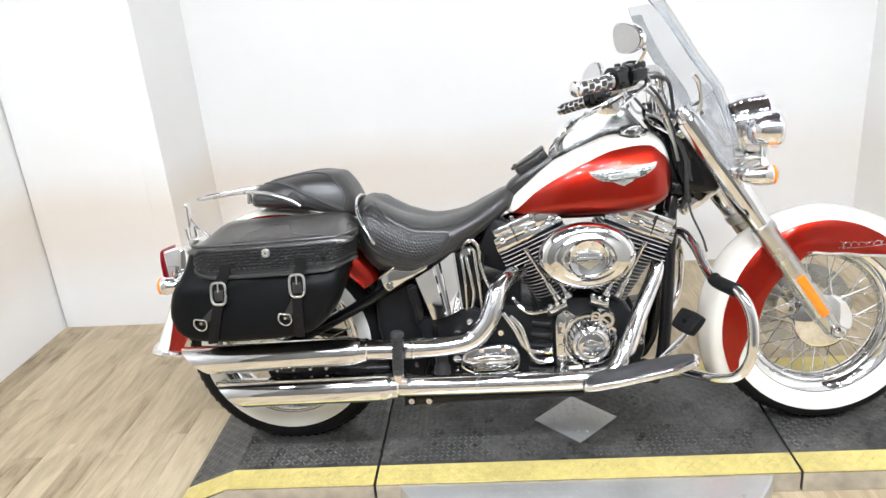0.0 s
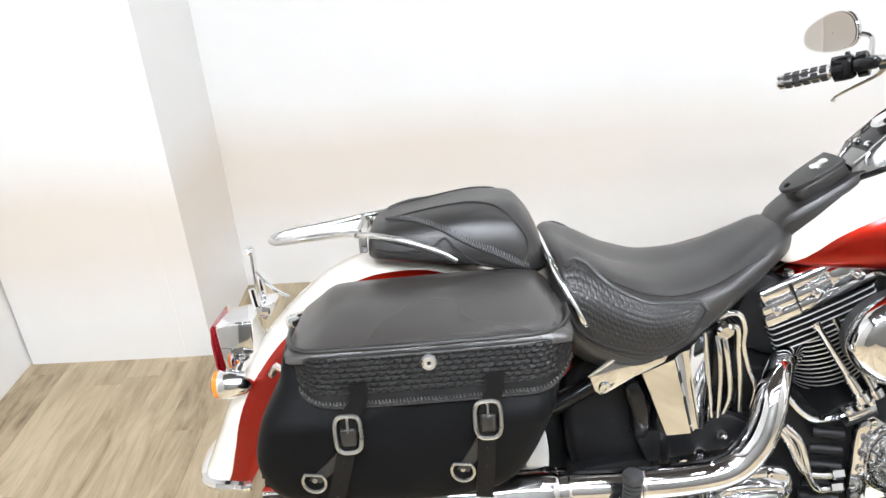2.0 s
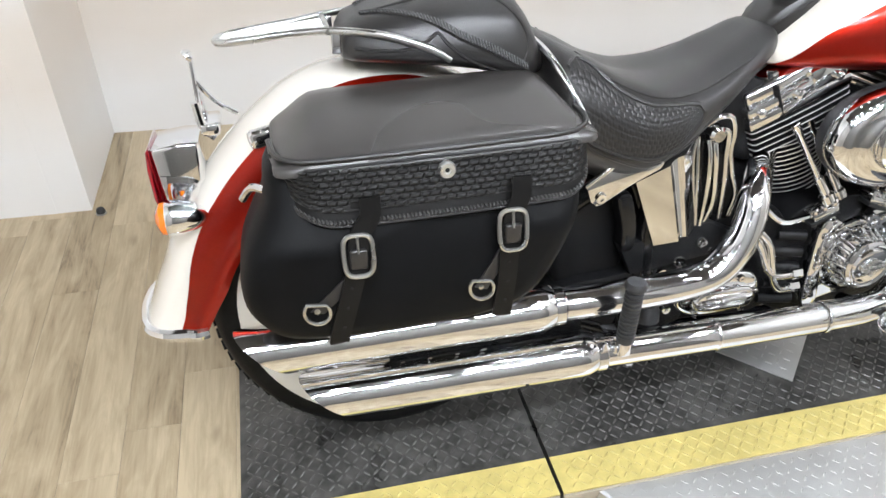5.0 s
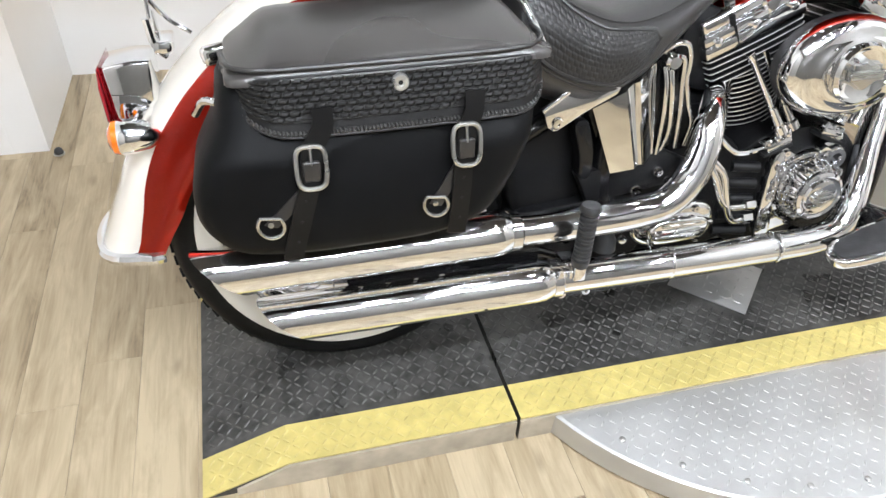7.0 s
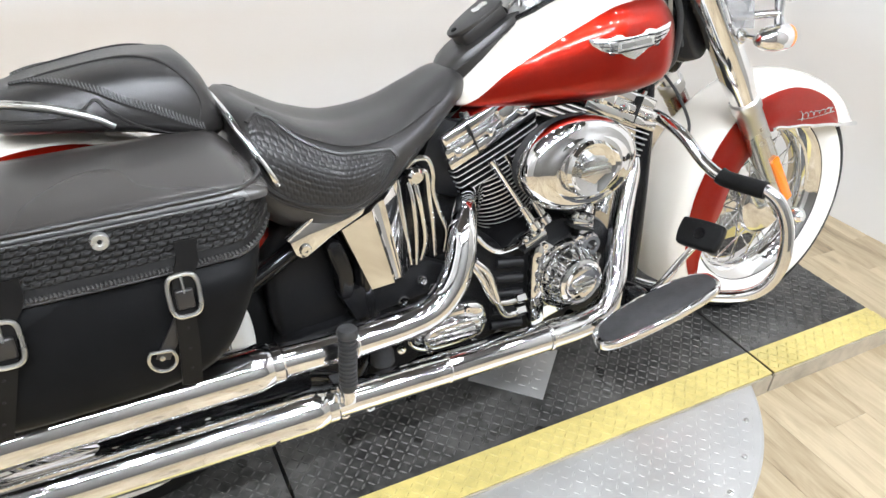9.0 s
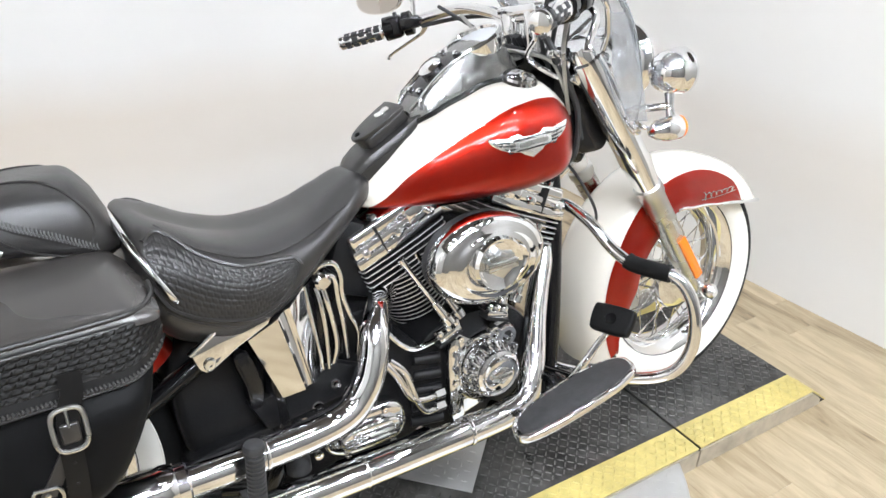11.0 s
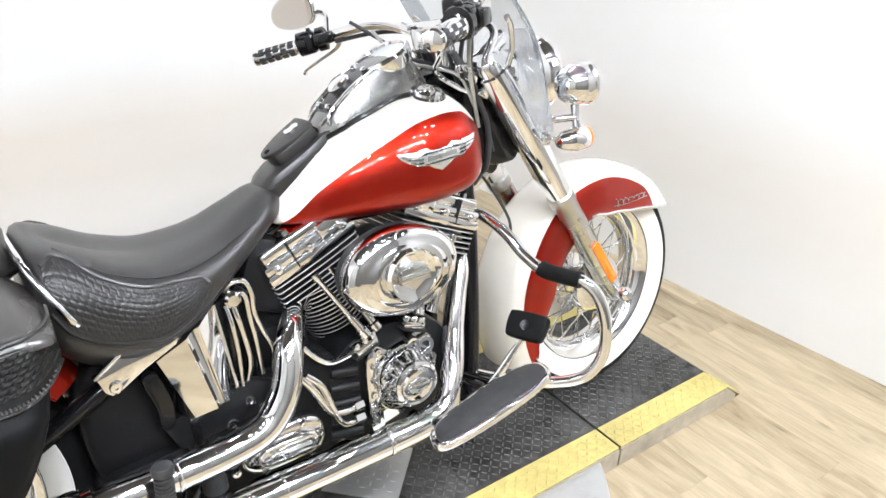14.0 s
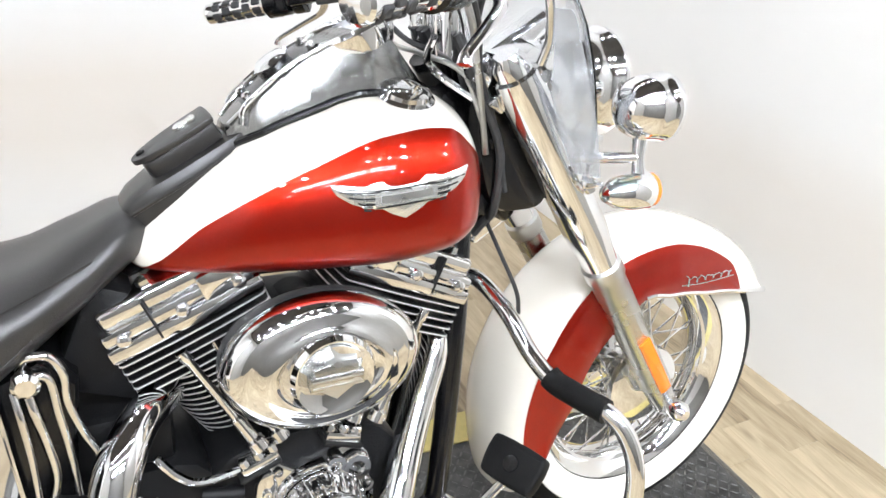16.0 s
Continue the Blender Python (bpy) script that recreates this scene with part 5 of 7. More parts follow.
def cylinder(sign):
    ax = Vector((sign * math.sin(radians(22.5)), 0, math.cos(radians(22.5))))
    rot = Matrix.Rotation(radians(22.5) * sign, 4, "Y")
    bm = bmesh.new()
    lathe(bm, [(0.044, 0.13), (0.05, 0.2), (0.066, 0.30), (0.066, 0.37)], 28, Matrix.Translation(EC) @ rot)
    cyl = part("cylinder", bm, BLACK_CASE, bike, "finned black engine cylinder")
    fin = bmesh.new()
    lp = smooth_loop([(-1, -0.75), (-0.75, -1), (0.75, -1), (1, -0.75), (1, 0.75), (0.75, 1), (-0.75, 1), (-1, 0.75)], 3)
    slab(fin, [(a, b) for a, b in lp], -0.0016, 0.0016, 0.0)
    fin.transform(Matrix.Rotation(radians(90), 4, "X"))
    fin_me = finish("fin", fin, FIN_EDGE, 30)
    ring = [(math.cos(2 * math.pi * k / 28), math.sin(2 * math.pi * k / 28)) for k in range(28)]
    round_fin = finish("fin", slab(bmesh.new(), ring, -0.0012, 0.0012, 0.0), BLACK_CASE, 30)
    round_edge = finish("fin", slab(bmesh.new(), ring, -0.0012, 0.0012, 0.0), FIN_EDGE, 30)
    for me in (round_fin, round_edge):
        me.transform(Matrix.Rotation(radians(90), 4, "X"))
    dark_fin = finish("fin", slab(bmesh.new(), lp, -0.0012, 0.0012, 0.0), BLACK_CASE, 30)
    dark_fin.transform(Matrix.Rotation(radians(90), 4, "X"))
    for k in range(16):
        d = 0.152 + k * 0.0120
        s = 0.059 + 0.0024 * k
        for name, me, w, h in (("fin", round_fin, 1.0, 1.5), ("fin_edge", round_edge, 1.014, 0.85)):
            o = new(name, me)
            o.matrix_world = Matrix.Translation(EC + ax * d) @ rot @ Matrix.Diagonal((s * w, s * 1.03 * w, h, 1))
            o.parent = cyl
    # head fins, longer
    for k in range(5):
        d = 0.345 + k * 0.0125
        o = new("fin", dark_fin)
        o.matrix_world = Matrix.Translation(EC + ax * d) @ rot @ Matrix.Diagonal((0.103, 0.100, 2.0, 1))
        o.parent = cyl
        o = new("fin_edge", fin_me)
        o.matrix_world = Matrix.Translation(EC + ax * d) @ rot @ Matrix.Diagonal((0.1042, 0.1012, 0.65, 1))
        o.parent = cyl
    # rocker box in two layers
    bm = bmesh.new()
    box(bm, (0.210, 0.206, 0.022), Matrix.Translation(EC + ax * 0.413) @ rot, 0.004)
    rb = part("rocker_box", bm, CHROME, cyl, "chrome rocker box")
    bm = bmesh.new()
    box(bm, (0.205, 0.200, 0.020), Matrix.Translation(EC + ax * 0.4345) @ rot, 0.005)
    part("rocker_spacer", bm, CHROME, rb)
    bm = bmesh.new()
    box(bm, (0.194, 0.186, 0.030), Matrix.Translation(EC + ax * 0.457) @ rot, 0.009, 3)
    part("rocker_cover", bm, CHROME, rb)
    bm = bmesh.new()
    box(bm, (0.070, 0.205, 0.040), Matrix.Translation(EC + ax * 0.440) @ rot @ pose(-0.064 * sign, 0, 0), 0.006, 2)
    part("rocker_end", bm, CHROME, rb)
    for u in (-0.078, 0.0, 0.078):
        bm = bmesh.new()
        lathe(bm, [(0.009, 0), (0.009, 0.01), (0.006, 0.012), (0, 0.012)], 12, Matrix.Translation(EC + ax * 0.430) @ rot @ SIDE(u, -0.099, 0))
        part("bolt", bm, CHROME, rb)
    for u, v in ((0.068, -0.065), (-0.025, -0.070), (-0.075, -0.058)):
        bm = bmesh.new()
        lathe(bm, [(0.011, 0), (0.011, 0.010), (0.007, 0.013), (0, 0.013)], 6, Matrix.Translation(EC + ax * 0.470) @ rot @ pose(u, v, 0))
        part("cover_bolt", bm, CHROME, rb)
    bm = bmesh.new()
    box(bm, (0.003, 0.208, 0.058), Matrix.Translation(EC + ax * 0.437) @ rot @ pose(0.038 * sign, 0, 0), 0.0005, 1)
    part("rocker_joint", bm, DARK, rb)
    # pushrod tubes on the camera's side
    for p, q in (((0.084, -0.146, 0.193), (0.173, -0.118, 0.346)), ((0.052, -0.138, 0.195), (0.128, -0.095, 0.345))):
        bm = bmesh.new()
        p = EC + Vector((sign * p[0], p[1], p[2]))
        q = EC + Vector((sign * q[0], q[1], q[2]))
        L = (q - p).length
        lathe(bm, [(0.0135, 0), (0.0135, 0.016), (0.0095, 0.020), (0.0095, L * 0.32), (0.0065, L * 0.34), (0.0065, L * 0.9), (0.0085, L * 0.92), (0.0085, L)], 14, bar(p, q))
        part("pushrod_tube", bm, CHROME, cyl, "chrome pushrod tube")
    return cyl


cyl_r = cylinder(-1)
cyl_f = cylinder(1)

# carburettor body and left primary cover, which close the engine behind
bm = bmesh.new()
box(bm, (0.12, 0.13, 0.10), pose(0.945, -0.03, 0.575), 0.02, 3)
box(bm, (0.07, 0.10, 0.13), pose(0.94, 0.02, 0.49), 0.015, 2)
lathe(bm, [(0.036, -0.06), (0.036, 0.05)], 24, SIDE(0.95, -0.08, 0.60))
part("carburettor", bm, BLACK_CASE, bike, "black carburettor between the cylinders")
bm = bmesh.new()
slab(bm, smooth_loop([(0.52, 0.24), (0.62, 0.20), (0.95, 0.185), (1.10, 0.22), (1.14, 0.30), (1.10, 0.38), (0.98, 0.42), (0.62, 0.42), (0.52, 0.36)], 5), 0.13, 0.205, 0.02, 3)
part("primary_cover", bm, BLACK_CASE, bike, "black primary drive cover")
bm = bmesh.new()
box(bm, (0.11, 0.16, 0.15), pose(0.705, 0.0, 0.60, 0, 22, 0), 0.012, 2)
box(bm, (0.13, 0.20, 0.10), pose(0.70, 0.0, 0.455), 0.015, 2)
part("coil_box", bm, BLACK_CASE, bike, "black electrics box behind the rear cylinder")

# air cleaner
AC = (0.951, -0.1, 0.574)
bm = bmesh.new()
lathe(bm, [(0.118, 0.02), (0.132, 0.03), (0.135, 0.045), (0.135, 0.065), (0.133, 0.070)], 64, SIDE(*AC), sy=0.70)
ac_back = part("air_cleaner", bm, RUBBER, bike, "oval air cleaner with a polished chrome cover")
bm = bmesh.new()
lathe(bm, [(0.134, 0.052), (0.137, 0.060), (0.137, 0.074), (0.132, 0.086), (0.120, 0.095), (0.108, 0.099), (0.098, 0.099), (0.090, 0.1035), (0.080, 0.1065), (0.074, 0.107), (0.068, 0.101), (0.063, 0.100), (0.0, 0.100)], 72, SIDE(*AC), sy=0.70, caps=False)
acc = part("cover", bm, CHROME, ac_back, "polished chrome oval cover", 50)
bm = bmesh.new()
lathe(bm, [(0.056, 0.098), (0.058, 0.112), (0.053, 0.119), (0.046, 0.117), (0.043, 0.115), (0.0, 0.117)], 48, SIDE(*AC))
part("centre_medallion", bm, CHROME, ac_back, "round chrome medallion with a plain shield shape")
bm = bmesh.new()
AZ = AC[2]
slab(bm, [(AC[0] - 0.030, AZ + 0.019), (AC[0] - 0.010, AZ + 0.022), (AC[0], AZ + 0.028), (AC[0] + 0.010, AZ + 0.022), (AC[0] + 0.030, AZ + 0.019), (AC[0] + 0.026, AZ - 0.010), (AC[0], AZ - 0.028), (AC[0] - 0.026, AZ - 0.010)], -0.224, -0.2155, 0.0015)
slab(bm, [(AC[0] - 0.036, AZ - 0.009), (AC[0] + 0.036, AZ - 0.009), (AC[0] + 0.036, AZ + 0.009), (AC[0] - 0.036, AZ + 0.009)], -0.228, -0.2155, 0.0015)
part("shield", bm, SATIN, ac_back, "plain raised shield")
bm = bmesh.new()
for dz in (0.0045, -0.0045):
    box(bm, (0.066, 0.001, 0.0022), pose(AC[0], -0.2284, AZ + dz), 0)
part("shield_line", bm, STEEL, ac_back)

# cam cover and round timer cover
bm = bmesh.new()
CAM = smooth_loop([(0.862, 0.215), (0.858, 0.30), (0.862, 0.392), (0.885, 0.412), (0.922, 0.390), (0.955, 0.396), (0.985, 0.412), (1.012, 0.408), (1.032, 0.375), (1.020, 0.335), (1.026, 0.29), (1.008, 0.252), (0.96, 0.234), (0.915, 0.220)], 4)
slab(bm, CAM, -0.148, -0.115, 0.006, 2)
cam_cover = part("cam_cover", bm, CHROME, bike, "chrome cam cover")
bm = bmesh.new()
slab(bm, smooth_loop([(0.859, 0.218), (0.855, 0.30), (0.858, 0.388), (0.880, 0.405), (0.888, 0.37), (0.884, 0.30), (0.890, 0.222)], 4), -0.158, -0.142, 0.004, 2)
part("bolted_flange", bm, CHROME, cam_cover)
for x, z in ((0.870, 0.240), (0.869, 0.272), (0.868, 0.305), (0.869, 0.340), (0.871, 0.372), (0.890, 0.398), (0.935, 0.238), (0.985, 0.247), (1.016, 0.268)):
    bolt(cam_cover, (x, -0.156 if x < 0.88 else -0.147, z), 0.0075, 0.008)
TIMER = (0.953, -0.146, 0.318)
bm = bmesh.new()
lathe(bm, [(0.082, -0.006), (0.082, 0.006), (0.078, 0.012), (0.072, 0.012), (0.069, 0.006), (0.069, -0.002)], 48, SIDE(*TIMER), caps=False)
part("raised_lip", bm, CHROME, cam_cover)
bm = bmesh.new()
lathe(bm, [(0.066, 0.0), (0.064, 0.012), (0.050, 0.046), (0, 0.046)], 48, SIDE(*TIMER))
part("timer_cover", bm, CHROME, cam_cover, "round ribbed chrome timer cover")
for k in range(22):
    bm = bmesh.new()
    box(bm, (0.0085, 0.0070, 0.040), SIDE(*TIMER) @ Matrix.Rotation(2 * math.pi * k / 22, 4, "Z") @ pose(0.0575, 0, 0.028, 0, -21, 0), 0.0025, 2)
    part("rib", bm, CHROME, cam_cover)
bm = bmesh.new()
lathe(bm, [(0.052, 0.042), (0.054, 0.048), (0.052, 0.054), (0.046, 0.057), (0.041, 0.054), (0.038, 0.054), (0.035, 0.059), (0.030, 0.060), (0, 0.060)], 48, SIDE(*TIMER))
part("end_disc", bm, CHROME, cam_cover, "stepped chrome end disc")
bm = bmesh.new()
tx, tz = TIMER[0], TIMER[2]
slab(bm, [(tx - 0.020, tz + 0.011), (tx, tz + 0.019), (tx + 0.020, tz + 0.011), (tx + 0.017, tz - 0.008), (tx, tz - 0.020), (tx - 0.017, tz - 0.008)], -0.213, -0.205, 0.002)
box(bm, (0.050, 0.009, 0.012), pose(tx, -0.211, tz), 0.002)
part("shield", bm, SATIN, cam_cover)
# cast arm with two drilled bosses, over the timer cover
for x, z, r in ((1.003, 0.378, 0.026), (0.972, 0.392, 0.017), (1.018, 0.345, 0.014)):
    bm = bmesh.new()
    lathe(bm, [(r * 1.05, -0.004), (r, 0.010), (r * 0.85, 0.016), (r * 0.50, 0.016), (r * 0.45, 0.006), (0, 0.006)], 24, SIDE(x, -0.147, z))
    part("boss", bm, CHROME, cam_cover)
    bm = bmesh.new()
    lathe(bm, [(r * 0.44, 0.0065), (0, 0.0068)], 16, SIDE(x, -0.147, z))
    part("drilled_hole", bm, DARK, cam_cover)
for x, z, tilt in ((0.866, 0.436, -22), (0.986, 0.446, 22)):
    bm = bmesh.new()
    box(bm, (0.056, 0.042, 0.016), pose(x, -0.134, z - 0.016, 0, tilt, 0), 0.005, 2)
    tb = part("tappet_block", bm, CHROME, bike, "chrome tappet block with three bolts")
    bm = bmesh.new()
    box(bm, (0.062, 0.046, 0.008), pose(x, -0.132, z - 0.028, 0, tilt, 0), 0.002, 1)
    part("gasket", bm, DARK, tb)
    for u in (-0.021, 0.0, 0.021):
        bm = bmesh.new()
        lathe(bm, [(0.0075, 0), (0.0075, 0.010), (0.0055, 0.013), (0, 0.013)], 8, pose(x, -0.146, z - 0.010, 0, tilt, 0) @ pose(u, 0, 0))
        part("bolt", bm, CHROME, tb)

# oil lines, starter, gearbox end cover
bm = bmesh.new()
tube(bm, [(0.735, -0.125, 0.45), (0.76, -0.135, 0.42), (0.79, -0.14, 0.405), (0.85, -0.14, 0.412)], 0.006, 8)
part("oil_line", bm, CHROME, bike, "thin chrome oil line")
for k in range(2):
    bm = bmesh.new()
    tube(bm, [(0.705 + 0.02 * k, -0.145, 0.41 - 0.01 * k), (0.735 + 0.02 * k, -0.152, 0.365), (0.765 + 0.012 * k, -0.152, 0.305 - 0.012 * k), (0.80, -0.15, 0.288 - 0.03 * k), (0.845, -0.145, 0.288 - 0.03 * k)], 0.008, 10)
    lathe(bm, [(0.013, 0), (0.013, 0.022), (0.010, 0.024)], 6, bar((0.822, -0.147, 0.288 - 0.03 * k), (0.86, -0.145, 0.288 - 0.03 * k)))
    part("oil_line", bm, CHROME, bike, "chrome oil line with a hex fitting")
bm = bmesh.new()
slab(bm, smooth_loop([(0.575, 0.245), (0.575, 0.285), (0.60, 0.308), (0.66, 0.316), (0.725, 0.312), (0.748, 0.285), (0.745, 0.243), (0.715, 0.225), (0.62, 0.222)], 4), -0.158, -0.115, 0.012, 3)
starter = part("gearbox_cover", bm, CHROME, bike, "rounded chrome gearbox end cover")
bm = bmesh.new()
slab(bm, smooth_loop([(0.598, 0.262), (0.605, 0.284), (0.63, 0.292), (0.70, 0.292), (0.724, 0.282), (0.726, 0.258), (0.71, 0.244), (0.62, 0.244)], 4), -0.176, -0.150, 0.007, 3)
part("raised_panel", bm, CHROME, starter)
for k in range(3):
    bm = bmesh.new()
    box(bm, (0.088, 0.004, 0.006), pose(0.664, -0.177, 0.256 + 0.012 * k), 0.0015, 1)
    part("panel_rib", bm, CHROME if k != 1 else STEEL, starter)
for x, z in ((0.588, 0.270), (0.612, 0.233), (0.635, 0.304), (0.700, 0.304), (0.736, 0.270), (0.712, 0.233)):
    bolt(starter, (x, -0.157, z), 0.008, 0.008)
for k in range(3):
    bm = bmesh.new()
    tube(bm, [(0.555 - 0.02 * k, -0.10, 0.27 + 0.05 * k), (0.56 - 0.02 * k, -0.14, 0.272 + 0.05 * k)], 0.012, 12)
    part("case_bolt", bm, CHROME, engine)

# lower frame rail with bolts, and the black gearbox foot
bm = bmesh.new()
slab(bm, [(0.395, 0.145), (0.395, 0.180), (0.93, 0.172), (0.93, 0.150)], -0.175, -0.150, 0.004)
rail = part("lower_rail", bm, BLACK_PAINT, bike, "black lower frame rail")
bolt(rail, (0.418, -0.174, 0.160), 0.011, 0.009)
bolt(rail, (0.470, -0.174, 0.159), 0.011, 0.009)
bm = bmesh.new()
slab(bm, smooth_loop([(0.33, 0.21), (0.33, 0.31), (0.42, 0.33), (0.60, 0.33), (0.60, 0.20), (0.46, 0.19)], 3), -0.130, 0.12, 0.012, 2)
foot = part("gearbox_foot", bm, BLACK_CASE, bike, "black gearbox mounting")
bolt(foot, (0.435, -0.131, 0.258), 0.010, 0.010)
bolt(foot, (0.560, -0.131, 0.240), 0.011, 0.010)
bm = bmesh.new()
lathe(bm, [(0.024, 0.0), (0.024, 0.022), (0.019, 0.030), (0.017, 0.06), (0.021, 0.066), (0, 0.068)], 20, pose(0.514, -0.148, 0.232))
part("rear_boss", bm, RUBBER, foot)

# oil tank with chrome cover, side frame and swing arm
def oil_cover_point(s, v):
    """Folded cover: flat rear facet, a shallow groove, front facet that turns in."""
    y = interp([0, 0.46, 0.52, 0.62, 0.68, 1.0], [-0.150, -0.166, -0.160, -0.158, -0.164, -0.140], s)
    x0, z0 = 0.455 + 0.114 * s, 0.530 + 0.070 * s
    x1, z1 = 0.499 + 0.085 * s, 0.405 + 0.026 * s
    return Vector((x0 + (x1 - x0) * v, y - 0.012 * v, z0 + (z1 - z0) * v))


bm = bmesh.new()
patch(bm, [[oil_cover_point(s, k / 6) for k in range(7)] for s in (0, 0.15, 0.30, 0.46, 0.50, 0.54, 0.60, 0.64, 0.68, 0.76, 0.84, 0.92, 1.0)], 0.02)
oil = part("oil_tank_cover", bm, CHROME, bike, "mirror-bright folded chrome oil tank cover", 25)
for v0, v1 in ((0.18, 0.34), (0.52, 0.90)):
    bm = bmesh.new()
    patch(bm, [[oil_cover_point(s, v) + Vector((0, -0.0012, 0)) for v in (v0, (v0 + v1) / 2, v1)] for s in (0.475, 0.52)], 0.001)
    part("slot", bm, DARK, oil)
bm = bmesh.new()
tube(bm, [oil_cover_point(0.985, v) + Vector((0.004, 0.004, 0)) for v in (0.0, 0.25, 0.5, 0.75, 1.0)], 0.0035, 8)
part("edge_bead", bm, CHROME, oil)
bm = bmesh.new()
slab(bm, [(0.45, 0.53), (0.62, 0.62), (0.66, 0.58), (0.64, 0.41), (0.51, 0.385)], -0.125, 0.125, 0.015)
part("oil_tank", bm, BLACK_PAINT, bike, "black oil tank")
HOSES = [
    ([(0.600, -0.120, 0.612), (0.612, -0.132, 0.630), (0.634, -0.134, 0.627), (0.645, -0.132, 0.598), (0.645, -0.130, 0.563), (0.657, -0.130, 0.517), (0.672, -0.130, 0.475), (0.668, -0.125, 0.43)], 0.0056),
    ([(0.606, -0.136, 0.590), (0.610, -0.140, 0.560), (0.617, -0.138, 0.520), (0.622, -0.136, 0.463), (0.606, -0.130, 0.405)], 0.0062),
    ([(0.601, -0.128, 0.588), (0.615, -0.138, 0.607), (0.630, -0.138, 0.600), (0.634, -0.136, 0.554), (0.640, -0.136, 0.502), (0.644, -0.132, 0.430)], 0.0052),
    ([(0.592, -0.138, 0.592), (0.596, -0.146, 0.560), (0.600, -0.146, 0.500), (0.600, -0.142, 0.425)], 0.0045),
]
for pts, r in HOSES:
    bm = bmesh.new()
    tube(bm, pts, r, 10)
    part("chrome_hose", bm, CHROME, bike, "bent chrome hose")
bm = bmesh.new()
lathe(bm, [(0.013, -0.03), (0.013, 0.012), (0.016, 0.014), (0.016, 0.026), (0.011, 0.031), (0, 0.031)], 12, SIDE(0.606, -0.118, 0.600))
part("filler_plug", bm, CHROME, bike, "small chrome oil filler plug")
bm = bmesh.new()
slab(bm, [(0.355, 0.540), (0.364, 0.511), (0.374, 0.502), (0.384, 0.503), (0.432, 0.532), (0.490, 0.560), (0.496, 0.572), (0.43, 0.585)], -0.168, -0.160, 0.002)
strut = part("seat_strut", bm, CHROME, bike, "flat chrome frame strut cover")
bm = bmesh.new()
tube(bm, [(0.352, -0.166, 0.541), (0.40, -0.168, 0.575)], 0.0055, 10)
part("folded_edge", bm, CHROME, strut)
bolt(strut, (0.381, -0.167, 0.517), 0.011, 0.007)
frame_pts = [
    ("frame_tube", [(1.285, 0.0, 0.80), (1.22, -0.045, 0.72), (1.202, -0.075, 0.55), (1.182, -0.092, 0.30), (1.160, -0.10, 0.205), (1.10, -0.10, 0.172), (0.80, -0.11, 0.170), (0.45, -0.12, 0.185)], 0.019),
    ("frame_tube", [(1.285, 0.0, 0.80), (1.22, 0.045, 0.72), (1.205, 0.075, 0.55), (1.19, 0.095, 0.30), (1.165, 0.10, 0.205), (1.10, 0.10, 0.172), (0.80, 0.11, 0.170), (0.45, 0.12, 0.185)], 0.019),
    ("frame_tube", [(1.27, 0, 0.84), (1.05, 0, 0.78), (0.80, 0, 0.69), (0.60, 0, 0.59)], 0.021),
    ("frame_tube", [(0.60, 0.0, 0.60), (0.50, -0.09, 0.56), (0.36, -0.115, 0.49), (0.18, -0.12, 0.40), (0.0, -0.12, 0.32)], 0.018),
    ("frame_tube", [(0.60, 0.0, 0.60), (0.50, 0.09, 0.56), (0.36, 0.115, 0.49), (0.18, 0.12, 0.40), (0.0, 0.12, 0.32)], 0.018),
    ("frame_tube", [(0.46, -0.12, 0.19), (0.36, -0.12, 0.24), (0.18, -0.12, 0.28), (0.0, -0.12, 0.312)], 0.018),
    ("frame_tube", [(0.46, 0.12, 0.19), (0.36, 0.12, 0.24), (0.18, 0.12, 0.28), (0.0, 0.12, 0.312)], 0.018),
    ("frame_tube", [(0.52, -0.12, 0.54), (0.50, -0.125, 0.42), (0.50, -0.125, 0.30), (0.46, -0.12, 0.19)], 0.022),
    ("frame_tube", [(0.52, 0.12, 0.54), (0.50, 0.125, 0.42), (0.50, 0.125, 0.30), (0.46, 0.12, 0.19)], 0.022),
]
for nm, pts, r in frame_pts:
    pipe(nm, pts, r, bike, BLACK_PAINT, "black painted frame tube", 14)
bm = bmesh.new()
slab(bm, smooth_loop([(0.34, 0.30), (0.32, 0.42), (0.34, 0.53), (0.44, 0.56), (0.48, 0.45), (0.47, 0.32), (0.42, 0.27)], 4), -0.105, 0.105, 0.02, 3)
part("battery_box", bm, BLACK_CASE, bike, "black box ahead of the rear wheel")
bm = bmesh.new()
slab(bm, smooth_loop([(0.425, 0.50), (0.452, 0.505), (0.470, 0.44), (0.466, 0.395), (0.444, 0.395), (0.440, 0.44)], 3), -0.148, -0.11, 0.005)
part("bracket", bm, BLACK_PAINT, bike, "glossy black bracket")
bm = bmesh.new()
slab(bm, [(0.44, 0.40), (0.62, 0.43), (0.68, 0.40), (0.66, 0.36), (0.47, 0.335)], -0.145, -0.115, 0.008)
side_plate = part("side_plate", bm, BLACK_CASE, bike, "black side plate with chrome bolts")
bolt(side_plate, (0.568, -0.140, 0.352), 0.013, 0.010)
bolt(side_plate, (0.606, -0.146, 0.391), 0.011, 0.010)
bolt(side_plate, (0.628, -0.146, 0.372), 0.006, 0.006)
bolt(engine, (0.695, -0.123, 0.345), 0.010, 0.010)
bolt(engine, (1.100, -0.126, 0.300), 0.013, 0.012)

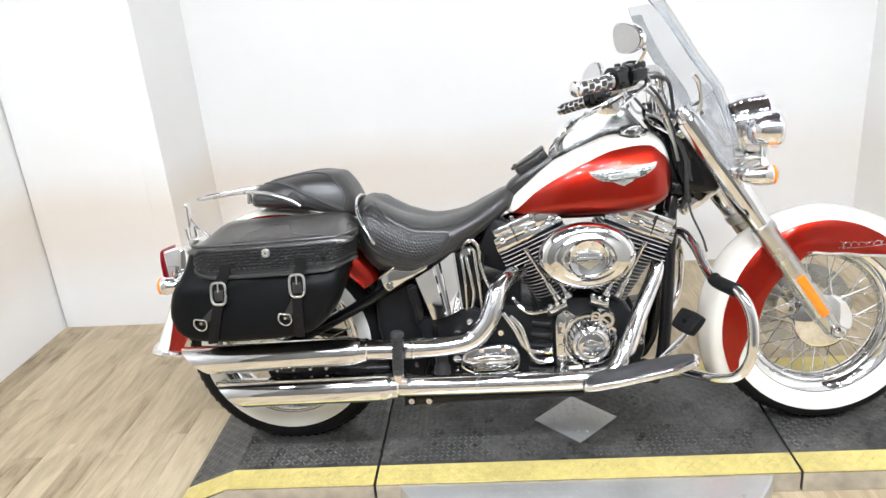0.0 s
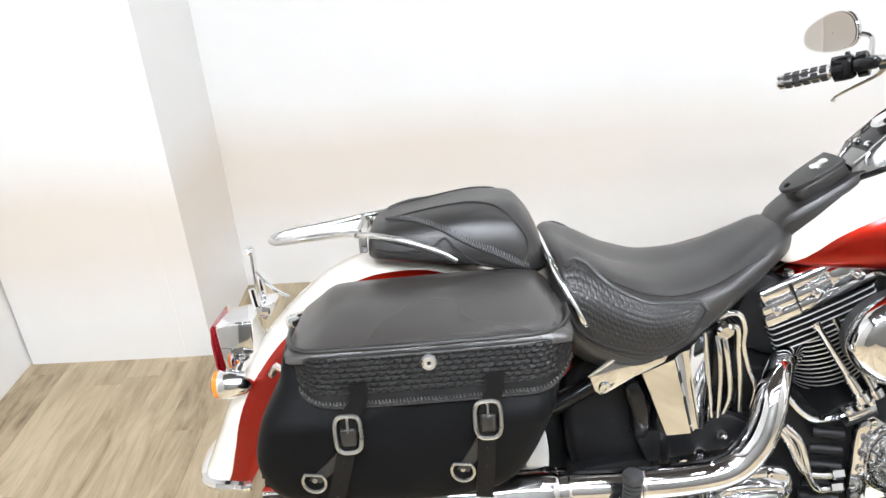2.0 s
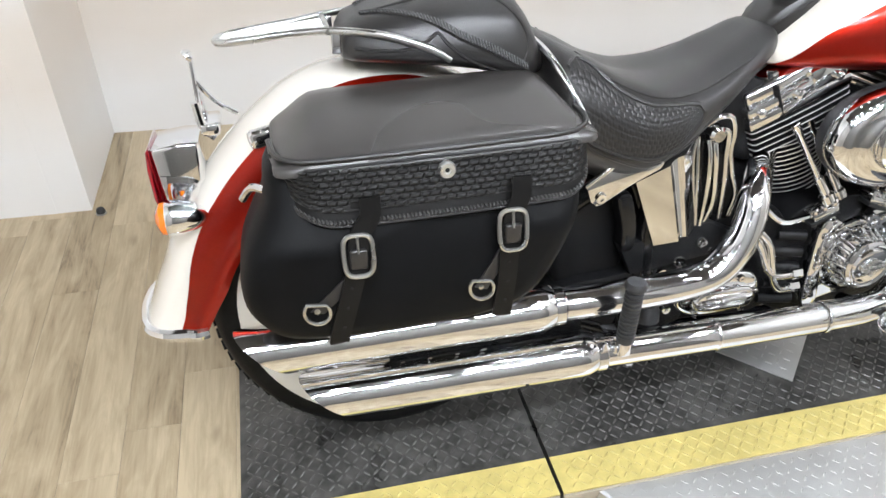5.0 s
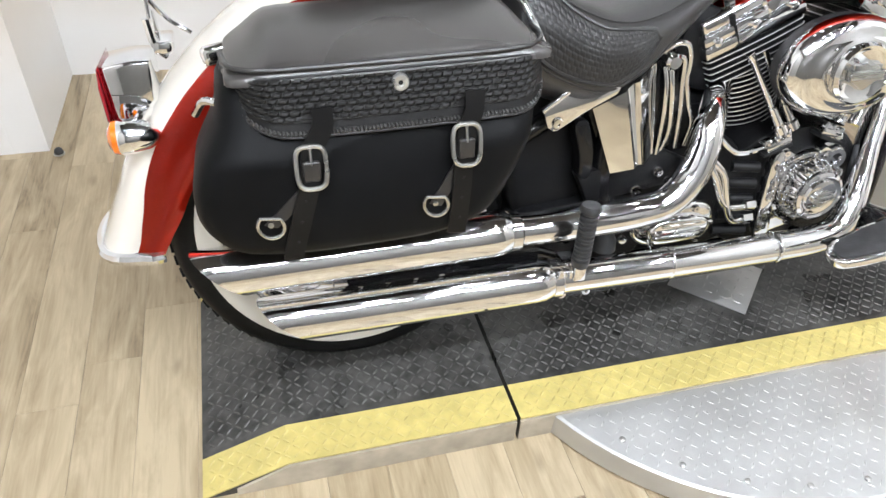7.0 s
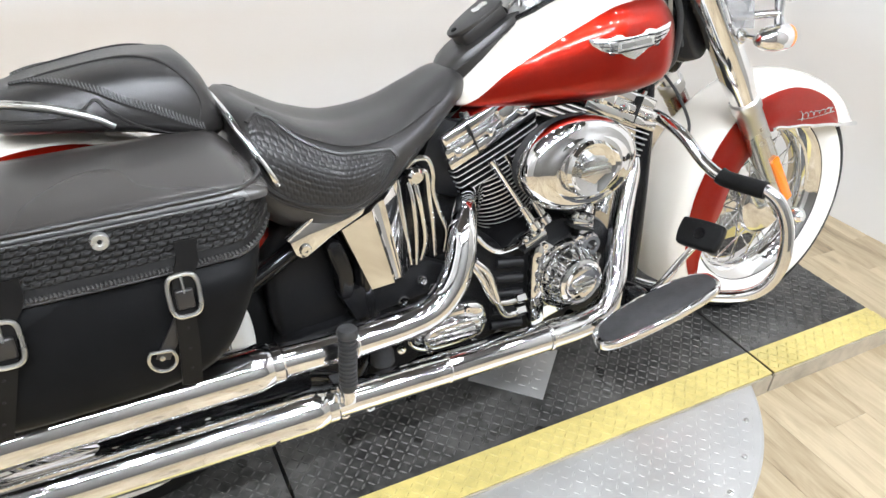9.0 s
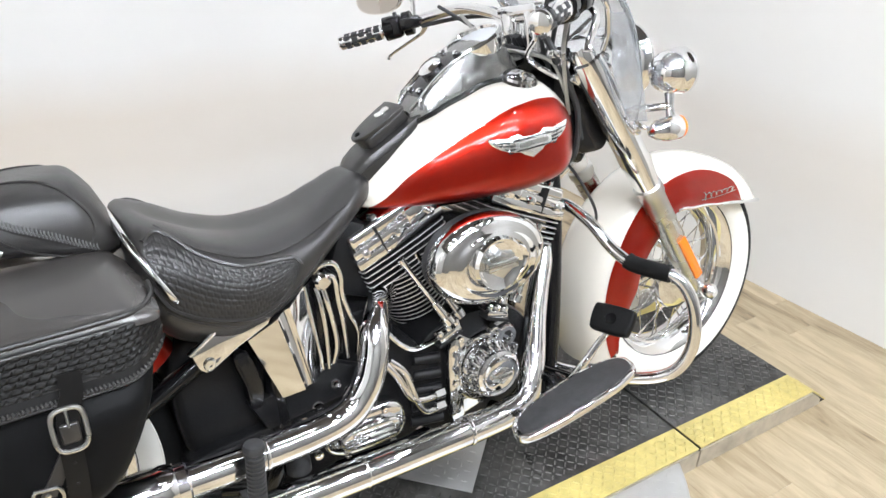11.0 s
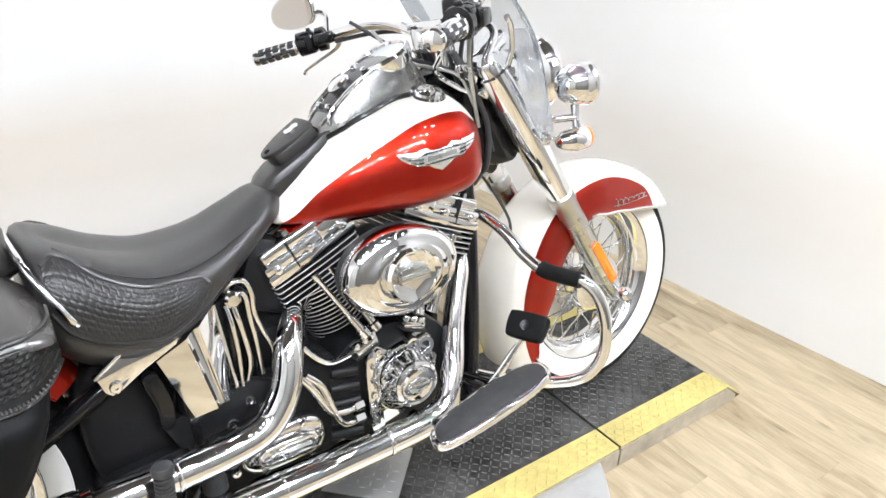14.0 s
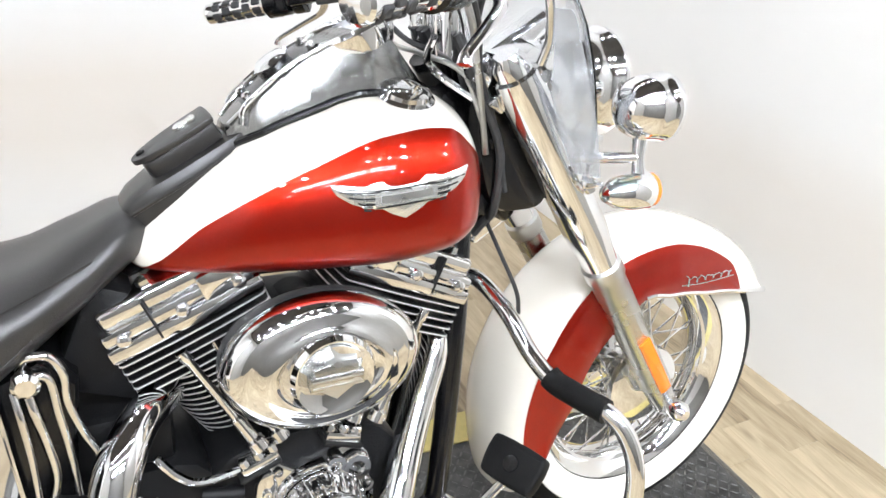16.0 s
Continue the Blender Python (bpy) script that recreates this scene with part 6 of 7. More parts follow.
# forward controls: floorboard, pedal, engine guard
def floorboard(side):
    lp = smooth_loop([(0.0, 0.006), (0.012, -0.034), (0.06, -0.056), (0.18, -0.066), (0.27, -0.058), (0.315, -0.035), (0.320, -0.005), (0.303, 0.022), (0.24, 0.036), (0.12, 0.036), (0.03, 0.026)], 4)
    m = pose(0.912, -0.318 * side, 0.240, 0, -11.5, 0)
    bm = bmesh.new()
    tmp = slab(bmesh.new(), [(x, y * side) for x, y in lp], -0.010, 0.010, 0.006, 3)
    tmp.transform(Matrix.Rotation(radians(90), 4, "X"))
    tmp.transform(m)
    merge(bm, tmp)
    b = part("floorboard", bm, CHROME, bike, "half-moon floorboard with a chrome rim and black rubber pad", 40)
    tmp = slab(bmesh.new(), [(0.16 + (x - 0.16) * 0.93, (y * 0.82) * side) for x, y in lp], -0.006, 0.006, 0.003, 2)
    tmp.transform(Matrix.Rotation(radians(90), 4, "X"))
    tmp.transform(m @ Matrix.Translation((0, 0, 0.0085)))
    bm = merge(bmesh.new(), tmp)
    part("rubber_pad", bm, RUBBER, b, "black rubber pad", 40)
    for q, r in (((0.98, -0.26 * side, 0.235), (0.98, -0.11 * side, 0.19)), ((1.14, -0.27 * side, 0.268), (1.15, -0.10 * side, 0.22))):
        bm = bmesh.new()
        tube(bm, [q, r], 0.012, 10)
        part("board_bracket", bm, BLACK_PAINT, b)
    return b


floorboard(1)
floorboard(-1)
bm = bmesh.new()
tmp = slab(bmesh.new(), smooth_loop([(-0.040, -0.018), (-0.042, 0.018), (-0.030, 0.027), (0.030, 0.027), (0.042, 0.018), (0.040, -0.018), (0.028, -0.027), (-0.028, -0.027)], 3), -0.012, 0.012, 0.006, 3)
PED = Matrix.Translation((1.206, -0.270, 0.398)) @ Vector((-0.72, -0.25, 0.65)).to_track_quat("Y", "Z").to_matrix().to_4x4()
tmp.transform(PED @ Matrix.Diagonal((1.14, 1, 1.14, 1)))
merge(bm, tmp)
pedal = part("brake_pedal", bm, TYRE, bike, "brake pedal with a black rubber pad")
bm = bmesh.new()
tmp = bmesh.new()
lathe(tmp, [(0.013, 0.0), (0.012, 0.002), (0, 0.0025)], 18, PED @ Matrix.Translation((0, 0.012, 0)) @ Matrix.Rotation(radians(-90), 4, "X"))
merge(bm, tmp)
part("pad_mark", bm, BLACK_PAINT, pedal)
bm = bmesh.new()
tube(bm, [(1.222, -0.262, 0.385), (1.195, -0.245, 0.34), (1.15, -0.235, 0.285), (1.10, -0.225, 0.235), (1.06, -0.20, 0.215)], [0.009, 0.010, 0.012, 0.015, 0.016], 10, 6, squash=0.6)
part("pedal_arm", bm, CHROME, pedal, "chrome pedal arm")
bm = bmesh.new()
box(bm, (0.07, 0.05, 0.05), pose(1.115, -0.185, 0.225, 0, 20, 0), 0.012, 3)
lathe(bm, [(0.022, 0), (0.024, 0.02), (0.018, 0.03), (0, 0.03)], 18, SIDE(1.10, -0.20, 0.25))
part("master_cylinder", bm, BLACK_PAINT, bike, "black brake master cylinder")

G = [(1.222, -0.03, 0.606), (1.246, -0.07, 0.604), (1.264, -0.13, 0.572), (1.276, -0.19, 0.524), (1.290, -0.245, 0.500), (1.314, -0.322, 0.497), (1.334, -0.356, 0.466), (1.344, -0.374, 0.405), (1.338, -0.374, 0.325), (1.312, -0.345, 0.266), (1.265, -0.28, 0.238), (1.21, -0.17, 0.220), (1.18, -0.10, 0.215)]
bm = bmesh.new()
for side in (1, -1):
    tube(bm, [(x, y * side, z) for x, y, z in G], 0.0138, 16, 6)
guard = part("engine_guard", bm, CHROME, bike, "curved chrome engine guard", 50)
for side in (1, -1):
    bm = bmesh.new()
    tube(bm, [(1.285, -0.228 * side, 0.506), (1.290, -0.245 * side, 0.500), (1.303, -0.288 * side, 0.497), (1.316, -0.326 * side, 0.495)], 0.0185, 16, 5)
    part("guard_sleeve", bm, TYRE, guard, "black rubber sleeve")

# front fork
FT, FB = Vector((1.244, 0, 0.940)), Vector((1.650, 0, 0.312))
FD = (FB - FT).normalized()
fork = None
for side in (1, -1):
    y = -0.122 * side
    bm = bmesh.new()
    p, q = FT + Vector((0, y, 0)), FB + Vector((0, y, 0))
    L = (q - p).length
    lathe(bm, [(0.0, -0.03), (0.020, -0.03), (0.026, -0.018), (0.028, 0.0), (0.034, 0.004), (0.036, 0.03), (0.036, 0.30), (0.033, 0.34), (0.030, 0.37), (0.030, 0.39), (0.0, 0.395)], 28, bar(p, q))
    leg = part("fork_leg", bm, CHROME, bike, "telescopic fork leg with a chrome upper cover", 40)
    bm = bmesh.new()
    lathe(bm, [(0.030, 0.37), (0.0345, 0.375), (0.0345, 0.40), (0.0305, 0.405), (0.0305, L - 0.06), (0.027, L - 0.03), (0.025, L + 0.01), (0.014, L + 0.03), (0, L + 0.032)], 28, bar(p, q))
    part("slider", bm, SATIN, leg, "polished alloy fork slider", 40)
    bm = bmesh.new()
    lathe(bm, [(0.0, -0.012), (0.018, -0.012), (0.020, 0.03), (0.016, 0.036), (0.010, 0.042), (0, 0.042)], 20, SIDE(q.x, y - (0.02 if side > 0 else -0.01), q.z))
    part("axle_nut", bm, CHROME, leg)
    bm = bmesh.new()
    n = Vector((0, -side, 0))
    u = FD
    c = p + FD * (L - 0.125) + n * 0.030
    mt = Matrix(((u.x, 0, -u.z, c.x), (u.y, n.y, 0, c.y), (u.z, 0, u.x, c.z), (0, 0, 0, 1)))
    tmp = slab(bmesh.new(), smooth_loop([(-0.068, -0.010), (-0.068, 0.010), (-0.055, 0.0125), (0.055, 0.0125), (0.068, 0.010), (0.068, -0.010), (0.055, -0.0125), (-0.055, -0.0125)], 3), -0.004, 0.005, 0.002)
    tmp.transform(mt)
    bm = merge(bmesh.new(), tmp)
    part("reflector", bm, AMBER, leg, "long amber reflector")
bm = bmesh.new()
for k, w in ((0.015, 0.05), (0.235, 0.06)):
    c = FT + FD * k
    box(bm, (w, 0.30, 0.04), Matrix.Translation(c) @ FD.to_track_quat("Z", "Y").to_matrix().to_4x4(), 0.012, 3)
part("fork_yoke", bm, CHROME, bike, "chrome fork yokes")
bm = bmesh.new()
lathe(bm, [(0.036, 0.0), (0.036, 0.24)], 24, bar((1.175, 0, 0.955), (1.175 + FD.x, 0, 0.955 + FD.z)))
slab(bm, smooth_loop([(1.165, 0.89), (1.205, 0.90), (1.275, 0.80), (1.325, 0.735), (1.30, 0.69), (1.262, 0.72), (1.235, 0.70), (1.205, 0.76)], 3), -0.055, 0.055, 0.015, 2)
slab(bm, smooth_loop([(1.205, 0.90), (1.222, 0.935), (1.268, 0.925), (1.33, 0.83), (1.350, 0.770), (1.338, 0.730), (1.30, 0.722), (1.255, 0.730), (1.225, 0.78)], 3), -0.094, 0.094, 0.012, 2)
part("steering_head", bm, BLACK_PAINT, bike, "black steering head with cable bundle")
random.seed(4)
for k in range(15):
    bm = bmesh.new()
    y = -0.098 + 0.0135 * k
    tube(bm, [(1.17 + 0.02 * random.random(), y * 0.8, 0.985), (1.195 + 0.05 * random.random(), y, 0.92), (1.215 + 0.07 * random.random(), y * 1.05, 0.83), (1.235 + 0.085 * random.random(), y * 0.95, 0.735 + 0.03 * random.random()), (1.24 + 0.05 * random.random(), y * 0.5, 0.67 + 0.03 * random.random())], 0.004 + 0.0035 * random.random(), 8, 5)
    part("cable", bm, RUBBER, bike, "black control cable")
for k in range(8):
    bm = bmesh.new()
    box(bm, (0.022 + 0.02 * random.random(), 0.02, 0.02 + 0.025 * random.random()), pose(1.225 + 0.09 * random.random(), -0.062 - 0.03 * random.random(), 0.70 + 0.15 * random.random(), 0, 50 * random.random(), 0), 0.005, 2)
    part("wiring_block", bm, BLACK_PAINT, bike, "black wiring connectors among the cables")
bm = bmesh.new()
tube(bm, [(1.265, -0.04, 0.70), (1.262, -0.10, 0.66), (1.285, -0.12, 0.60), (1.300, -0.11, 0.555)], 0.0035, 6)
part("cable", bm, RUBBER, bike, "thin black drain cable")

for pts, r, mat, text in (
        ([(1.095, -0.245, 1.035), (1.135, -0.19, 1.010), (1.175, -0.135, 0.965), (1.205, -0.105, 0.900), (1.225, -0.095, 0.820)], 0.0048, STEEL, "braided steel hose from the bar"),
        ([(1.110, -0.230, 1.045), (1.160, -0.165, 1.000), (1.195, -0.115, 0.940), (1.235, -0.100, 0.860), (1.262, -0.098, 0.760)], 0.0042, RUBBER, "black cable from the bar"),
        ([(1.105, 0.235, 1.050), (1.150, 0.15, 1.000), (1.165, 0.06, 0.965), (1.195, -0.03, 0.945), (1.225, -0.075, 0.880)], 0.0045, RUBBER, "black cable crossing the steering head"),
        ([(1.120, 0.16, 1.030), (1.135, 0.07, 0.965), (1.150, -0.02, 0.955), (1.185, -0.085, 0.935), (1.215, -0.098, 0.865)], 0.0042, STEEL, "braided steel hose crossing the steering head"),
        ([(1.130, -0.10, 0.985), (1.140, -0.06, 0.950), (1.165, -0.07, 0.925), (1.200, -0.09, 0.900)], 0.0055, CHROME, "short chrome pipe")):
    bm = bmesh.new()
    tube(bm, pts, r, 8, 6)
    part("control_hose", bm, mat, bike, text)
for x, y, z, a in ((1.205, -0.100, 0.930, 25), (1.228, -0.108, 0.895, 32), (1.190, -0.088, 0.950, 10)):
    bm = bmesh.new()
    box(bm, (0.026, 0.020, 0.018), pose(x, y, z, 0, a, 0), 0.004, 2)
    part("hose_clamp", bm, CHROME, bike, "small chrome clamp")

# headlamp, passing lamps and indicators
def lamp_bowl(p, r, depth, name, label, lens_mat, lens_label):
    m = Matrix.Translation(p) @ Matrix.Rotation(radians(90), 4, "Y")
    bm = bmesh.new()
    lathe(bm, [(0, -depth), (r * 0.40, -depth * 0.96), (r * 0.74, -depth * 0.76), (r * 0.93, -depth * 0.45), (r * 0.99, -0.016 * r / 0.05), (r, 0), (r * 1.04, 0.004), (r * 1.04, 0.014), (r * 0.96, 0.018), (r * 0.92, 0.012)], 40, m, caps=False)
    b = part(name, bm, CHROME, bike, label, 60)
    bm = bmesh.new()
    lathe(bm, [(r * 0.95, 0.012), (r * 0.7, 0.022), (r * 0.3, 0.028), (0, 0.029)], 36, m)
    part("lens", bm, lens_mat, b, lens_label)
    return b


lamp_bowl((1.470, 0.0, 0.905), 0.088, 0.13, "headlamp", "large chrome headlamp", LENS, "clear glass lens")
for side in (1, -1):
    lamp_bowl((1.446, -0.190 * side, 0.898), 0.049, 0.064, "passing_lamp", "small round chrome passing lamp", LENS, "clear glass lens")
    m = Matrix.Translation((1.437, -0.205 * side, 0.778)) @ Matrix.Rotation(radians(90), 4, "Y")
    bm = bmesh.new()
    lathe(bm, [(0, -0.078), (0.012, -0.074), (0.022, -0.058), (0.028, -0.03), (0.029, 0.0), (0.027, 0.004)], 28, m)
    sg = part("front_indicator", bm, CHROME, bike, "bullet-shaped chrome indicator")
    bm = bmesh.new()
    lathe(bm, [(0.027, 0.002), (0.026, 0.012), (0.016, 0.019), (0, 0.021)], 28, m)
    part("lens", bm, AMBER, sg, "amber lens")
    bm = bmesh.new()
    lathe(bm, [(0.0, 0), (0.016, 0.002), (0.018, 0.012), (0.012, 0.02), (0, 0.022)], 18, SIDE(1.376, -0.140 * side, 0.777))
    tube(bm, [(1.376, -0.146 * side, 0.779), (1.395, -0.168 * side, 0.776), (1.41, -0.195 * side, 0.774)], 0.005, 8)
    part("pivot", bm, CHROME, sg)
    bm = bmesh.new()
    tube(bm, [(1.425, -0.203 * side, 0.800), (1.424, -0.198 * side, 0.825), (1.428, -0.192 * side, 0.856)], [0.012, 0.009, 0.012], 12)
    tube(bm, [(1.345, -0.12 * side, 0.815), (1.38, -0.17 * side, 0.822), (1.424, -0.198 * side, 0.826)], 0.009, 10)
    tube(bm, [(1.30, -0.03 * side, 0.83), (1.345, -0.12 * side, 0.815)], 0.010, 10)
    part("lamp_bracket", bm, CHROME, bike, "chrome lamp bar")
bm = bmesh.new()
rings = []
for x, z, w, h in [(1.26, 0.945, 0.10, 0.012), (1.31, 0.93, 0.11, 0.05), (1.36, 0.90, 0.10, 0.075), (1.40, 0.895, 0.07, 0.06)]:
    rings.append([(x, w * math.cos(a), z + h * math.sin(a)) for a in (2 * math.pi * k / 24 for k in range(24))])
loft(bm, rings)
part("nacelle", bm, CHROME, bike, "chrome headlamp nacelle")

# windscreen
def screen(u, v):
    """u -1..1 across, v 0..1 up."""
    z = 0.80 + 0.47 * v
    w = interp([0.80, 0.86, 0.95, 1.05, 1.15, 1.22, 1.27], [0.165, 0.19, 0.21, 0.215, 0.205, 0.18, 0.13], z)
    edge = interp([0.80, 0.87, 0.92, 1.016, 1.064, 1.11, 1.255, 1.30], [1.362, 1.346, 1.328, 1.290, 1.257, 1.225, 1.143, 1.12], z)
    return Vector((edge + 0.075 * (1 - u * u), u * w, z))


bm = bmesh.new()
patch(bm, [[screen(-1 + 2 * i / 24, k / 20) for k in range(21)] for i in range(25)], 0.0045)
ws = part("windscreen", bm, GLASS, bike, "clear curved windscreen", 60)
ws.visible_shadow = False
for side in (1, -1):
    bm = bmesh.new()
    patch(bm, [[screen(side * (0.80 + 0.195 * i / 5), k / 20) + Vector((-0.0030, 0, 0)) for k in range(2, 20)] for i in range(6)], 0.0012)
    part("screen_edge", bm, SMOKE, ws, "pale hazed edge of the screen", 60).visible_shadow = False
    bm = bmesh.new()
    line = catmull([(1.266, 1.030), (1.276, 0.98), (1.280, 0.915), (1.306, 0.85), (1.336, 0.802)], 4)
    patch(bm, [[(p[0] + (screen(1, (p[1] - 0.80) / 0.47).x - 0.004 - p[0]) * k / 4, -(0.168 + 0.03 * k / 4) * side, p[1]) for k in range(5)] for p in line], 0.003)
    part("wind_deflector", bm, SMOKE, ws, "pale smoky side deflector", 60).visible_shadow = False
    bm = bmesh.new()
    tube(bm, [(1.268, -0.150 * side, 0.955), (1.272, -0.16 * side, 0.99), (1.262, -0.168 * side, 1.035), (1.245, -0.175 * side, 1.055)], 0.007, 10)
    tube(bm, [(1.262, -0.10 * side, 0.945), (1.278, -0.13 * side, 0.940)], 0.010, 12)
    lathe(bm, [(0, 0), (0.014, 0.002), (0.015, 0.010), (0.009, 0.018), (0, 0.019)], 16, SIDE(1.283, -0.128 * side, 0.939))
    part("screen_bracket", bm, CHROME, ws, "chrome windscreen bracket")

# handlebar, controls and mirrors
HB = Matrix.Translation((1.165, 0.02, 0.993)) @ Matrix.Rotation(radians(-2.4), 4, "Z") @ Matrix.Rotation(radians(-4.6), 4, "X")
bm = bmesh.new()
half = [(0.03, 0.0, 0.03), (0.03, 0.06, 0.03), (0.02, 0.12, 0.05), (-0.01, 0.20, 0.065), (-0.06, 0.28, 0.055), (-0.125, 0.345, 0.035), (-0.235, 0.425, 0.012)]
tube(bm, [HB @ Vector(p) for p in half], 0.0128, 14, 6)
tube(bm, [HB @ Vector((p[0], -p[1], p[2])) for p in half], 0.0128, 14, 6)
handlebar = part("handlebar", bm, CHROME, bike, "wide swept-back chrome handlebar")
bm = bmesh.new()
for side in (-1, 1):
    lathe(bm, [(0.02, -0.05), (0.024, 0.0), (0.026, 0.04), (0.02, 0.052), (0, 0.054)], 18, HB @ pose(0.028, side * 0.045, -0.005))
box(bm, (0.045, 0.15, 0.025), HB @ pose(0.028, 0, 0.045), 0.008, 3)
part("riser", bm, CHROME, handlebar, "chrome riser clamp")
for side in (1, -1):
    a, b = HB @ Vector((-0.148, side * 0.362, 0.030)), HB @ Vector((-0.240, side * 0.428, 0.011))
    L = (b - a).length
    bm = bmesh.new()
    gr = 0.0180 if side < 0 else 0.0165
    lathe(bm, [(0.0, 0), (gr + 0.003, 0.0), (gr, 0.006), (gr, L - 0.014), (gr + 0.0015, L - 0.010), (gr + 0.0015, L - 0.002), (gr * 0.9, L + 0.002), (gr * 0.4, L + 0.004), (0, L + 0.0045)], 28, bar(a, b))
    grip = part("grip", bm, CHROME, handlebar, "chrome grip with rubber bands")
    for k in range(5):
        for j in range(6):
            facing = (bar(a, b).to_3x3() @ Matrix.Rotation(j * math.pi / 3 + 0.5 * (k % 2), 3, "Z")) @ Vector((0, 1, 0))
            if side < 0 and facing.z > 0.6:
                continue
            bm = bmesh.new()
            pw = 0.0135
            box(bm, (pw, 0.005, 0.0155), bar(a, b) @ Matrix.Rotation(j * math.pi / 3 + 0.5 * (k % 2), 4, "Z") @ pose(0, gr - 0.0004, 0.014 + k * 0.0195, 0, 0, 0), 0.002, 1)
            part("grip_pad", bm, RUBBER, grip)
    # switch housing, perch and lever
    c = HB @ Vector((-0.125, side * 0.343, 0.038))
    d = (b - a).normalized()
    mq = bar(c, c + d)
    bm = bmesh.new()
    box(bm, (0.05, 0.056, 0.045), mq, 0.012, 3)
    lathe(bm, [(0.024, -0.012), (0.029, -0.010), (0.029, 0.012), (0.024, 0.014)], 24, mq @ pose(0, 0, 0.012))
    lathe(bm, [(0.022, -0.05), (0.029, -0.047), (0.029, -0.026), (0.022, -0.024)], 24, mq)
    box(bm, (0.034, 0.030, 0.05), mq @ pose(0.018, 0.0, -0.045), 0.006, 2)
    box(bm, (0.012, 0.012, 0.016), mq @ pose(-0.026, 0.008, -0.004), 0.003, 2)
    box(bm, (0.016, 0.010, 0.010), mq @ pose(-0.006, 0.030, -0.008), 0.003, 2)
    sw = part("switch_housing", bm, BLACK_PAINT, handlebar, "black switch housing")
    if side < 0:
        bm = bmesh.new()
        box(bm, (0.055, 0.044, 0.036), HB @ pose(-0.075, side * 0.262, 0.068, 0, 0, 20), 0.010, 3)
        part("fluid_reservoir", bm, BLACK_PAINT, handlebar, "black brake fluid reservoir")
    bm = bmesh.new()
    l0 = HB @ Vector((-0.055, side * 0.30, 0.045))
    tube(bm, [l0, HB @ Vector((-0.052, side * 0.335, 0.02)), HB @ Vector((-0.085, side * 0.368, -0.005)), HB @ Vector((-0.118, side * 0.393, -0.028)), HB @ Vector((-0.124, side * 0.398, -0.040))], [0.010, 0.008, 0.007, 0.006, 0.008], 10, 5, squash=0.6)
    part("lever", bm, CHROME, handlebar, "chrome hand lever")
    # mirror: teardrop shell with glass
    bm = bmesh.new()
    msc = 0.80 if side < 0 else 1.0
    mm = HB @ Matrix.Translation((-0.118, side * 0.425 - (0.015 if side < 0 else 0), 0.118)) @ Matrix.Rotation(radians(20), 4, "Z") @ Matrix.Rotation(radians(-10), 4, "Y")
    outline = smooth_loop([(x * 1.22, z * 1.08) for x, z in [(a * msc, b * msc) for a, b in [(-0.075, -0.018), (-0.068, 0.012), (-0.03, 0.035), (0.02, 0.047), (0.05, 0.034), (0.058, 0.0), (0.045, -0.028), (0.0, -0.040), (-0.05, -0.036)]]], 4)
    rings = []
    for dx, k in ((0.0, 1.0), (0.004, 1.03), (0.012, 1.0), (0.022, 0.8), (0.028, 0.45), (0.030, 0.1)):
        rings.append([mm @ Vector((dx, -p[0] * k * side, p[1] * k)) for p in outline])
    loft(bm, rings)
    mir = part("mirror", bm, CHROME, handlebar, "teardrop chrome mirror")
    bm = bmesh.new()
    patch(bm, [[mm @ Vector((-0.0015, -p[0] * 0.94 * k * side, p[1] * 0.94 * k)) for p in outline + outline[:1]] for k in (0.02, 0.5, 1.0)])
    part("mirror_glass", bm, MIRROR, mir, "mirror glass")
    bm = bmesh.new()
    tube(bm, [mm @ Vector((0.022, -0.035 * side, -0.005)), HB @ Vector((-0.062, side * 0.362, 0.105)), HB @ Vector((-0.072, side * 0.335, 0.075)), HB @ Vector((-0.085, side * 0.315, 0.05))], 0.006, 8)
    part("mirror_stem", bm, CHROME, mir)
    bm = bmesh.new()
    tube(bm, [HB @ Vector((-0.07, side * 0.30, 0.035)), HB @ Vector((0.0, side * 0.22, 0.045)), HB @ Vector((0.04, side * 0.12, 0.035)), HB @ Vector((0.06, side * 0.06, -0.02)), HB @ Vector((0.07, side * 0.03, -0.10))], 0.0055, 8)
    part("cable", bm, RUBBER, handlebar, "black cable along the bar")

# tail: lamp, plate bracket, rear indicators
bm = bmesh.new()
slab(bm, [(-0.348, 0.634), (-0.30, 0.641), (-0.272, 0.640), (-0.272, 0.575), (-0.318, 0.520), (-0.338, 0.524)], -0.050, 0.050, 0.007, 3)
tail = part("tail_lamp", bm, CHROME, bike, "chrome-cased tail lamp with a red lens")
bm = bmesh.new()
slab(bm, [(-0.348, 0.640), (-0.345, 0.524), (-0.338, 0.514), (-0.346, 0.518), (-0.355, 0.550), (-0.357, 0.600), (-0.354, 0.632)], -0.054, 0.054, 0.004, 3)
part("lens", bm, DEEP_RED, tail, "red tail lens")
bm = bmesh.new()
slab(bm, [(-0.340, 0.590), (-0.296, 0.585), (-0.300, 0.545), (-0.332, 0.535)], -0.0525, -0.048, 0.002)
part("side_window", bm, MIRROR, tail, "bright side panel")
bm = bmesh.new()
slab(bm, [(-0.312, 0.562), (-0.300, 0.560), (-0.303, 0.532), (-0.313, 0.530)], -0.0545, -0.049, 0.002)
part("side_reflector", bm, AMBER, tail, "small amber side reflector")
bm = bmesh.new()
slab(bm, [(-0.268, 0.772), (-0.262, 0.772), (-0.262, 0.66), (-0.268, 0.66)], -0.012, 0.012, 0.002)
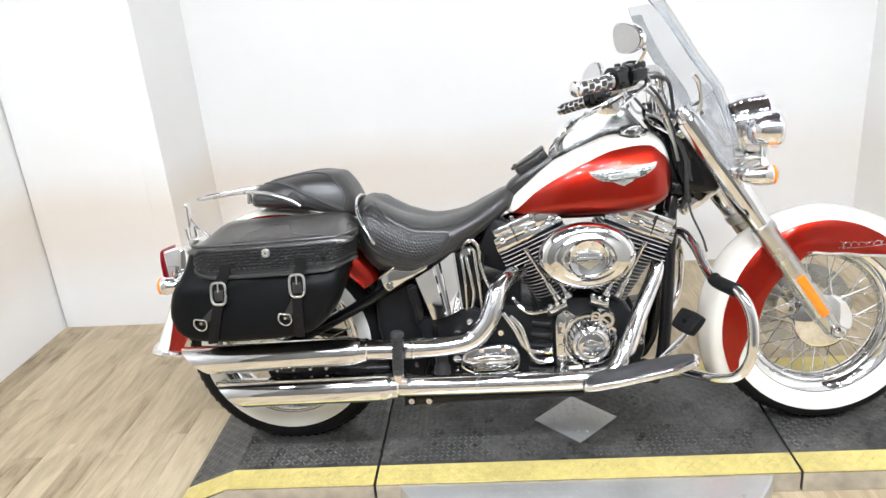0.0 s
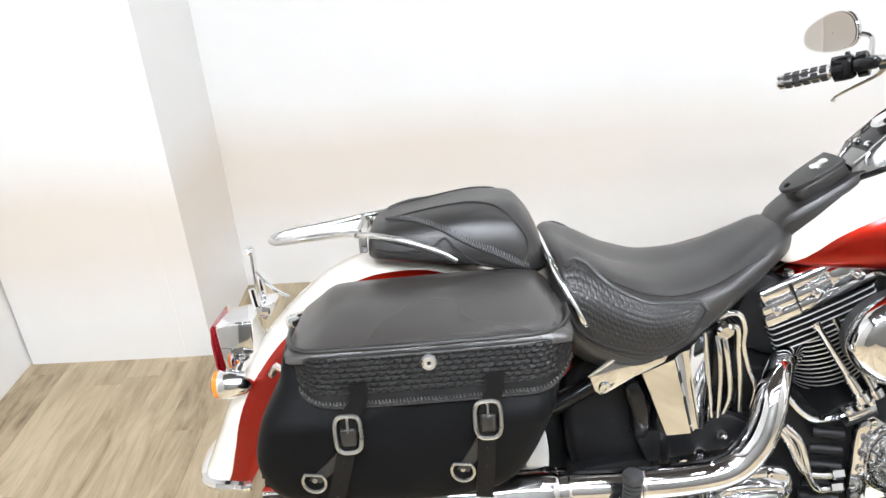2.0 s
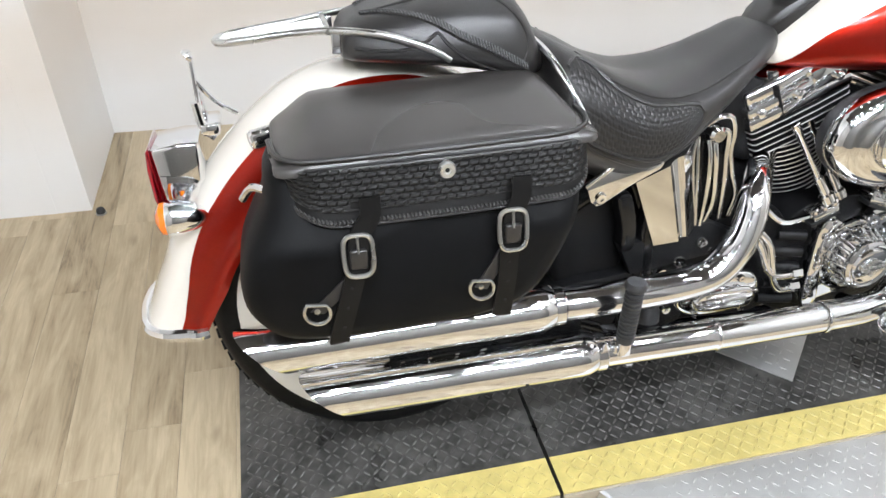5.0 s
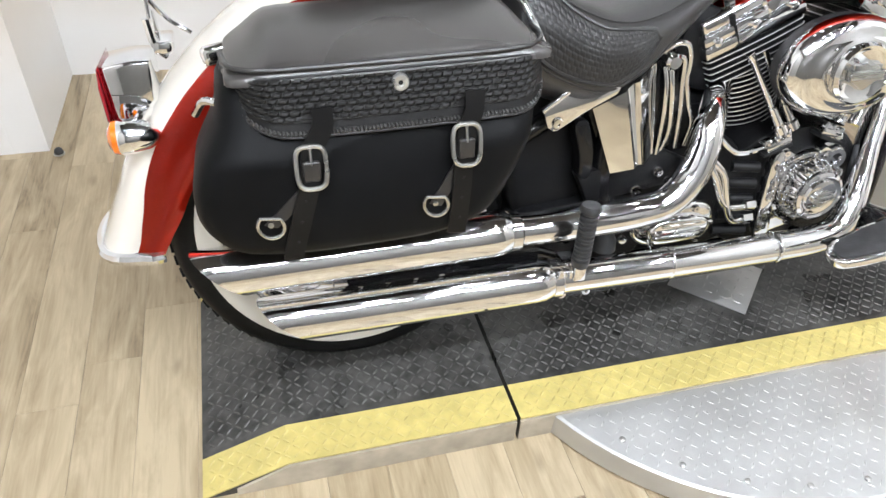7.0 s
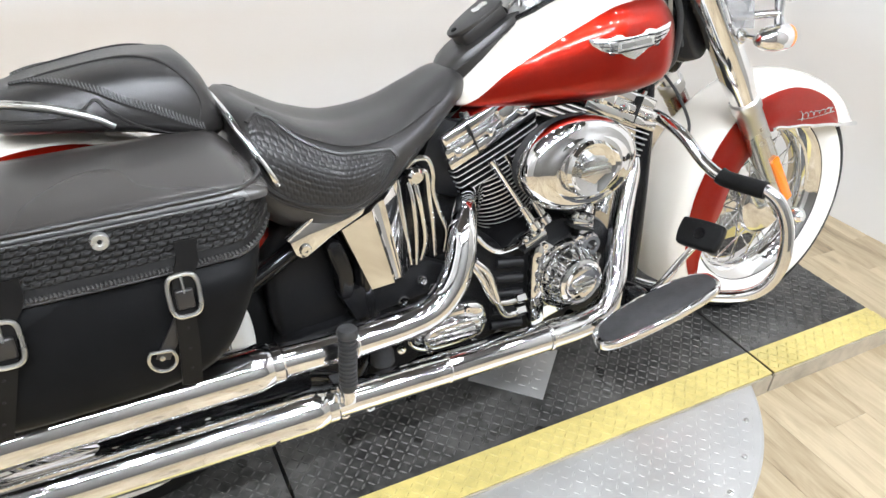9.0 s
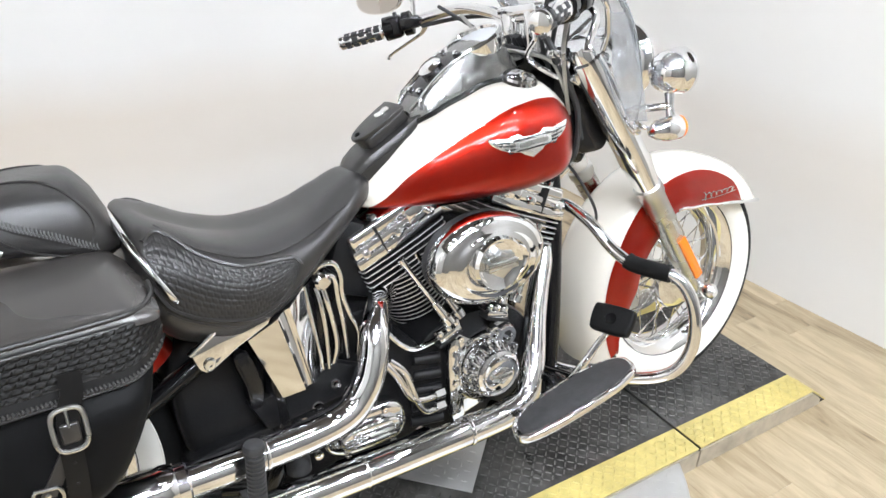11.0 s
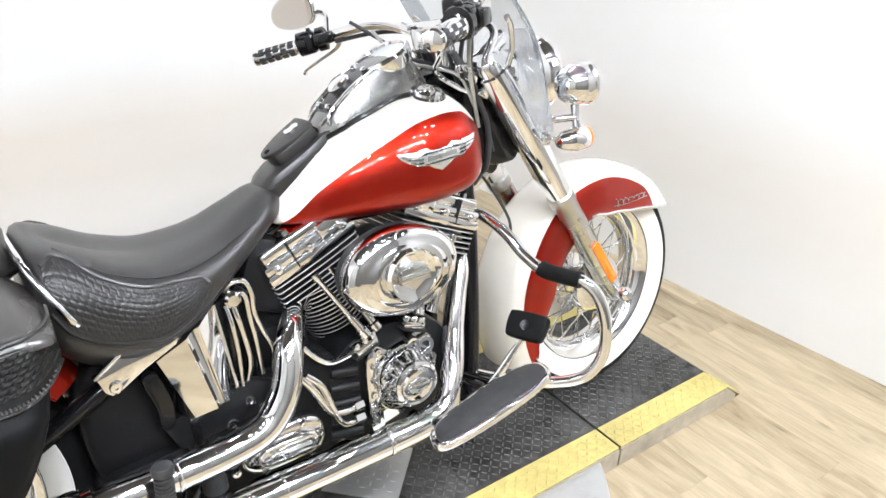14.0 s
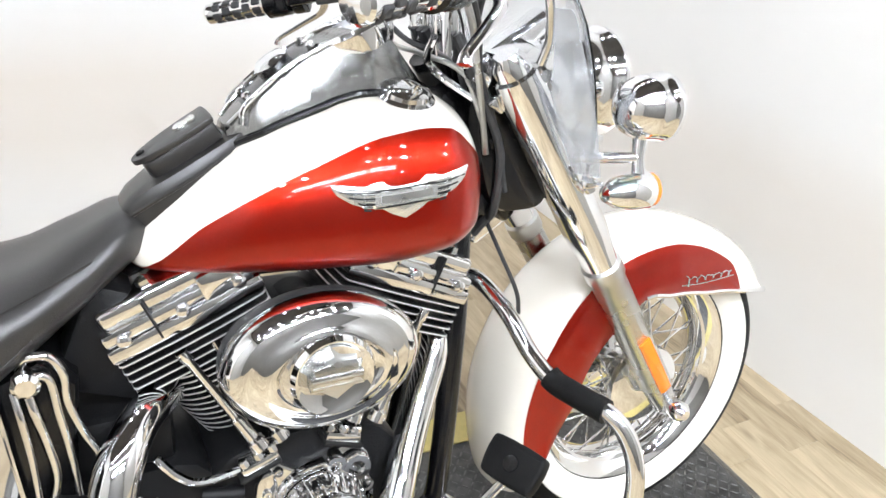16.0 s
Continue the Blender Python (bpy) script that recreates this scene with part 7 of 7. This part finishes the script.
tube(bm, [(-0.262, -0.014, 0.765), (-0.270, -0.014, 0.770), (-0.274, 0.0, 0.772), (-0.270, 0.014, 0.770)], 0.005, 8)
tube(bm, [(-0.265, 0.0, 0.728), (-0.238, 0.0, 0.692), (-0.205, 0.0, 0.668)], 0.0042, 8)
tube(bm, [(-0.268, -0.03, 0.700), (-0.262, -0.03, 0.66), (-0.245, -0.03, 0.64)], 0.007, 8)
tube(bm, [(-0.268, 0.03, 0.700), (-0.262, 0.03, 0.66), (-0.245, 0.03, 0.64)], 0.007, 8)
box(bm, (0.03, 0.08, 0.02), pose(-0.25, 0, 0.655), 0.005)
pl = part("plate_bracket", bm, CHROME, bike, "chrome plate bracket")
for side in (1, -1):
    m = Matrix.Translation((-0.330, -0.100 * side, 0.537)) @ Matrix.Rotation(radians(-90), 4, "Y")
    bm = bmesh.new()
    lathe(bm, [(0, -0.060), (0.012, -0.056), (0.022, -0.042), (0.028, -0.02), (0.0295, 0.0), (0.027, 0.004)], 28, m)
    sg = part("rear_indicator", bm, CHROME, bike, "bullet-shaped chrome indicator")
    bm = bmesh.new()
    lathe(bm, [(0.0275, 0.002), (0.026, 0.012), (0.016, 0.019), (0, 0.021)], 28, m)
    part("lens", bm, AMBER, sg, "amber lens")
    bm = bmesh.new()
    tube(bm, [(-0.31, -0.09 * side, 0.54), (-0.30, -0.07 * side, 0.555), (-0.29, -0.04 * side, 0.56)], 0.010, 10)
    part("indicator_stalk", bm, CHROME, sg)

# side stand
bm = bmesh.new()
tube(bm, [(0.86, 0.12, 0.20), (0.84, 0.17, 0.12), (0.82, 0.225, 0.040)], [0.014, 0.012, 0.012], 10)
box(bm, (0.06, 0.035, 0.012), pose(0.82, 0.228, 0.042, -9, 0, 0), 0.004)
part("side_stand", bm, CHROME, bike, "chrome side stand")
bike.matrix_world = Matrix.Translation((0, 0, 0.004)) @ Matrix.Rotation(radians(-LEAN_DEG), 4, "X")

# ---- floor planks ----
PW, PL = 0.118, 0.92
FX0, FX1, FY0 = -1.50, 2.74, YF - 0.05


def plank_mesh(width, length):
    bm = bmesh.new()
    box(bm, (width - 0.0003, length - 0.0003, 0.012), None, 0.0006, 1)
    return finish("plank", bm, PLANK)


plank_me = plank_mesh(PW, PL)
random.seed(11)
for i in range(36):
    xa, xb = max(FX0, -1.496 + PW * i), min(FX1, -1.496 + PW * (i + 1))
    off = random.random() * PL
    top = 1.53 if xb > -0.77 else 1.05
    for j in range(-1, 7):
        y = YF - 0.1 + off + PL * j
        ya, yb = max(FY0, y - PL / 2), min(top, y + PL / 2)
        if yb - ya < 0.02 or xb - xa < 0.01:
            continue
        whole = abs(yb - ya - PL) < 1e-6 and abs(xb - xa - PW) < 1e-6
        o = new("plank", plank_me if whole else plank_mesh(xb - xa, yb - ya))
        o.matrix_world = pose((xa + xb) / 2, (ya + yb) / 2, FLOOR_Z - 0.006)
        o.parent = floor
